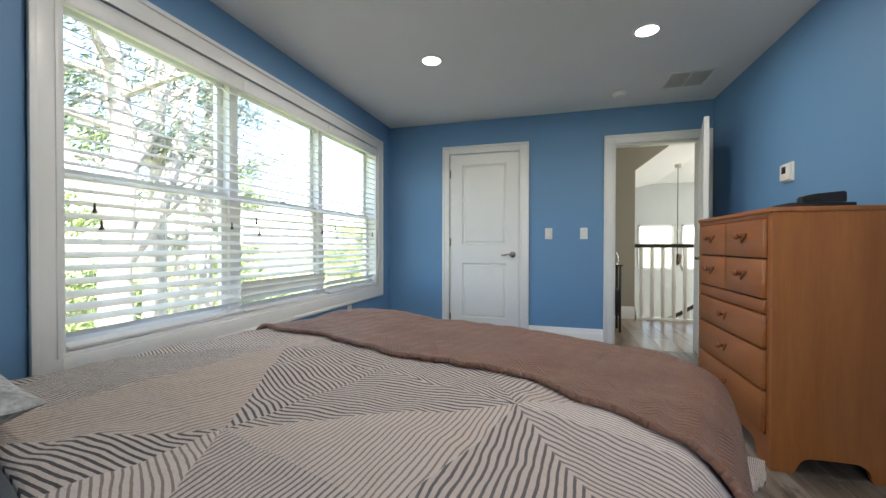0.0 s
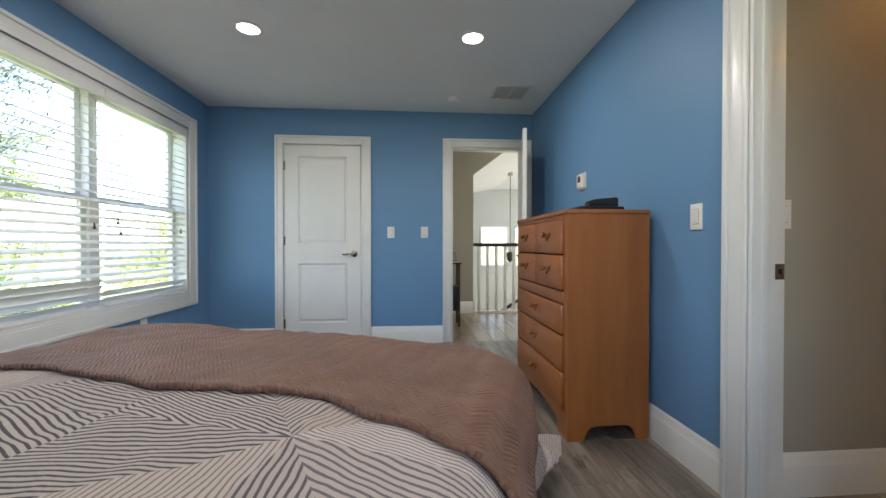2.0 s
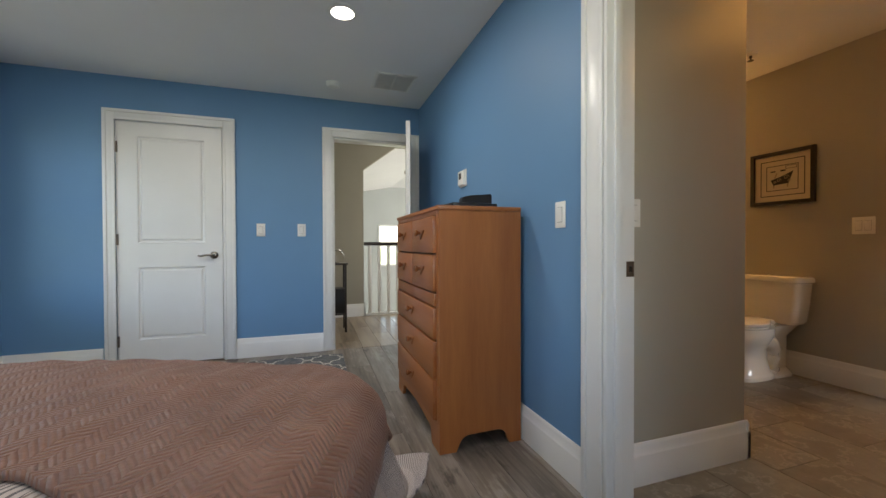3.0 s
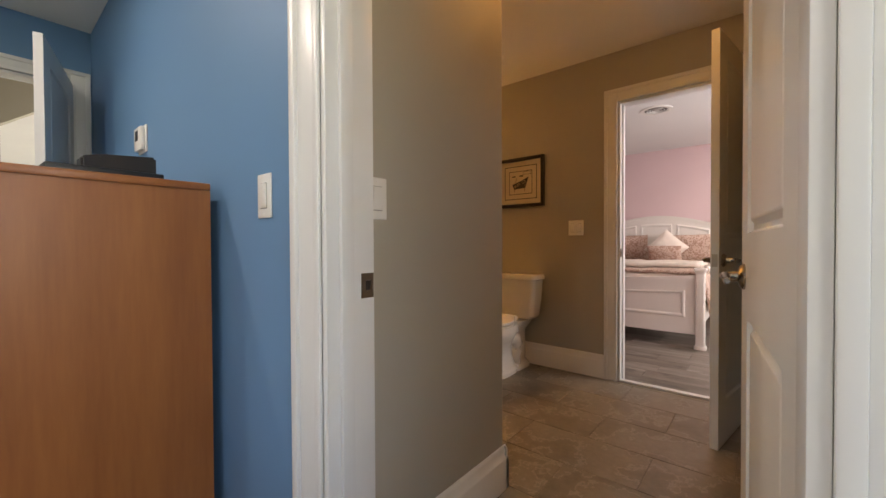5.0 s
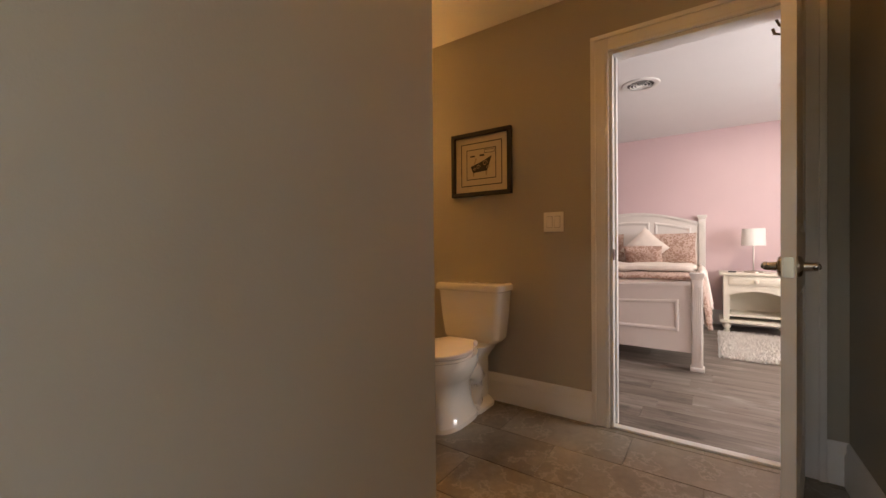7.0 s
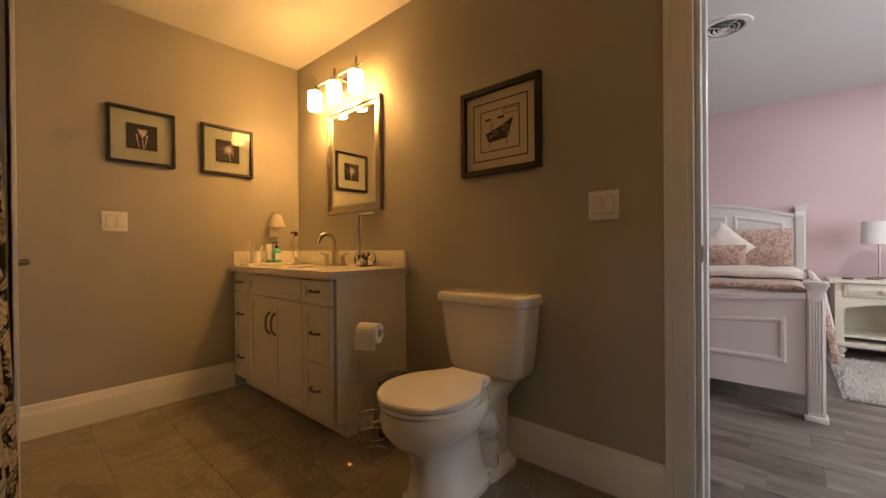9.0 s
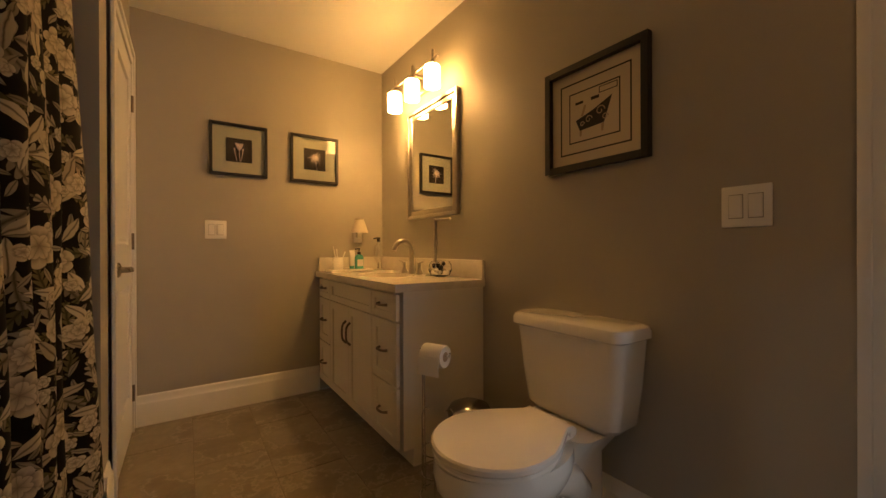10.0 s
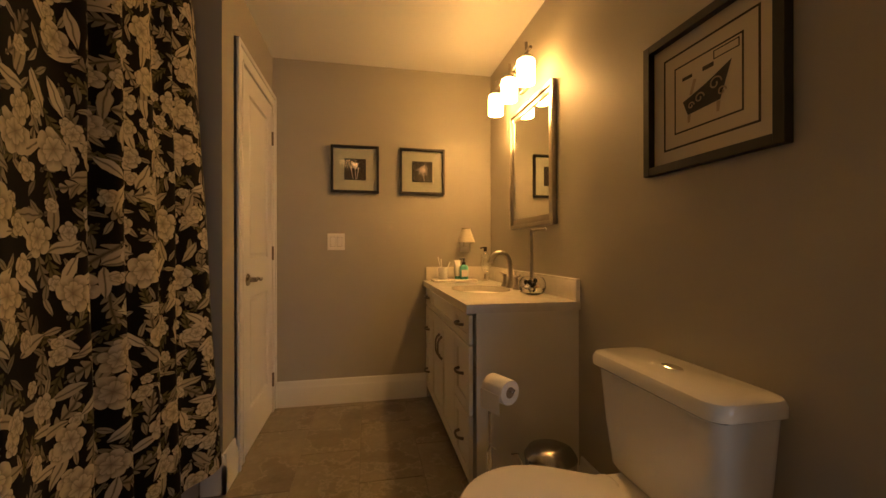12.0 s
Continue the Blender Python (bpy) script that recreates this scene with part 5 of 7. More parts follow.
def curtain():
    y0, y1, z0, z1 = -2.40, -0.945, 0.16, 2.18
    c = thing("shower_curtain", pose(0, 0, 0), "black shower curtain printed with cream flowers, drawn across the tub", "curtain")
    bm = BM()
    uvl = bm.loops.layers.uv.new("cloth")
    n, mz = 220, 46
    grid = []
    u = 0.0
    prev = None
    for i in range(n + 1):
        k = i / n
        y = y0 + (y1 - y0) * k
        ph = 2 * math.pi * 8.5 * k + 1.5 * math.sin(9 * k) + 0.8 * math.sin(23 * k)
        row = []
        base = Vector((0.875 + 0.022 * math.sin(ph), y))
        if prev is not None:
            u += (base - prev).length
        prev = base
        for j in range(mz + 1):
            h = j / mz
            z = z0 + (z1 - z0) * h
            amp = 0.026 - 0.010 * h + 0.010 * math.sin(3 * k * 7 + 2 * h)
            x = 0.868 + 0.028 * (1 - h) + amp * math.sin(ph + 0.35 * (1 - h) * math.sin(5 * k)) + 0.012 * noise.noise(Vector((k * 9, h * 3, 2)))
            x += 0.02 * (1 - h) * max(0, (k - 0.9) / 0.1)
            yy = y + 0.10 * (1 - h) ** 2 * max(0, (k - 0.8) / 0.2)
            row.append((bm.verts.new((x, yy, z + (0.012 * math.sin(ph) - 0.17 * max(0.0, (k - 0.93) / 0.07)) * h ** 8)), (u, z)))
        grid.append(row)
    for i in range(n):
        for j in range(mz):
            q = (grid[i][j], grid[i + 1][j], grid[i + 1][j + 1], grid[i][j + 1])
            f = bm.faces.new([a[0] for a in q])
            for l, a in zip(f.loops, q):
                l[uvl].uv = a[1]
    ob = part("cloth", bm, FLORAL, c)
    ob.data.set_sharp_from_angle(angle=radians(180))
    rod = thing("curtain_rod", pose(0, 0, 0), "slim nickel curtain rod across the tub alcove", "rod")
    part("rail", cyl(BM(), (0.865, -2.455, 2.235), (0.865, -0.835, 2.235), 0.0125, seg=16), NICKEL, rod)
    for y, s in ((-2.455, 1), (-0.835, -1)):
        part("flange", cyl(BM(), (0.865, y - 0.004 * s, 2.235), (0.865, y + 0.02 * s, 2.235), 0.03, 0.02, 18), NICKEL, rod)
    for i in range(12):
        y = y0 + (y1 - y0) * (i + 0.5) / 12
        bm = BM()
        tube(bm, [(0.865 + 0.022 * math.sin(a), y, 2.222 + 0.034 * math.cos(a)) for a in np.linspace(0, 2 * math.pi, 13)], 0.002, 6)
        part("ring", bm, NICKEL, c)


curtain()


def vanity_light():
    v = thing("vanity_light", pose(0, 0, 0), "nickel three-lamp vanity light with lit opal glass shades", "lamp")
    yc, z = -0.585, 2.075
    part("backplate", box(BM(), BX - 0.022, yc - 0.09, z - 0.055, BX - 0.001, yc + 0.09, z + 0.055, 0.004), NICKEL, v)
    part("arm", cyl(BM(), (BX - 0.02, yc, z + 0.03), (BX - 0.115, yc, z + 0.03), 0.010), NICKEL, v)
    part("bar", cyl(BM(), (BX - 0.115, yc - 0.30, z + 0.03), (BX - 0.115, yc + 0.30, z + 0.03), 0.008, seg=14), NICKEL, v)
    for y in (yc - 0.238, yc, yc + 0.238):
        bm = BM()
        cyl(bm, (BX - 0.115, y, z + 0.085), (BX - 0.115, y, z + 0.01), 0.009, seg=12)
        lathe(bm, [(0.012, 0.03), (0.035, 0.012), (0.037, 0.0), (0.02, -0.002)], Matrix.Translation((BX - 0.115, y, z - 0.005)), 22)
        hd = part("lamp_holder", bm, NICKEL, v)
        bm = BM()
        lathe(bm, [(0.036, 0.0), (0.046, -0.006), (0.048, -0.02), (0.048, -0.126), (0.046, -0.128), (0.044, -0.126), (0.044, -0.02), (0.034, -0.006)], Matrix.Translation((BX - 0.115, y, z - 0.004)), 26)
        part("glass_shade", bm, OPAL, v, "lit opal glass shade")
        bm = BM()
        lathe(bm, [(0.012, 0.0), (0.013, -0.04), (0.026, -0.07), (0.029, -0.09), (0.022, -0.108), (0.0, -0.115)], Matrix.Translation((BX - 0.115, y, z - 0.004)), 16)
        part("bulb", bm, BULB, v, "lit lamp bulb")


vanity_light()


def dome_light(x, y):
    d = thing("ceiling_light", pose(x, y, H), "lit ribbed glass dome light on a nickel ceiling plate", "ceiling light")
    bm = BM()
    lathe(bm, [(0.15, 0.0), (0.152, -0.006), (0.145, -0.022), (0.128, -0.026)], seg=40)
    part("ceiling_plate", bm, NICKEL, d)
    bm = BM()
    n = 96
    rings = []
    for r, z in ((0.132, -0.026), (0.134, -0.045), (0.120, -0.075), (0.085, -0.098), (0.03, -0.108)):
        rings.append([(r * (1 + 0.012 * (i % 2)) * math.cos(2 * math.pi * i / n), r * (1 + 0.012 * (i % 2)) * math.sin(2 * math.pi * i / n), z) for i in range(n)])
    loft(bm, rings)
    part("ribbed_dome", bm, DOME, d, "lit ribbed glass dome")
    bm = BM()
    lathe(bm, [(0.012, -0.106), (0.014, -0.114), (0.006, -0.124), (0.0, -0.126)], seg=16)
    part("finial", bm, NICKEL, d)


dome_light(1.30, -2.95)


def vanity_mirror():
    y0, y1, z0, z1 = -0.935, -0.345, 1.21, 1.935
    m = thing("wall_mirror", pose(0, 0, 0), "rectangular wall mirror in a brushed nickel frame over the vanity", "mirror")
    bm = BM()
    for k, (d, f) in enumerate(((0.026, 0.022), (0.016, 0.055))):
        g = 0.0 if k == 0 else 0.0225
        for q in ((y0 + g, z0 + g, y0 + f, z1 - g), (y1 - f, z0 + g, y1 - g, z1 - g), (y0 + f, z0 + g, y1 - f, z0 + f), (y0 + f, z1 - f, y1 - f, z1 - g)):
            box(bm, BX - d, q[0], q[1], BX - 0.001, q[2], q[3], 0.002)
    part("frame", bm, NICKEL, m)
    part("mirror_glass", box(BM(), BX - 0.010, y0 + 0.05, z0 + 0.05, BX - 0.002, y1 - 0.05, z1 - 0.05), MIRROR, m, smooth=False)


vanity_mirror()


# ---------- pink bedroom: large ----------
def pink_bed():
    b = thing("white_panel_bed", pose(0, 0, 0), "cream white panel bed with arched headboard, made up in rose bedding", "bed")
    y0, y1 = -2.95, -1.38
    xf, xh = 3.86, 6.02

    def post(x, y, h, s=0.074):
        bm = BM()
        box(bm, x - s / 2, y - s / 2, 0.030, x + s / 2, y + s / 2, h - 0.045, 0.003)
        p = part("bed_post", bm, PINKBEDWHITE, b)
        part("foot_block", box(BM(), x - s * 0.65, y - s * 0.65, 0, x + s * 0.65, y + s * 0.65, 0.031, 0.004), PINKBEDWHITE, p)
        for o in (-0.024, -0.012, 0.0, 0.012, 0.024):
            part("reed", box(BM(), x - s / 2 - 0.005, y + o - 0.0035, 0.06, x - s / 2 + 0.001, y + o + 0.0035, h - 0.10, 0.002), PINKBEDWHITE, p)
        cap = [[(u, v, z) for u, v in rrect(w, w, 0.006, 3, x, y)] for w, z in ((s, h - 0.05), (s * 1.12, h - 0.045), (s * 1.12, h - 0.035), (s * 1.4, h - 0.018), (s * 1.4, h - 0.003), (s * 1.34, h))]
        part("cap", loft(BM(), cap), PINKBEDWHITE, p)

    for y in (y0, y1):
        post(xf, y, 0.765)
        post(xh, y, 1.345)

    def board(nm, x, zb, zt, rise, panels, low=0.09, high=0.06):
        bm = BM()
        ya, yb = y0 + 0.04, y1 - 0.04
        n = 20
        topc = [(yb - (yb - ya) * i / n, zt + rise * math.sin(math.pi * i / n)) for i in range(n + 1)]
        prism(bm, [(ya, zb), (yb, zb)] + topc, lambda u, v, k: (x - 0.018 + 0.036 * k, u, v))
        bd = part(nm, bm, PINKBEDWHITE, b, smooth=False)
        # cap along the curved top
        bm = BM()
        prism(bm, topc + [(u, v + 0.03) for u, v in reversed(topc)], lambda u, v, k: (x - 0.035 + 0.07 * k, u, v))
        part("cap_rail", bm, PINKBEDWHITE, bd)
        for pa, pb in panels:
            bm = BM()
            a, c = ya + (yb - ya) * pa, ya + (yb - ya) * pb
            z0, z1 = zb + low, zt - high
            def top(u):
                return z1 + rise * 0.8 * math.sin(math.pi * (u - ya) / (yb - ya))
            m = 8
            out = [(a, z0), (c, z0)] + [(c - (c - a) * i / m, top(c - (c - a) * i / m)) for i in range(m + 1)]
            cyy, czz = (a + c) / 2, (z0 + z1) / 2
            def shrink(k):
                return [(cyy + (u - cyy) * (1 - k / (c - a) * 2), czz + (v - czz) * (1 - k / (z1 - z0) * 2)) for u, v in out]
            vs = []
            for k, d in ((0.0, 0.0), (0.008, 0.012), (0.022, 0.012), (0.034, 0.002)):
                vs.append([(x - 0.018 - d, u, v) for u, v in shrink(k)])
            loft(bm, vs, True)
            part("panel_moulding", bm, PINKBEDWHITE, bd, smooth=False)

    board("footboard", xf, 0.135, 0.67, -0.045, [(0.055, 0.945)], 0.16, 0.11)
    board("headboard", xh, 0.35, 1.235, 0.145, [(0.05, 0.32), (0.36, 0.64), (0.68, 0.95)])
    for y in (y0, y1):
        part("side_rail", box(BM(), xf + 0.04, y - 0.015, 0.22, xh - 0.04, y + 0.015, 0.42, 0.004), PINKBEDWHITE, b)
    part("mattress", box(BM(), xf + 0.025, y0 + 0.03, 0.40, xh - 0.05, y1 - 0.03, 0.705, 0.05, 4), CREAMCLOTH, b)

    def spread(nm, xa, xb, ze, thick, hang, material, lift, label):
        bm = BM()
        n, mm = 60, 70
        g = []
        wid = y1 - y0
        for i in range(n + 1):
            row = []
            x = xa + (xb - xa) * i / n
            for j in range(mm + 1):
                s = -hang + (wid + 2 * hang) * j / mm
                r = 0.07
                out = 0.02
                if s < 0 or s > wid:
                    d = -s if s < 0 else s - wid
                    side = -1 if s < 0 else 1
                    q = r * math.pi / 2
                    if d < q:
                        y, dz = r * math.sin(d / r), r * (1 - math.cos(d / r))
                    else:
                        y, dz = r + 0.12 * (d - q) + 0.02 * math.sin(x * 18) * (d - q) / hang, r + d - q
                    y = (y0 if side < 0 else y1) + side * (y - r + out)
                else:
                    y, dz = y0 + s, 0
                z = ze - dz + lift + 0.012 * noise.noise(Vector((x * 7, y * 7, lift * 50))) + 0.02 * noise.noise(Vector((x * 2, y * 2, 5)))
                row.append(bm.verts.new((x, y, max(z, 0.12))))
            g.append(row)
        for i in range(n):
            for j in range(mm):
                bm.faces.new((g[i][j], g[i + 1][j], g[i + 1][j + 1], g[i][j + 1]))
        ob = part(nm, bm, material, b, label)
        ob.data.set_sharp_from_angle(angle=radians(180))
        md = ob.modifiers.new("thickness", "SOLIDIFY")
        md.thickness, md.offset = thick, 1.0
        return ob

    spread("bedspread", xf + 0.03, xh - 0.42, 0.705, 0.03, 0.42, DAMASK, 0.0, "rose beige damask bedspread")
    spread("folded_blanket", xf + 0.42, xf + 0.95, 0.745, 0.045, 0.36, CREAMCLOTH, 0.0, "cream folded blanket")


pink_bed()
pillow("sham_pillow", pose(5.86, -2.60, 0.93, 68, 0, 90), 0.60, 0.42, 0.15, DAMASK, "rose damask pillow leaning on the headboard")
pillow("sham_pillow", pose(5.86, -1.80, 0.93, 68, 0, 90), 0.60, 0.42, 0.15, DAMASK, "rose damask pillow leaning on the headboard")
pillow("cushion", pose(5.66, -2.36, 0.93, 62, 45, 90), 0.40, 0.40, 0.14, CREAMCLOTH, "cream cushion standing on its corner")
pillow("bolster_cushion", pose(5.50, -2.36, 0.86, 60, 0, 90), 0.42, 0.25, 0.13, DAMASK, "small rose damask oblong cushion")


def nightstand():
    n = thing("nightstand", pose(5.62, -3.44, 0), "cream nightstand with one drawer, open shelf and bun feet", "nightstand")
    w, d, h = 0.57, 0.42, 0.665
    y0, y1, x0, x1 = -w / 2, w / 2, 0.0, d
    part("top", box(BM(), x0 - 0.03, y0 - 0.04, h - 0.03, x1, y1 + 0.04, h, 0.008), CREAMPAINT, n)
    for y in (y0, y1 - 0.02):
        part("side_panel", box(BM(), x0, y, 0.13, x1, y + 0.02, h - 0.03), CREAMPAINT, n)
    part("back_panel", box(BM(), x1 - 0.015, y0 + 0.02, 0.13, x1 - 0.002, y1 - 0.02, h - 0.03), CREAMPAINT, n)
    part("shelf", box(BM(), x0 + 0.005, y0 + 0.02, 0.18, x1 - 0.015, y1 - 0.02, 0.20), CREAMPAINT, n)
    part("divider", box(BM(), x0 + 0.005, y0 + 0.02, 0.48, x1 - 0.015, y1 - 0.02, 0.50), CREAMPAINT, n)
    part("base_moulding", box(BM(), x0 - 0.03, y0 - 0.035, 0.10, x1, y1 + 0.035, 0.135, 0.010), CREAMPAINT, n)
    bm = BM()
    a, b = y0 + 0.02, y1 - 0.02
    out = [(a, 0.50), (a, 0.13), (a + 0.035, 0.13), (a + 0.035, 0.40)] + [(a + 0.035 + (b - a - 0.07) * i / 10, 0.42 + 0.045 * math.sin(math.pi * i / 10)) for i in range(11)] + [(b - 0.035, 0.40), (b - 0.035, 0.13), (b, 0.13), (b, 0.50)]
    prism(bm, out, lambda u, v, k: (x0 - 0.002 + 0.018 * k, u, v))
    part("arched_front", bm, CREAMPAINT, n, smooth=False)
    part("carcass_front", box(BM(), x0 + 0.004, a, 0.50, x0 + 0.02, b, h - 0.03), CREAMPAINT, n)
    df = part("drawer_front", box(BM(), x0 - 0.012, a + 0.03, 0.525, x0 + 0.004, b - 0.03, 0.628, 0.006), CREAMPAINT, n)
    part("drawer_panel", box(BM(), x0 - 0.020, a + 0.055, 0.543, x0 - 0.012, b - 0.055, 0.610, 0.005), CREAMPAINT, df)
    bm = BM()
    lathe(bm, [(0.008, 0), (0.008, 0.012), (0.022, 0.020), (0.024, 0.028), (0.014, 0.036), (0, 0.037)], Matrix.Translation((x0 - 0.02, 0, 0.577)) @ Euler((0, radians(-90), 0)).to_matrix().to_4x4(), 16)
    part("knob", bm, CREAMPAINT, df)
    for x in (0.03, d - 0.05):
        for y in (y0 + 0.03, y1 - 0.03):
            bm = BM()
            lathe(bm, [(0.025, 0), (0.032, 0.02), (0.020, 0.032), (0.036, 0.05), (0.042, 0.07), (0.036, 0.09), (0.03, 0.102)], Matrix.Translation((x, y, 0)), 20)
            part("bun_foot", bm, CREAMPAINT, n)
    return n


nightstand()
tl = thing("table_lamp", pose(5.78, -3.43, 0.665), "slim nickel table lamp with a white drum shade on the nightstand", "lamp")
bm = BM()
lathe(bm, [(0.085, 0), (0.085, 0.012), (0.075, 0.018), (0.012, 0.022), (0.007, 0.03), (0.007, 0.34), (0.0, 0.341)], seg=26)
part("base", bm, NICKEL, tl)
bm = BM()
lathe(bm, [(0.105, 0.30), (0.110, 0.30), (0.105, 0.49), (0.100, 0.49)], seg=36)
for f in [f for f in bm.faces if len(f.verts) > 4]:
    bm.faces.remove(f)
part("shade", bm, SHADEWHITE, tl, "white drum shade")
solid("remote_control", box(BM(), 5.66, -3.27, 0.666, 5.70, -3.20, 0.679, 0.004), BLACKPLASTIC, "small black remote on the nightstand", "remote")
cd = thing("power_cord", pose(0, 0, 0), "thin white lamp cord running from the outlet behind the nightstand", "cord")
bm = BM()
tube(bm, [(PX - 0.012, -3.93, 0.40), (PX - 0.03, -3.925, 0.37), (PX - 0.035, -3.90, 0.28), (PX - 0.04, -3.84, 0.215), (PX - 0.04, -3.76, 0.20), (PX - 0.04, -3.70, 0.235)], 0.0035, 8)
part("cable", bm, PLASTIC, cd)
part("plug", box(BM(), PX - 0.035, -3.942, 0.385, PX - 0.009, -3.918, 0.412, 0.004), PLASTIC, cd)
# shag rug
bm = BM()
rs = random.Random(5)
box(bm, 4.35, -4.25, 0.001, 5.45, -3.12, 0.018, 0.004)
me_v, me_f = [], []
for i in range(15000):
    x, y = rs.uniform(4.33, 5.47), rs.uniform(-4.27, -3.10)
    h, a = rs.uniform(0.025, 0.05), rs.uniform(0, 6.28)
    dx, dy = 0.02 * math.cos(a), 0.02 * math.sin(a)
    lx, ly = rs.uniform(-0.02, 0.02), rs.uniform(-0.02, 0.02)
    k = len(me_v)
    me_v += [(x - dx * 0.3, y - dy * 0.3, 0.01), (x + dx * 0.3, y + dy * 0.3, 0.01), (x + lx, y + ly, h)]
    me_f.append((k, k + 1, k + 2))
shag = solid("shag_rug", bm, RUGWHITE, "white shaggy rug beside the bed", "rug")
pm = bpy.data.meshes.new("pile")
pm.from_pydata(me_v, [], me_f)
pm.materials.append(RUGWHITE)
pile = new("pile", pm)
pile.parent = shag
tagged(pile, kind="stuff")


# ---------- bedroom: blinds, fittings ----------
def blind(y0, y1, seed, bunched=0, rail_z=0.60, rail_tilt=0.0):
    rs = random.Random(seed)
    b = thing("venetian_blind", pose(0, 0, 0), "white two-inch slat blind lowered over the window, slats open", "blind", "blinds of the wide window")
    xc = X0 - 0.032
    part("headrail", box(BM(), xc - 0.028, y0, 2.0, xc + 0.028, y1, 2.048, 0.004), SLAT, b)
    part("valance", box(BM(), xc + 0.029, y0 - 0.002, 1.985, xc + 0.036, y1 + 0.002, 2.05, 0.002), SLAT, b)
    w = y1 - y0 - 0.01
    bm = BM()
    prof = [(-0.028, 0.0), (-0.014, 0.0030), (0.0, 0.0040), (0.014, 0.0030), (0.028, 0.0)]
    out = prof + [(u, v - 0.0028) for u, v in reversed(prof)]
    prism(bm, out, lambda u, v, k: (u, -w / 2 + w * k, v))
    me = bpy.data.meshes.new("slat")
    bmesh.ops.recalc_face_normals(bm, faces=bm.faces)
    bm.to_mesh(me)
    bm.free()
    me.materials.append(SLAT)
    z = 1.955
    pitch = 0.054
    zs = []
    while z > rail_z + 0.035 + bunched * 0.038:
        zs.append((z, 23 + rs.uniform(-2.5, 2.5)))
        z -= pitch
    for i in range(bunched):
        zs.append((rail_z + 0.035 + (bunched - 1 - i) * 0.042, -62.0 if i < bunched - 2 else -48.0 + 10 * (i - bunched + 2)))
    if not bunched:
        zs[-1] = (zs[-1][0], -32.0)
    for z, t in zs:
        s = new("slat", me)
        s.matrix_world = pose(xc + rs.uniform(-0.003, 0.003), (y0 + y1) / 2, z, rs.uniform(-0.25, 0.25), t, 0)
        s.parent = b
    s = part("bottom_rail", box(BM(), -0.026, -w / 2, -0.008, 0.026, w / 2, 0.008, 0.004), SLAT, b)
    s.matrix_world = pose(xc + 0.012, (y0 + y1) / 2, rail_z, rail_tilt, 14, 0)
    for yy in (y0 + 0.13, (y0 + y1) / 2, y1 - 0.13):
        bm = BM()
        for dx in (-0.026, 0.026):
            cyl(bm, (xc + dx, yy, rail_z), (xc + dx, yy, 2.0), 0.0008, seg=5)
        part("ladder_cord", bm, SLAT, b)
    for yy, zt in ((y0 + 0.10, 1.20), (y0 + 0.125, 1.13), (y1 - 0.09, 1.16)):
        bm = BM()
        cyl(bm, (xc + 0.034, yy, zt), (xc + 0.034, yy, 2.0), 0.0010, seg=5)
        cd = part("pull_cord", bm, SLAT, b)
        bm = BM()
        lathe(bm, [(0.003, 0.0), (0.005, -0.012), (0.004, -0.02), (0.009, -0.036), (0.011, -0.042), (0.0, -0.044)], Matrix.Translation((xc + 0.034, yy, zt)), 10)
        part("tassel", bm, DARKMETAL, cd, "dark brown pull tassel")
    return b


blind(WIN[0] + 0.02, WIN[0] + third - 0.004, 1, rail_z=0.612, rail_tilt=0.2)
blind(WIN[0] + third + 0.004, WIN[0] + 2 * third - 0.004, 2, bunched=4, rail_z=0.606, rail_tilt=-0.6)
blind(WIN[0] + 2 * third + 0.004, WIN[1] - 0.02, 3, bunched=2, rail_z=0.615)


def plate(m, gangs, label, style="rocker", group="wall switches"):
    """A wall plate in the local x-z plane, facing -y."""
    p = thing("light_switch" if style != "outlet" else "wall_outlet", m, label, "switch" if style != "outlet" else "outlet", group)
    w = 0.072 if gangs == 1 else 0.118
    part("cover_plate", box(BM(), -w / 2, -0.006, -0.058, w / 2, 0.0, 0.058, 0.003), PLASTIC, p)
    for g in range(gangs):
        cx = 0 if gangs == 1 else (-0.023 + 0.046 * g)
        if style == "outlet":
            for z in (-0.02, 0.02):
                bm = BM()
                lathe(bm, [(0.017, 0), (0.017, 0.003), (0.0, 0.003)], Matrix.Translation((cx, -0.006, z)) @ Euler((radians(90), 0, 0)).to_matrix().to_4x4(), 20)
                s = part("socket", bm, PLASTIC, p)
                bm = BM()
                for dx in (-0.006, 0.006):
                    box(bm, cx + dx - 0.001, -0.0096, z - 0.002, cx + dx + 0.001, -0.0088, z + 0.006)
                part("slots", bm, BLACKPLASTIC, s)
        else:
            # grey rim whose colour stands in for the shaded gap round the rocker
            part("surround", box(BM(), cx - 0.0175, -0.0068, -0.034, cx + 0.0175, -0.004, 0.034, 0.0008), GAPGREY, p)
            r = part("rocker", box(BM(), cx - 0.0158, -0.003, -0.0318, cx + 0.0158, 0.003, 0.0318, 0.0015), PLASTIC, p)
            r.matrix_local = pose(0, -0.007, 0, 3, 0, 0)
        for z in (-0.048, 0.048):
            part("screw", cyl(BM(), (cx, -0.0055, z), (cx, -0.0068, z), 0.003, seg=10), PLASTIC, p)
    return p


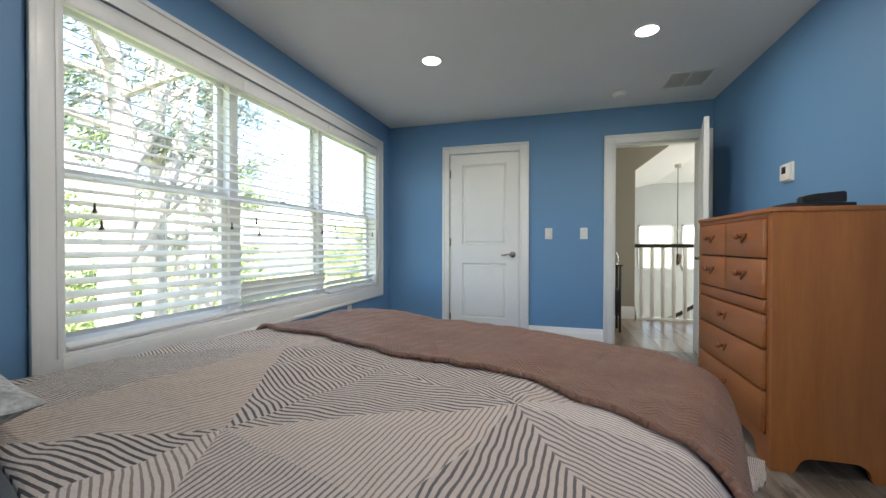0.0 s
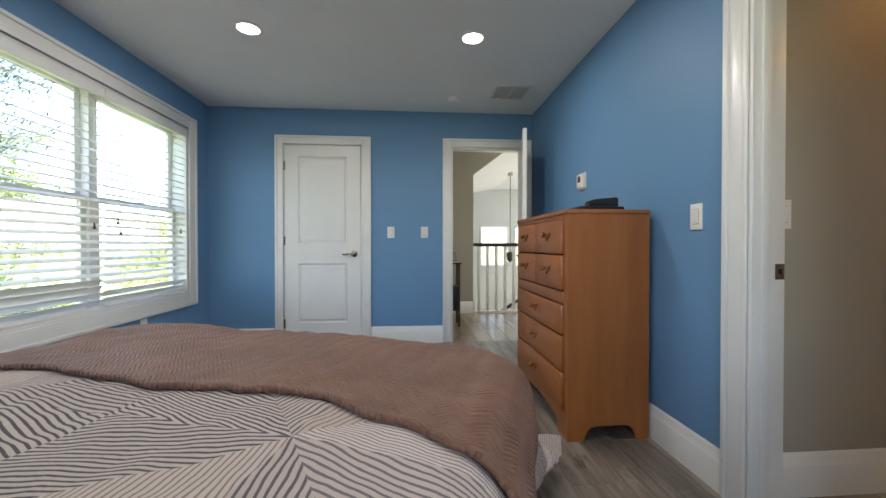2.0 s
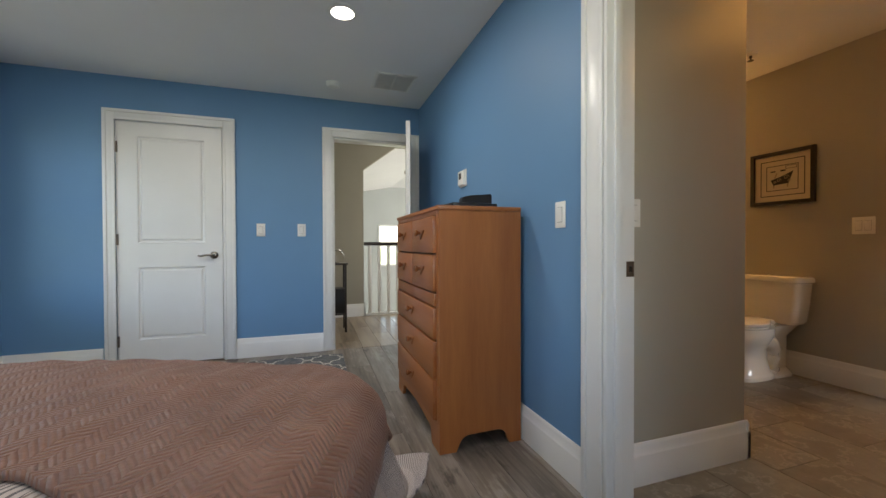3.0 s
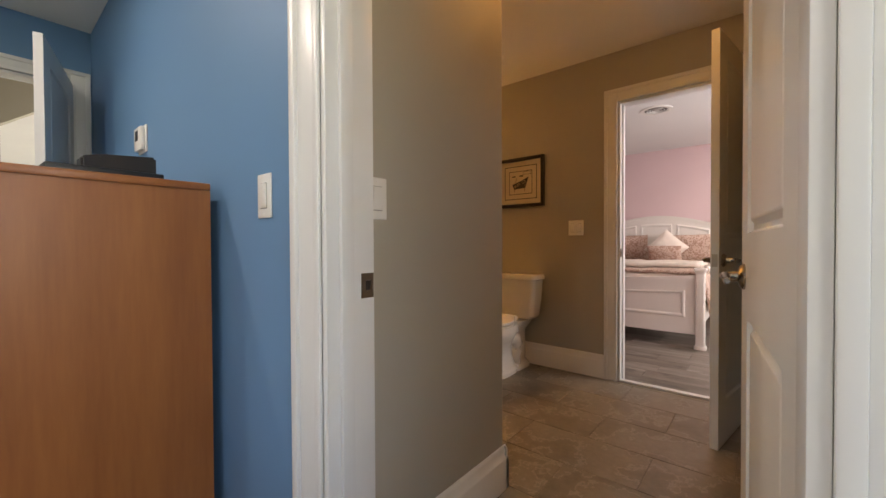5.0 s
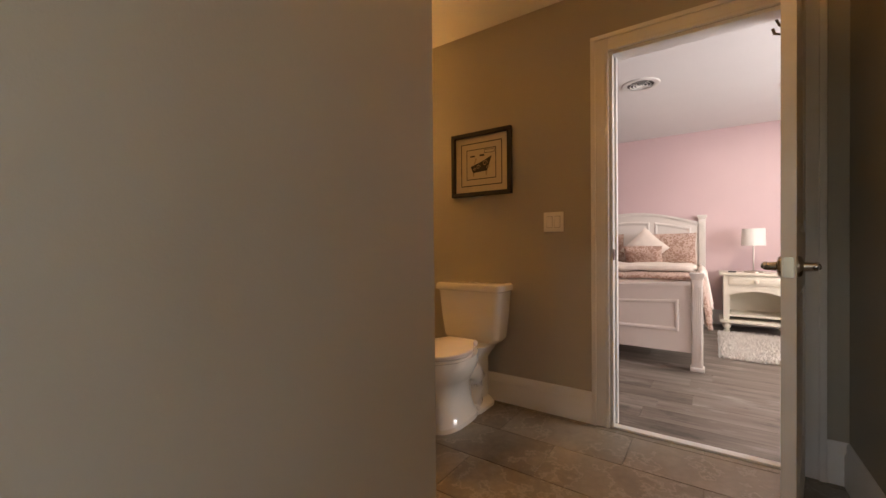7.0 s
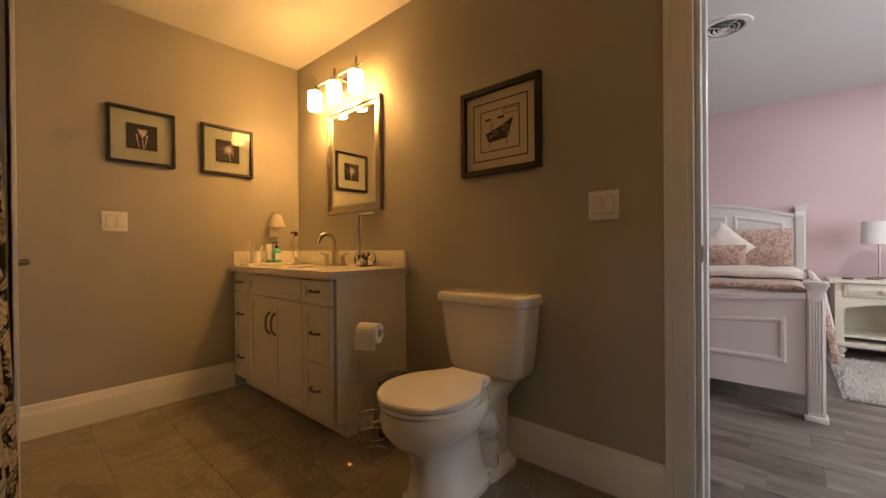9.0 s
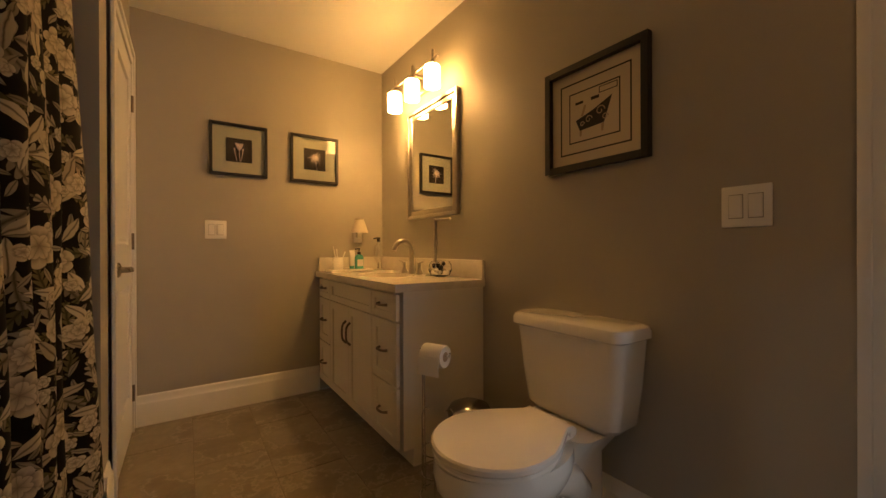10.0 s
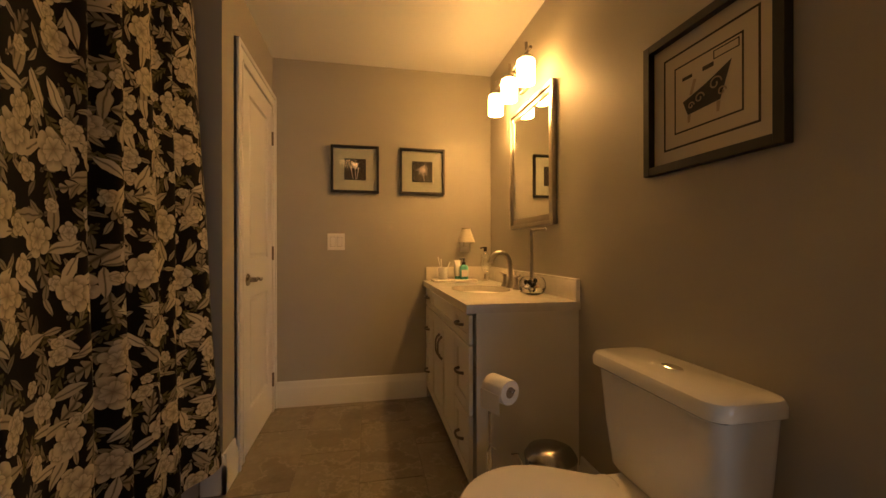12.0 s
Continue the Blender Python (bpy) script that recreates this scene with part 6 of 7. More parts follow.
plate(pose(-1.487, 0, 1.148), 1, "white rocker light switch on the blue wall")
plate(pose(-1.140, 0, 1.149), 1, "white rocker light switch on the blue wall")
plate(pose(0, -2.392, 1.141, 0, 0, -90), 1, "white rocker light switch beside the bathroom doorway")
plate(pose(0.219, -2.575, 1.139), 1, "white rocker light switch on the tub end wall")
plate(pose(BX, -2.279, 1.130, 0, 0, -90), 2, "white double rocker switch beside the pink doorway")
plate(pose(1.349, BN, 1.138), 2, "white double rocker switch under the framed prints")
plate(pose(X0, -0.944, 0.40, 0, 0, 90), 1, "white wall outlet under the window", "outlet", "outlets")
plate(pose(PX, -3.93, 0.42, 0, 0, -90), 1, "white wall outlet on the pink wall", "outlet", "outlets")

th = thing("thermostat", pose(0, -1.232, 1.49, 0, 0, -90), "white square thermostat with a small dark screen", "thermostat")
part("backplate", box(BM(), -0.062, -0.008, -0.060, 0.062, 0, 0.060, 0.003), PLASTIC, th)
part("body", box(BM(), -0.055, -0.026, -0.052, 0.055, -0.008, 0.052, 0.006), PLASTIC, th)
part("screen", box(BM(), -0.028, -0.0275, -0.008, 0.016, -0.025, 0.036, 0.001), BLACKPLASTIC, th, "dark screen")


def downlight(x, y, power, color=(1.0, 0.95, 0.90)):
    d = thing("recessed_light", pose(x, y, H), "lit round recessed ceiling light with a white trim ring", "ceiling light", "recessed lights")
    bm = BM()
    lathe(bm, [(0.065, 0.0), (0.088, -0.0015), (0.090, -0.005), (0.080, -0.009), (0.066, -0.010)], seg=36)
    for f in [f for f in bm.faces if len(f.verts) > 4]:
        bm.faces.remove(f)
    part("trim_ring", bm, WHITE, d)
    bm = BM()
    lathe(bm, [(0.067, -0.008), (0.05, -0.0085), (0.0, -0.009)], seg=36)
    part("lens", bm, DOWNLIGHT, d, "glowing diffuser")
    lamp("downlight", "AREA", look((x, y, H - 0.014), (x, y, 0)), power, color, 0.12)


downlight(-2.305, -1.46, LAMP_BED)
downlight(-0.863, -1.46, LAMP_BED)
# two more out of view, assumed and added to brighten the south half
downlight(-2.305, -2.90, LAMP_BED * 0.75)
downlight(-0.863, -2.90, LAMP_BED * 0.75)
downlight(4.79, -3.62, 2)

sd = thing("smoke_detector", pose(-0.864, -0.391, H), "round white smoke detector on the ceiling", "smoke detector")
bm = BM()
lathe(bm, [(0.062, 0), (0.064, -0.008), (0.058, -0.012), (0.055, -0.026), (0.048, -0.034), (0.0, -0.036)], seg=32)
part("body", bm, PLASTIC, sd)
part("test_button", cyl(BM(), (0.018, 0, -0.034), (0.018, 0, -0.039), 0.009, seg=14), PLASTIC, sd)


def grille():
    v = thing("ceiling_vent", pose(-0.38, -0.565, H), "square white return-air grille in the ceiling", "vent")
    s = 0.17
    # grey sheet; its tone stands in for the shade between the slats
    part("backing", box(BM(), -s + 0.02, -s + 0.02, -0.0035, s - 0.02, s - 0.02, -0.001), VENTGREY, v)
    bm = BM()
    for q in ((-s, -s, -s + 0.026, s), (s - 0.026, -s, s, s), (-s + 0.026, -s, s - 0.026, -s + 0.026), (-s + 0.026, s - 0.026, s - 0.026, s)):
        box(bm, q[0], q[1], -0.008, q[2], q[3], 0, 0.002)
    box(bm, -0.006, -s + 0.026, -0.008, 0.006, s - 0.026, -0.001)
    part("frame", bm, PLASTIC, v)
    me = None
    for i in range(20):
        y = -s + 0.034 + i * (2 * s - 0.068) / 19
        if me is None:
            sl = part("slat", box(BM(), -s + 0.026, -0.0085, -0.0006, s - 0.026, 0.0085, 0.0006), PLASTIC, v)
            me = sl.data
        else:
            sl = new("slat", me)
            sl.parent = v
        sl.matrix_local = pose(0, y, -0.0058, 14, 0, 0)


grille()


def round_vent(x, y):
    v = thing("round_vent", pose(x, y, H), "round white ceiling air diffuser with ring slots", "vent")
    bm = BM()
    lathe(bm, [(0.108, -0.003), (0.155, -0.001), (0.150, -0.009), (0.118, -0.013), (0.110, -0.010)], seg=36)
    for f in [f for f in bm.faces if len(f.verts) > 4]:
        bm.faces.remove(f)
    part("rim", bm, PLASTIC, v)
    # black disc: the shade of the duct behind the rings, put into colour
    part("backing", cyl(BM(), (0, 0, -0.001), (0, 0, -0.003), 0.106, seg=30), BLACKPLASTIC, v)
    for r in (0.030, 0.056, 0.082):
        bm = BM()
        lathe(bm, [(r - 0.005, -0.006), (r + 0.003, -0.014), (r + 0.0045, -0.013), (r - 0.0035, -0.005)], seg=30)
        for f in [f for f in bm.faces if len(f.verts) > 4]:
            bm.faces.remove(f)
        part("ring", bm, PLASTIC, v)
    for k in range(4):
        bm = BM()
        a = radians(45 + 90 * k)
        cyl(bm, (0.012 * math.cos(a), 0.012 * math.sin(a), -0.009), (0.108 * math.cos(a), 0.108 * math.sin(a), -0.009), 0.003, seg=8)
        part("spoke", bm, PLASTIC, v)
    part("hub", cyl(BM(), (0, 0, -0.006), (0, 0, -0.014), 0.016, seg=20), PLASTIC, v)


round_vent(4.06, -2.53)
sp = thing("ceiling_sprinkler", pose(2.01, -1.87, H), "small bronze sprinkler head under a white ceiling cup", "sprinkler")
bm = BM()
lathe(bm, [(0.042, 0), (0.043, -0.006), (0.03, -0.014), (0.012, -0.016)], seg=24)
part("cup", bm, PLASTIC, sp)
bm = BM()
lathe(bm, [(0.010, -0.014), (0.010, -0.03), (0.006, -0.034), (0.006, -0.048), (0.02, -0.050), (0.02, -0.053), (0.0, -0.054)], seg=16)
part("head", bm, DARKMETAL, sp)


# ---------- framed pictures ----------
def framed(m, w, h, frame_w, depth, label, board, group=""):
    """A frame in the local x-z plane that faces -y."""
    f = thing("framed_picture", m, label, "picture", group)
    bm = BM()
    for q in ((-w / 2, -h / 2, -w / 2 + frame_w, h / 2), (w / 2 - frame_w, -h / 2, w / 2, h / 2), (-w / 2 + frame_w, -h / 2, w / 2 - frame_w, -h / 2 + frame_w), (-w / 2 + frame_w, h / 2 - frame_w, w / 2 - frame_w, h / 2)):
        box(bm, q[0], -depth, q[1], q[2], 0, q[3], 0.0015, 1)
    part("frame", bm, BLACKWOOD, f)
    part("mat_board", box(BM(), -w / 2 + frame_w - 0.001, -0.006, -h / 2 + frame_w - 0.001, w / 2 - frame_w + 0.001, -0.001, h / 2 - frame_w + 0.001), board, f, smooth=False)
    return f


def line_frame(f, w, h, t, y, material, nm):
    bm = BM()
    for q in ((-w / 2, -h / 2, -w / 2 + t, h / 2), (w / 2 - t, -h / 2, w / 2, h / 2), (-w / 2 + t, -h / 2, w / 2 - t, -h / 2 + t), (-w / 2 + t, h / 2 - t, w / 2 - t, h / 2)):
        box(bm, q[0], y - 0.0006, q[1], q[2], y, q[3])
    part(nm, bm, material, f, smooth=False)


def bath_print():
    f = framed(pose(BX, -1.80, 1.531, 0, 0, -90), 0.44, 0.42, 0.026, 0.028, "black framed sepia print of a patterned clawfoot bathtub", CREAM_BOARD)
    line_frame(f, 0.305, 0.285, 0.006, -0.0062, INK, "outer_line")
    line_frame(f, 0.22, 0.20, 0.005, -0.0062, INK, "inner_line")
    part("print_paper", box(BM(), -0.105, -0.0066, -0.096, 0.105, -0.0061, 0.096), CREAM_BOARD, f)
    # the tub: a slanting body, scrolls, feet
    bm = BM()
    body = [(-0.078, -0.012), (-0.060, -0.055), (0.045, -0.048), (0.078, 0.045), (0.0, 0.012)]
    prism(bm, body, lambda u, v, k: (u, -0.0068 - 0.0006 * k, v))
    tub = part("printed_tub", bm, INK, f, smooth=False)
    bm = BM()
    for cx, cz, r in ((-0.02, -0.02, 0.016), (0.03, 0.0, 0.02), (0.05, -0.028, 0.013), (-0.048, -0.032, 0.011)):
        tube(bm, [(cx + r * (1 - q / 9) * math.cos(q), -0.0076, cz + r * (1 - q / 9) * math.sin(q)) for q in np.linspace(0, 6.8, 22)], 0.0022, 5)
    part("printed_scrolls", bm, SEPIA, tub)
    for u in (-0.055, 0.04):
        foot = prism(BM(), [(u - 0.006, -0.05), (u + 0.006, -0.05), (u + 0.002, -0.078), (u - 0.006, -0.078)], lambda a, v, k: (a, -0.0068 - 0.0004 * k, v))
        part("printed_foot", foot, SEPIA, f)
    spout = prism(BM(), [(-0.055, 0.0), (-0.045, 0.0), (-0.03, 0.038), (-0.04, 0.042)], lambda a, v, k: (a, -0.0068 - 0.0004 * k, v))
    part("printed_spout", spout, SEPIA, f)
    part("printed_word", box(BM(), -0.080, -0.0072, 0.050, -0.045, -0.0066, 0.060), INK, f)
    part("printed_word", box(BM(), -0.010, -0.0072, 0.050, 0.025, -0.0066, 0.062), INK, f)
    line_frame(Dummy(f, 0.062, 0.078), 0.075, 0.024, 0.003, -0.0068, INK, "printed_label")


def Dummy(f, dx, dz):
    e = new("print_detail")
    e.empty_display_size = 0.02
    e.parent = f
    e.matrix_local = pose(dx, 0, dz)
    return e


bath_print()


def flower_print(x, kind):
    f = framed(pose(x, BN, 1.653), 0.333, 0.334, 0.017, 0.026, "square black framed print of a pale %s on black" % kind, MAT_BOARD, "pair of flower prints")
    part("print_paper", box(BM(), -0.075, -0.012, -0.075, 0.075, -0.006, 0.075, 0.001, 1), INK, f)
    rs = random.Random(len(kind))
    bm = BM()
    y = -0.0126
    if kind == "lily":
        for a in (-0.5, -0.2, 0.15, 0.5):
            tube(bm, [(0.0, y, 0.0), (0.018 * math.sin(a), y, 0.022), (0.045 * math.sin(a), y, 0.045)], [0.004, 0.009, 0.004], 6)
        tube(bm, [(0.0, y, 0.0), (0.002, y, -0.04), (0.006, y, -0.072)], 0.0022, 5)
        for dx in (-0.028, 0.022):
            tube(bm, [(dx, y, 0.012), (dx * 0.9, y, -0.012), (dx * 0.5, y, -0.07)], [0.005, 0.003, 0.0012], 5)
    else:
        for i in range(16):
            a = 2 * math.pi * i / 16
            r = rs.uniform(0.03, 0.058)
            tube(bm, [(0, y, 0.008), (0.5 * r * math.cos(a), y, 0.008 + 0.5 * r * math.sin(a) + 0.004), (r * math.cos(a), y, 0.008 + r * math.sin(a))], [0.005, 0.003, 0.001], 5)
        tube(bm, [(0, y, 0), (0.01, y, -0.04), (0.014, y, -0.072)], 0.002, 5)
    part("printed_flower", bm, PETAL, f)
    g = part("cover_glass", box(BM(), -0.15, -0.020, -0.15, 0.15, -0.0185, 0.15), PICTUREGLASS, f)
    g.visible_shadow = False


flower_print(1.481, "lily")
flower_print(1.962, "chrysanthemum")
framed(pose(1.16, BS, 1.70, 0, 0, 180), 0.42, 0.44, 0.03, 0.028, "black framed picture over the towel bar", CREAM_BOARD)

tb = thing("towel_bar", pose(0, 0, 0), "bronze towel bar on the dim bathroom wall", "towel bar")
part("bar", cyl(BM(), (0.98, BS + 0.07, 1.215), (1.62, BS + 0.07, 1.215), 0.009, seg=14), NICKEL, tb)
for x in (1.06, 1.54):
    bm = BM()
    lathe(bm, [(0.026, 0), (0.026, 0.006), (0.015, 0.03), (0.010, 0.072), (0, 0.073)], Matrix.Translation((x, BS, 1.215)) @ Euler((radians(-90), 0, 0)).to_matrix().to_4x4(), 18)
    part("post", bm, NICKEL, tb)

rh = thing("robe_hook", pose(BX - 0.030, -3.345, 0, 0, 0, math.degrees(math.atan2(0.122, -0.69))), "dark double robe hook on the back of the open door", "hook")
bm = BM()
tube(bm, [(0.30, -0.019, 1.86), (0.30, -0.024, 1.80), (0.30, -0.04, 1.775), (0.30, -0.06, 1.785), (0.30, -0.065, 1.805)], 0.005, 8)
tube(bm, [(0.30, -0.024, 1.80), (0.30, -0.045, 1.81), (0.30, -0.055, 1.835)], 0.0045, 8)
part("hook", bm, DARKMETAL, rh)
part("hook_plate", box(BM(), 0.29, -0.022, 1.78, 0.31, -0.0176, 1.87, 0.002), DARKMETAL, rh)


# ---------- on and round the vanity ----------
def faucet():
    f = thing("faucet", pose(0, 0, 0), "brushed nickel arched faucet with two lever handles", "faucet")
    bx, by = 2.405, -0.52
    bm = BM()
    lathe(bm, [(0.027, 0), (0.026, 0.01), (0.020, 0.02), (0.016, 0.06), (0.014, 0.09)], Matrix.Translation((bx, by, VZ)), 20)
    part("base", bm, NICKEL, f)
    bm = BM()
    pts = [(bx, by, VZ + 0.08), (bx - 0.005, by, VZ + 0.13)] + [(bx - 0.065 + 0.06 * math.cos(a), by, VZ + 0.145 + 0.065 * math.sin(a)) for a in np.linspace(0.2, 2.75, 9)] + [(bx - 0.128, by, VZ + 0.150)]
    tube(bm, pts, [0.017, 0.0165] + [0.0155] * 9 + [0.0165], 12)
    part("spout", bm, NICKEL, f)
    for dy, s in ((-0.10, -1), (0.10, 1)):
        bm = BM()
        lathe(bm, [(0.024, 0), (0.023, 0.008), (0.013, 0.03), (0.011, 0.06), (0.016, 0.075), (0, 0.078)], Matrix.Translation((bx, by + dy, VZ)), 18)
        tube(bm, [(bx, by + dy, VZ + 0.070), (bx - 0.004, by + dy + s * 0.03, VZ + 0.078), (bx - 0.006, by + dy + s * 0.062, VZ + 0.084)], [0.009, 0.007, 0.006], 8)
        part("lever_handle", bm, NICKEL, f)
    part("lift_rod", cyl(BM(), (bx + 0.03, by, VZ), (bx + 0.03, by, VZ + 0.10), 0.003, seg=8), NICKEL, f)


faucet()
ts = thing("hand_towel_stand", pose(2.435, -0.755, VZ), "bare nickel hand towel stand with one arm", "towel stand")
bm = BM()
lathe(bm, [(0.062, 0), (0.062, 0.006), (0.050, 0.010), (0.048, 0.014), (0.014, 0.018), (0.0105, 0.03), (0.0105, 0.335), (0, 0.337)], seg=26)
part("base_and_post", bm, NICKEL, ts)
bm = BM()
tube(bm, [(0, 0, 0.332), (0.008, -0.06, 0.334), (0.02, -0.125, 0.333)], 0.007, 8)
lathe(bm, [(0.0, 0.322), (0.010, 0.328), (0.010, 0.338), (0.0, 0.344)], seg=12)
lathe(bm, [(0.0, 0.325), (0.008, 0.330), (0.008, 0.337), (0.0, 0.342)], Matrix.Translation((0.02, -0.125, 0)), 12)
part("arm", bm, NICKEL, ts)
bw = thing("glass_bowl", pose(2.375, -0.90, VZ) @ Matrix.Scale(1.22, 4), "small clear glass bowl of dark and pale stones", "bowl")
bm = BM()
lathe(bm, [(0.025, 0.002), (0.045, 0.012), (0.056, 0.035), (0.052, 0.06), (0.043, 0.074), (0.040, 0.073), (0.049, 0.058), (0.053, 0.035), (0.042, 0.014), (0.02, 0.005)], seg=28)
part("glass", bm, CLEAR, bw)
rs = random.Random(8)
for i in range(16):
    bm = BM()
    bmesh.ops.create_icosphere(bm, subdivisions=1, radius=rs.uniform(0.009, 0.014))
    for v in bm.verts:
        v.co *= rs.uniform(0.85, 1.15)
    a, r = rs.uniform(0, 6.28), rs.uniform(0, 0.032)
    s = part("stone", bm, (INK, INK, SEPIA, PAPER)[i % 4], bw)
    s.location = (r * math.cos(a), r * math.sin(a), 0.02 + 0.045 * rs.random())

tr = solid("vanity_tray", box(BM(), 2.02, -0.085, VZ, 2.33, 0.075, VZ + 0.016, 0.004), QUARTZ, "cream stone tray behind the basin", "tray")
TZ = VZ + 0.016
cp = thing("toothbrush_cup", pose(2.095, -0.005, TZ), "white cup holding toothbrushes on the tray", "cup")
bm = BM()
lathe(bm, [(0.034, 0), (0.036, 0.004), (0.037, 0.085), (0.034, 0.086), (0.033, 0.01), (0.0, 0.008)], seg=26)
part("cup", bm, CHINA, cp)
for dx, dy, h in ((-0.035, 0.01, 0.16), (-0.02, -0.02, 0.145), (0.05, 0.0, 0.125)):
    bm = BM()
    tube(bm, [(0, 0, 0.012), (dx * 0.6, dy * 0.6, h * 0.6), (dx, dy, h)], [0.004, 0.0035, 0.005], 7)
    part("toothbrush", bm, PLASTIC, cp)
tbz = thing("lotion_tube", pose(2.205, 0.02, TZ, 0, 0, 25), "white tube of cream standing on its cap", "tube")
bm = BM()
loft(bm, [[(x, y, z) for x, y in rrect(w, d, min(w, d) / 2.05, 4)] for w, d, z in ((0.036, 0.036, 0.02), (0.046, 0.040, 0.03), (0.052, 0.026, 0.09), (0.056, 0.004, 0.135))])
part("tube_body", bm, PAPER, tbz)
part("cap", cyl(BM(), (0, 0, 0), (0, 0, 0.021), 0.017, seg=16), TEAL, tbz, "green cap")
sb = thing("soap_bottle", pose(2.245, -0.02, TZ), "teal liquid soap bottle with a black pump", "bottle")
bm = BM()
loft(bm, [[(x, y, z) for x, y in rrect(w, d, 0.016, 4)] for w, d, z in ((0.058, 0.044, 0.0), (0.060, 0.046, 0.006), (0.060, 0.046, 0.085), (0.048, 0.038, 0.098), (0.022, 0.022, 0.106))])
part("bottle_body", bm, TEAL, sb)
part("paper_label", box(BM(), -0.022, -0.0245, 0.02, 0.022, -0.0232, 0.068), PAPER, sb, "white paper label")
bm = BM()
cyl(bm, (0, 0, 0.105), (0, 0, 0.122), 0.013, seg=14)
cyl(bm, (0, 0, 0.122), (0, 0, 0.145), 0.004, seg=8)
tube(bm, [(0.006, 0, 0.146), (-0.01, 0, 0.148), (-0.03, -0.004, 0.143)], 0.006, 8)
part("pump", bm, BLACKPLASTIC, sb)
sd2 = thing("glass_dispenser", pose(2.42, 0.025, VZ), "tall clear glass soap dispenser with a nickel foot and pump", "dispenser")
bm = BM()
lathe(bm, [(0.034, 0), (0.034, 0.004), (0.012, 0.012), (0.008, 0.03), (0.010, 0.05)], seg=22)
part("foot", bm, NICKEL, sd2)
bm = BM()
lathe(bm, [(0.008, 0.05), (0.03, 0.08), (0.040, 0.13), (0.036, 0.18), (0.018, 0.205), (0.014, 0.215)], seg=24)
part("glass_body", bm, THINGLASS, sd2)
bm = BM()
cyl(bm, (0, 0, 0.214), (0, 0, 0.24), 0.013, seg=14)
tube(bm, [(0.012, 0, 0.243), (-0.015, 0, 0.245), (-0.04, 0, 0.238)], 0.006, 8)
part("pump", bm, DARKMETAL, sd2)
nl = thing("night_light", pose(2.285, BN, 1.12), "small plug-in night light with a pleated shade", "night light")
part("outlet_plate", box(BM(), -0.036, -0.006, -0.058, 0.036, 0, 0.058, 0.003), PLASTIC, nl)
part("plug_body", box(BM(), -0.018, -0.035, -0.02, 0.018, -0.006, 0.04, 0.005), PLASTIC, nl)
bm = BM()
n = 40
loft(bm, [[(r * (1 + 0.03 * (i % 2)) * math.cos(2 * math.pi * i / n), -0.045 + 0.72 * r * (1 + 0.03 * (i % 2)) * math.sin(2 * math.pi * i / n), z) for i in range(n)] for r, z in ((0.064, 0.015), (0.061, 0.026), (0.031, 0.112), (0.036, 0.120))], False)
part("pleated_shade", bm, CREAM_BOARD, nl, "cream pleated shade")


def paper_stand():
    t = thing("toilet_paper_stand", pose(2.05, -1.375, 0), "chrome wire stand with a hanging roll and a spare basket", "paper stand")
    for z, r in ((0.006, 0.075), (0.10, 0.068), (0.19, 0.068)):
        part("basket_ring", tube(BM(), [(r * math.cos(a), r * math.sin(a), z) for a in np.linspace(0, 2 * math.pi, 25)], 0.003, 7), CHROME, t)
    for k in range(4):
        a = radians(45 + 90 * k)
        bm = BM()
        c, s = math.cos(a), math.sin(a)
        tube(bm, [(0.068 * c, 0.068 * s, 0.006), (0.068 * c, 0.068 * s, 0.33 if k % 2 else 0.20), (0.055 * c, 0.055 * s, 0.36 if k % 2 else 0.205), (0.03 * c, 0.03 * s, 0.35 if k % 2 else 0.206)], 0.003, 7)
        part("wire", bm, CHROME, t)
    bm = BM()
    for dy in (0.052, 0.066):
        tube(bm, [(-0.03, dy, 0.006), (-0.036, dy, 0.59)], 0.003, 7)
    tube(bm, [(-0.04, 0.075, 0.595), (-0.036, 0.06, 0.588), (-0.01, 0.0, 0.585), (0.012, -0.058, 0.583), (0.014, -0.066, 0.596)], 0.0035, 8)
    part("arm_wire", bm, CHROME, t)
    return t


paper_stand()
rl = thing("toilet_roll", pose(2.038, -1.372, 0.575, 0, 0, 0), "white toilet paper roll hanging on the wire arm", "toilet paper")
rl.matrix_world = pose(2.038, -1.372, 0.578) @ Matrix.Rotation(radians(24), 4, "Z")
bm = BM()
lathe(bm, [(0.020, -0.05), (0.043, -0.05), (0.045, -0.046), (0.045, 0.046), (0.043, 0.05), (0.020, 0.05)], Euler((radians(90), 0, 0)).to_matrix().to_4x4(), 32)
for f in [f for f in bm.faces if len(f.verts) > 4]:
    bm.faces.remove(f)
part("roll", bm, PAPER, rl)
bm = BM()
lathe(bm, [(0.0195, -0.0495), (0.0195, 0.0495)], Euler((radians(90), 0, 0)).to_matrix().to_4x4(), 24)
part("core", bm, SEPIA, rl, "brown card core")
bm = BM()
prism(bm, [(-0.0525, 0.0), (-0.0535, -0.03), (-0.0515, -0.07), (-0.0505, -0.07), (-0.0525, -0.03), (-0.0515, 0.0)], lambda u, v, k: (u, -0.05 + 0.1 * k, v))
part("loose_sheet", bm, PAPER, rl)
wb = thing("waste_bin", pose(2.27, -1.30, 0) @ Matrix.Diagonal((0.92, 0.92, 0.96, 1)), "small round steel waste bin with a domed lid beside the vanity", "bin")
bm = BM()
lathe(bm, [(0.105, 0), (0.107, 0.004), (0.107, 0.27), (0.0, 0.271)], seg=32)
part("body", bm, STEEL, wb)
bm = BM()
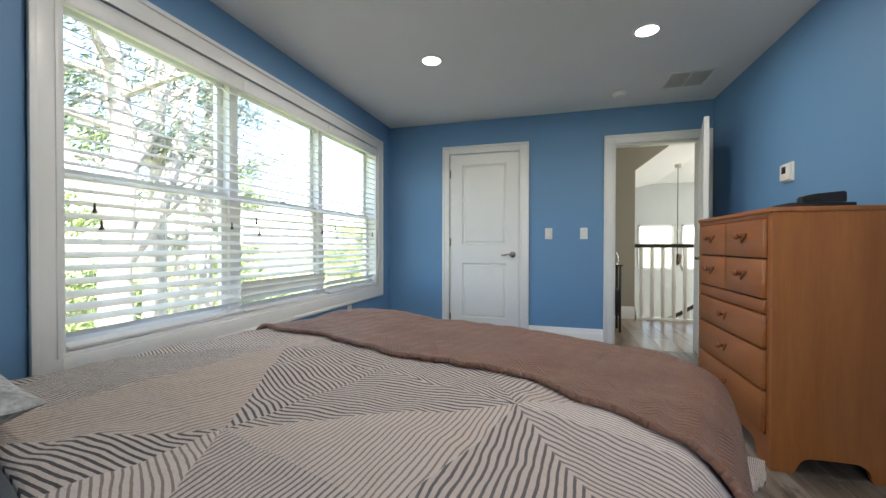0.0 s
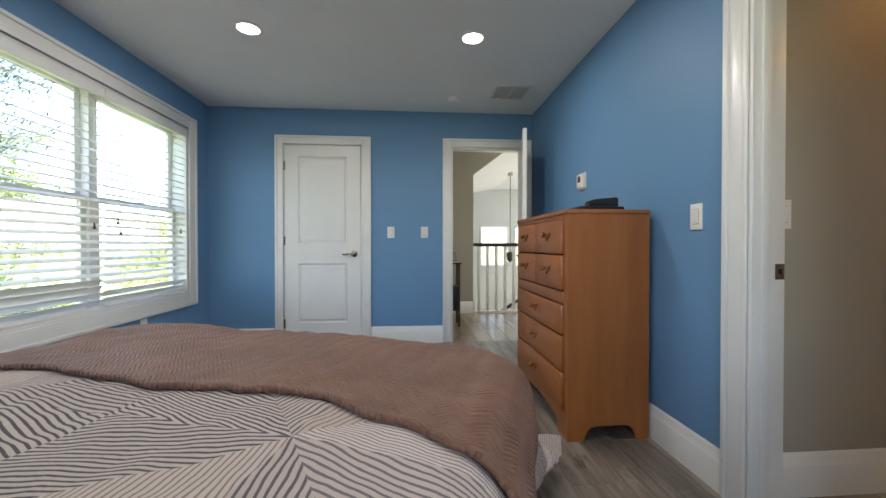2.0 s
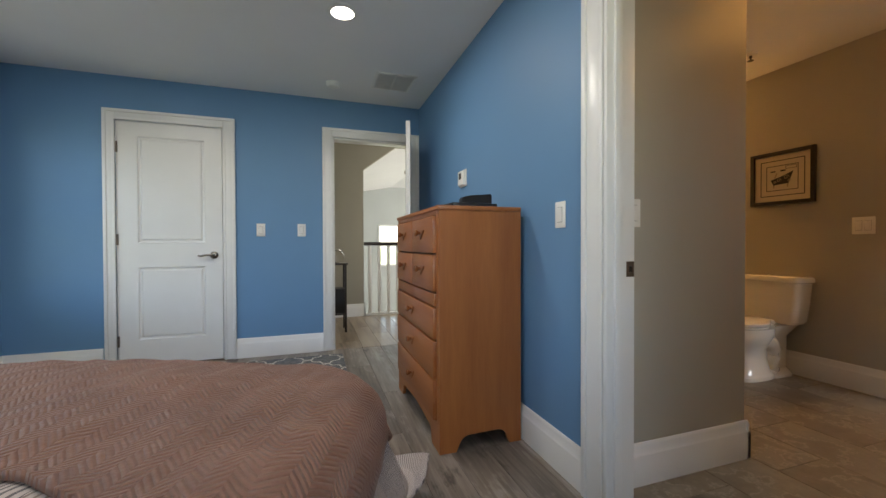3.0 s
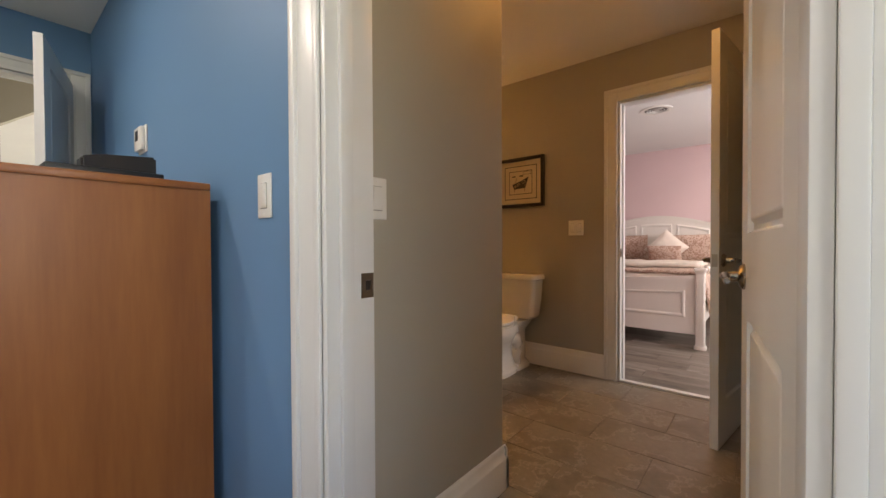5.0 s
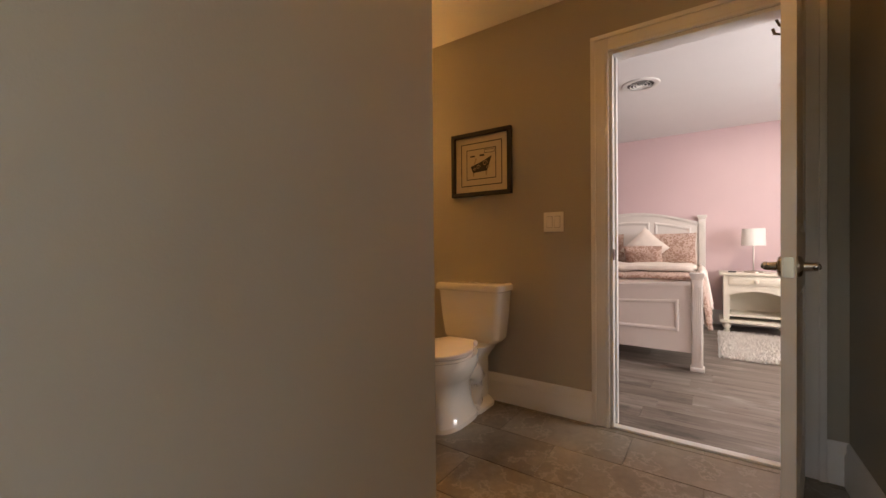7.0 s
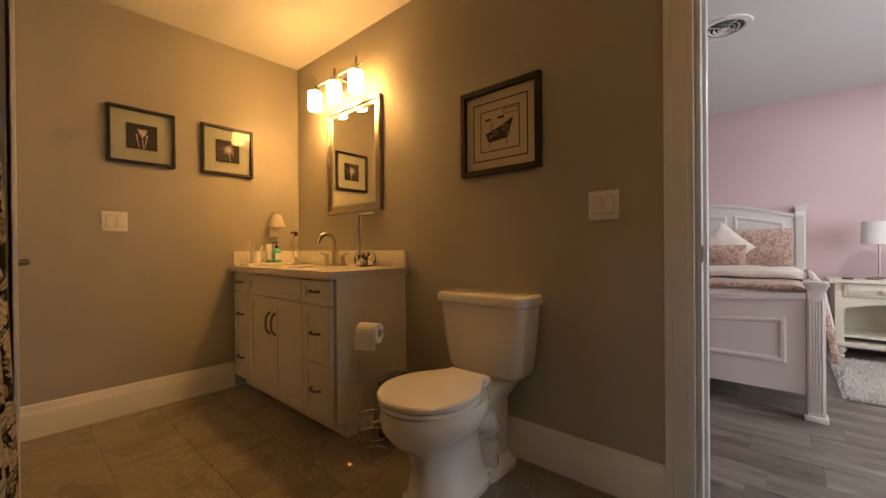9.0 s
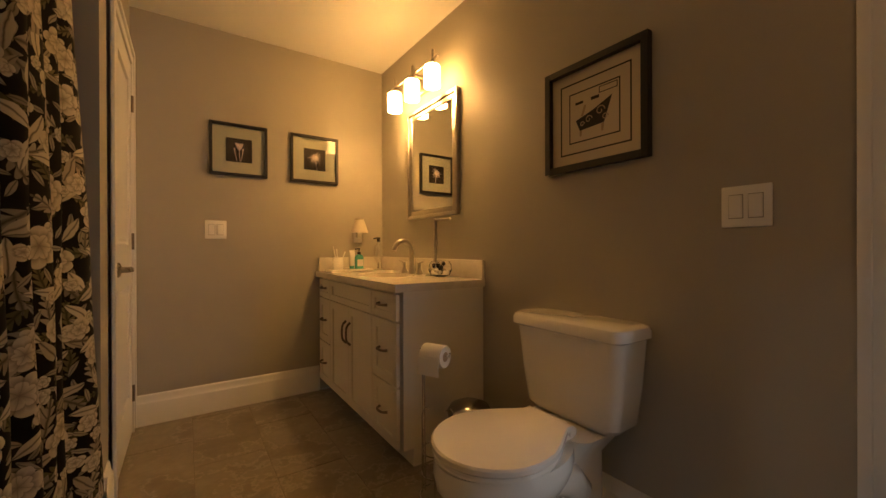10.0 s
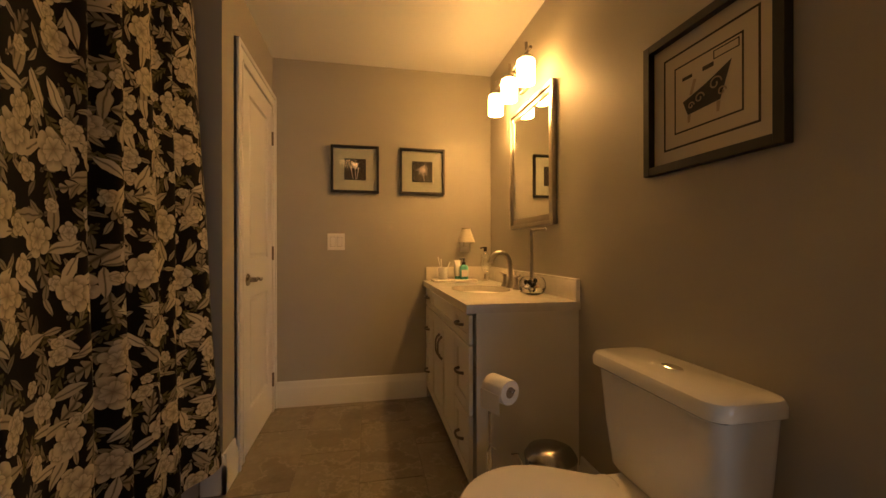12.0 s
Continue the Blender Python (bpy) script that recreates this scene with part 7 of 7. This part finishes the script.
lathe(bm, [(0.110, 0.272), (0.111, 0.285), (0.095, 0.308), (0.055, 0.325), (0.0, 0.331)], seg=32)
part("lid", bm, STEEL, wb)
part("foot_ring", cyl(BM(), (0, 0, 0.0), (0, 0, 0.012), 0.109, seg=32), BLACKPLASTIC, wb)


# ---------- hall ----------
rail = thing("stair_railing", pose(0, 0, 0), "dark handrail on white square balusters along the landing", "railing")
part("handrail", box(BM(), -0.36, HY + 0.01, 1.00, 1.6, HY + 0.075, 1.05, 0.012, 3), ESPRESSO, rail, "dark stained handrail")
part("shoe_rail", box(BM(), -0.34, HY + 0.015, 0.0, 1.6, HY + 0.07, 0.03, 0.003), WHITE, rail)
me = None
x = -0.27
while x < 1.55:
    if me is None:
        b0 = part("baluster", box(BM(), -0.021, -0.021, 0.03, 0.021, 0.021, 1.0, 0.003), WHITE, rail)
        me = b0.data
    else:
        b0 = new("baluster", me)
        b0.parent = rail
    b0.location = (x, HY + 0.043, 0)
    x += 0.135
st = thing("stair_handrail", pose(0, 0, 0), "dark sloping handrail of the stair going down", "handrail")
bm = BM()
tube(bm, [(-0.1, HY + 1.1, -0.45), (0.6, HY + 1.1, 0.0), (1.4, HY + 1.1, 0.52)], 0.03, 8)
part("rail", bm, ESPRESSO, st)
for k in range(9):
    xx = -0.05 + k * 0.17
    part("baluster", box(BM(), xx - 0.016, HY + 1.085, -1.3 + 0.65 * xx, xx + 0.016, HY + 1.115, -0.40 + 0.65 * xx, 0.002), WHITE, st)
tbh = thing("hall_console", pose(-0.80, 0.86, 0), "small black console table beside the doorway", "table")
part("tabletop", box(BM(), -0.35, -0.15, 0.78, 0.14, 0.16, 0.80, 0.004), ESPRESSO, tbh)
for x in (-0.33, 0.10):
    for y in (-0.13, 0.12):
        part("leg", box(BM(), x, y, 0, x + 0.025, y + 0.025, 0.78, 0.002), ESPRESSO, tbh)
part("lower_case", box(BM(), -0.31, -0.12, 0.22, 0.105, 0.13, 0.50, 0.004), BLACKPLASTIC, tbh)
part("shelf", box(BM(), -0.32, -0.125, 0.20, 0.115, 0.135, 0.218), ESPRESSO, tbh)
gd = thing("glass_cloche", pose(-0.76, 0.82, 0.80), "small clear glass dome on the console", "ornament")
bm = BM()
lathe(bm, [(0.055, 0.0), (0.07, 0.05), (0.065, 0.11), (0.04, 0.15), (0.0, 0.165)], seg=24)
part("dome", bm, CLEAR, gd)
part("foot", cyl(BM(), (0, 0, 0), (0, 0, 0.01), 0.06, seg=22), CHROME, gd)
pd = thing("pendant_light", pose(1.10, 5.2, 0), "small lantern hanging on a long thin rod", "pendant light")
part("canopy", cyl(BM(), (0, 0, 2.70), (0, 0, 2.79), 0.06, seg=16), NICKEL, pd)
part("rod", cyl(BM(), (0, 0, 0.86), (0, 0, 2.72), 0.008, seg=10), DARKMETAL, pd)
bm = BM()
lathe(bm, [(0.02, 0.86), (0.09, 0.83), (0.07, 0.66), (0.03, 0.62), (0.0, 0.60)], seg=8)
part("lantern", bm, DARKMETAL, pd)


# ---------- outside the window ----------
structure("ground", box(BM(), -400, -400, -3.2, 400, 400, -3.05), GRASS, "sunlit lawn below the upstairs window", "ground")


def tree(x, y, h, r, seed, leaf, lean=0.0, crown_from=0.35, leaves=8000, spread=2.6, size=0.07, forks=()):
    rs = random.Random(seed)
    t = thing("tree", pose(x, y, -3.05), "tall leafy tree with a grey trunk beyond the lawn" if leaf is LEAFY else "tall pine tree with dark needle sprays", "tree", "trees outside")
    bm = BM()
    tops = []
    pts = [(lean * h * (k / 6) ** 1.3 + rs.uniform(-0.08, 0.08) * k / 2, rs.uniform(-0.08, 0.08) * k / 2, h * k / 6) for k in range(7)]
    tube(bm, pts, [r * (1.25 if k == 0 else 1 - 0.14 * k) for k in range(7)], 12)
    for f, dx, dy, dz in forks:
        i = min(5, int(f * 6))
        p = Vector(pts[i]).lerp(Vector(pts[i + 1]), f * 6 - i)
        q = p + Vector((dx, dy, dz))
        mid = p.lerp(q, 0.5) + Vector((0.0, dy * 0.18, -0.10))
        tube(bm, [p, mid, q, q + Vector((dx * 0.4, dy * 0.3, dz * 0.6))], [r * 0.62, r * 0.52, r * 0.40, r * 0.15], 10)
        tops += [q, q + Vector((dx * 0.4, dy * 0.3, dz * 0.6))]
    for k in range(16):
        f = rs.uniform(crown_from, 0.95)
        i = min(5, int(f * 6))
        p = Vector(pts[i]).lerp(Vector(pts[i + 1]), f * 6 - i)
        a = rs.uniform(0, 6.28)
        l = spread * rs.uniform(0.5, 1.0) * (1.15 - 0.6 * f)
        q = p + Vector((l * math.cos(a), l * math.sin(a), l * rs.uniform(0.0, 0.55)))
        mid = p.lerp(q, 0.5) + Vector((0, 0, rs.uniform(0.0, 0.3)))
        tube(bm, [p, mid, q], [r * 0.42 * (1.2 - f), r * 0.28 * (1.2 - f), 0.014], 7)
        tops += [q, mid.lerp(q, 0.5), mid, q + Vector((rs.uniform(-0.7, 0.7), rs.uniform(-0.7, 0.7), rs.uniform(-0.3, 0.5)))]
    part("trunk", bm, BARK, t)
    vs, fs = [], []
    for k in range(leaves):
        c = rs.choice(tops)
        p = c + Vector((rs.gauss(0, 0.34), rs.gauss(0, 0.34), rs.gauss(0, 0.16)))
        n = Vector((rs.gauss(0, 1), rs.gauss(0, 1), rs.gauss(0, 1))).normalized()
        a = n.orthogonal().normalized() * size * rs.uniform(0.5, 1.1)
        b = n.cross(a) * (0.5 if leaf is LEAFY else 0.28)
        i = len(vs)
        vs += [p - a, p + b * 0.9 - a * 0.1, p + a, p - b * 0.9 - a * 0.1]
        fs.append((i, i + 1, i + 2, i + 3))
    me = bpy.data.meshes.new("crown")
    me.from_pydata([tuple(v) for v in vs], [], fs)
    me.materials.append(leaf)
    cr = new("crown", me)
    cr.parent = t
    return t


# the two big forked trunks close to the window
tree(-7.4, -0.25, 11, 0.27, 20, NEEDLE, -0.01, 0.44, leaves=7000, forks=((0.34, 0.3, 0.75, 1.9), (0.40, -0.4, -0.8, 1.7), (0.47, 0.1, 0.6, 1.8)))
tree(-8.6, 1.15, 11, 0.25, 21, NEEDLE, 0.02, 0.44, leaves=7000, forks=((0.42, 0.2, 0.9, 1.6), (0.50, -0.2, -0.7, 1.5)))
for i, (x, y, h, r, leaf, lean, cf) in enumerate(((-9.4, 3.0, 12, 0.23, NEEDLE, 0.02, 0.50),
                                                   (-11.5, 0.6, 12, 0.24, LEAFY, 0.0, 0.25), (-12.5, -5.2, 11, 0.22, LEAFY, 0.03, 0.25), (-12.0, 4.5, 12, 0.25, NEEDLE, 0.0, 0.3),
                                                   (-15.0, 2.5, 9, 0.2, LEAFY, 0.0, 0.2), (-14.0, 8.0, 8, 0.22, LEAFY, 0.0, 0.25),
                                                   (-16.0, -1.5, 8, 0.2, LEAFY, 0.0, 0.15), (-18.0, 12.0, 12, 0.3, NEEDLE, 0.0, 0.2), (-11.0, 13.0, 7, 0.25, LEAFY, 0.0, 0.3))):
    tree(x, y, h, r, 22 + i, leaf, lean, cf)
# low shrubs at the lawn's far edge
vs, fs = [], []
rs = random.Random(77)
for k in range(9000):
    y = rs.uniform(-10, 20)
    p = Vector((-19 - rs.uniform(0, 3), y, -3.05 + abs(rs.gauss(0, 1.1)) * (0.6 + 0.4 * math.sin(y * 0.9))))
    n = Vector((rs.gauss(0, 1), rs.gauss(0, 1), rs.gauss(0, 1))).normalized()
    a = n.orthogonal().normalized() * 0.22
    b = n.cross(a) * 0.6
    i = len(vs)
    vs += [tuple(p - a), tuple(p + b), tuple(p + a), tuple(p - b)]
    fs.append((i, i + 1, i + 2, i + 3))
me = bpy.data.meshes.new("shrubs")
me.from_pydata(vs, [], fs)
me.materials.append(LEAFY)
tagged(new("shrubs", me), "low green shrubs along the edge of the lawn", "shrubs", kind="stuff")


# ---------- floors: planks and tiles ----------
def planks(floor_name, x0, x1, y0, y1, material, seed, label, width=0.18, length=1.22, base=GROUT):
    fl = structure(floor_name, box(BM(), x0, y0, -0.10, x1, y1, -0.004), base, label, "floor")
    rs = random.Random(seed)
    meshes = {}
    n = int(math.ceil((x1 - x0) / width))
    for i in range(n):
        xa, xb = x0 + i * width, min(x1, x0 + (i + 1) * width)
        y = y0 - rs.uniform(0, length)
        while y < y1:
            a, b = max(y, y0), min(y + length, y1)
            y += length
            if b - a < 0.02:
                continue
            key = (round(xb - xa, 3), round(b - a, 2))
            if key not in meshes:
                bm = BM()
                g = 0.0007
                w, l = xb - xa, b - a
                box(bm, -w / 2 + g, -l / 2 + g, -0.005, w / 2 - g, l / 2 - g, 0.0, 0.0012, 1)
                me = bpy.data.meshes.new("plank")
                bm.to_mesh(me)
                bm.free()
                me.materials.append(material)
                meshes[key] = me
            ob = new("plank", meshes[key])
            ob.location = ((xa + xb) / 2, (a + b) / 2, 0)
            ob.parent = fl
    return fl


planks("floor", X0, 0.0, Y0, 0.0, FLOORWOOD, 3, "grey brown wood-look plank floor of the blue bedroom")
planks("floor_hall", -2.2, 0.05, 0.0, HY, HALLWOOD, 4, "tan wood-look plank floor of the hall")
planks("floor_hall_end", 0.05, 1.6, BN + 0.1, HY, HALLWOOD, 6, "tan wood-look plank floor at the hall's end")
planks("floor_pink", BX + 0.045, PX, PS, PN, FLOORWOOD, 5, "grey brown wood-look plank floor of the pink bedroom")
structure("floor_landing_edge", box(BM(), -0.36, HY, -0.25, 1.6, HY + 0.10, -0.001), WHITE, "white edge of the landing under the stair rail", "trim")


def tiles():
    fl = structure("floor_bath", box(BM(), 0.0, BS, -0.10, BX + 0.045, BN, -0.003), GROUT, "slate-look stone tile floor of the bathroom", "floor")
    w, l = 0.305, 0.61
    meshes = {}
    i = 0
    x = 0.0
    while x < BX:
        xa, xb = x, min(x + w, BX)
        y = BS - (0.305 if i % 2 else 0.0) - 0.12
        while y < BN:
            a, b = max(y, BS), min(y + l, BN)
            y += l
            if b - a < 0.03 or xb - xa < 0.03:
                continue
            key = (round(xb - xa, 3), round(b - a, 3))
            if key not in meshes:
                bm = BM()
                g = 0.0016
                box(bm, -(xb - xa) / 2 + g, -(b - a) / 2 + g, -0.006, (xb - xa) / 2 - g, (b - a) / 2 - g, 0.0, 0.0015, 1)
                me = bpy.data.meshes.new("tile")
                bm.to_mesh(me)
                bm.free()
                me.materials.append(TILE)
                meshes[key] = me
            ob = new("tile", meshes[key])
            ob.location = ((xa + xb) / 2, (a + b) / 2, 0)
            ob.parent = fl
        x += w
        i += 1


tiles()
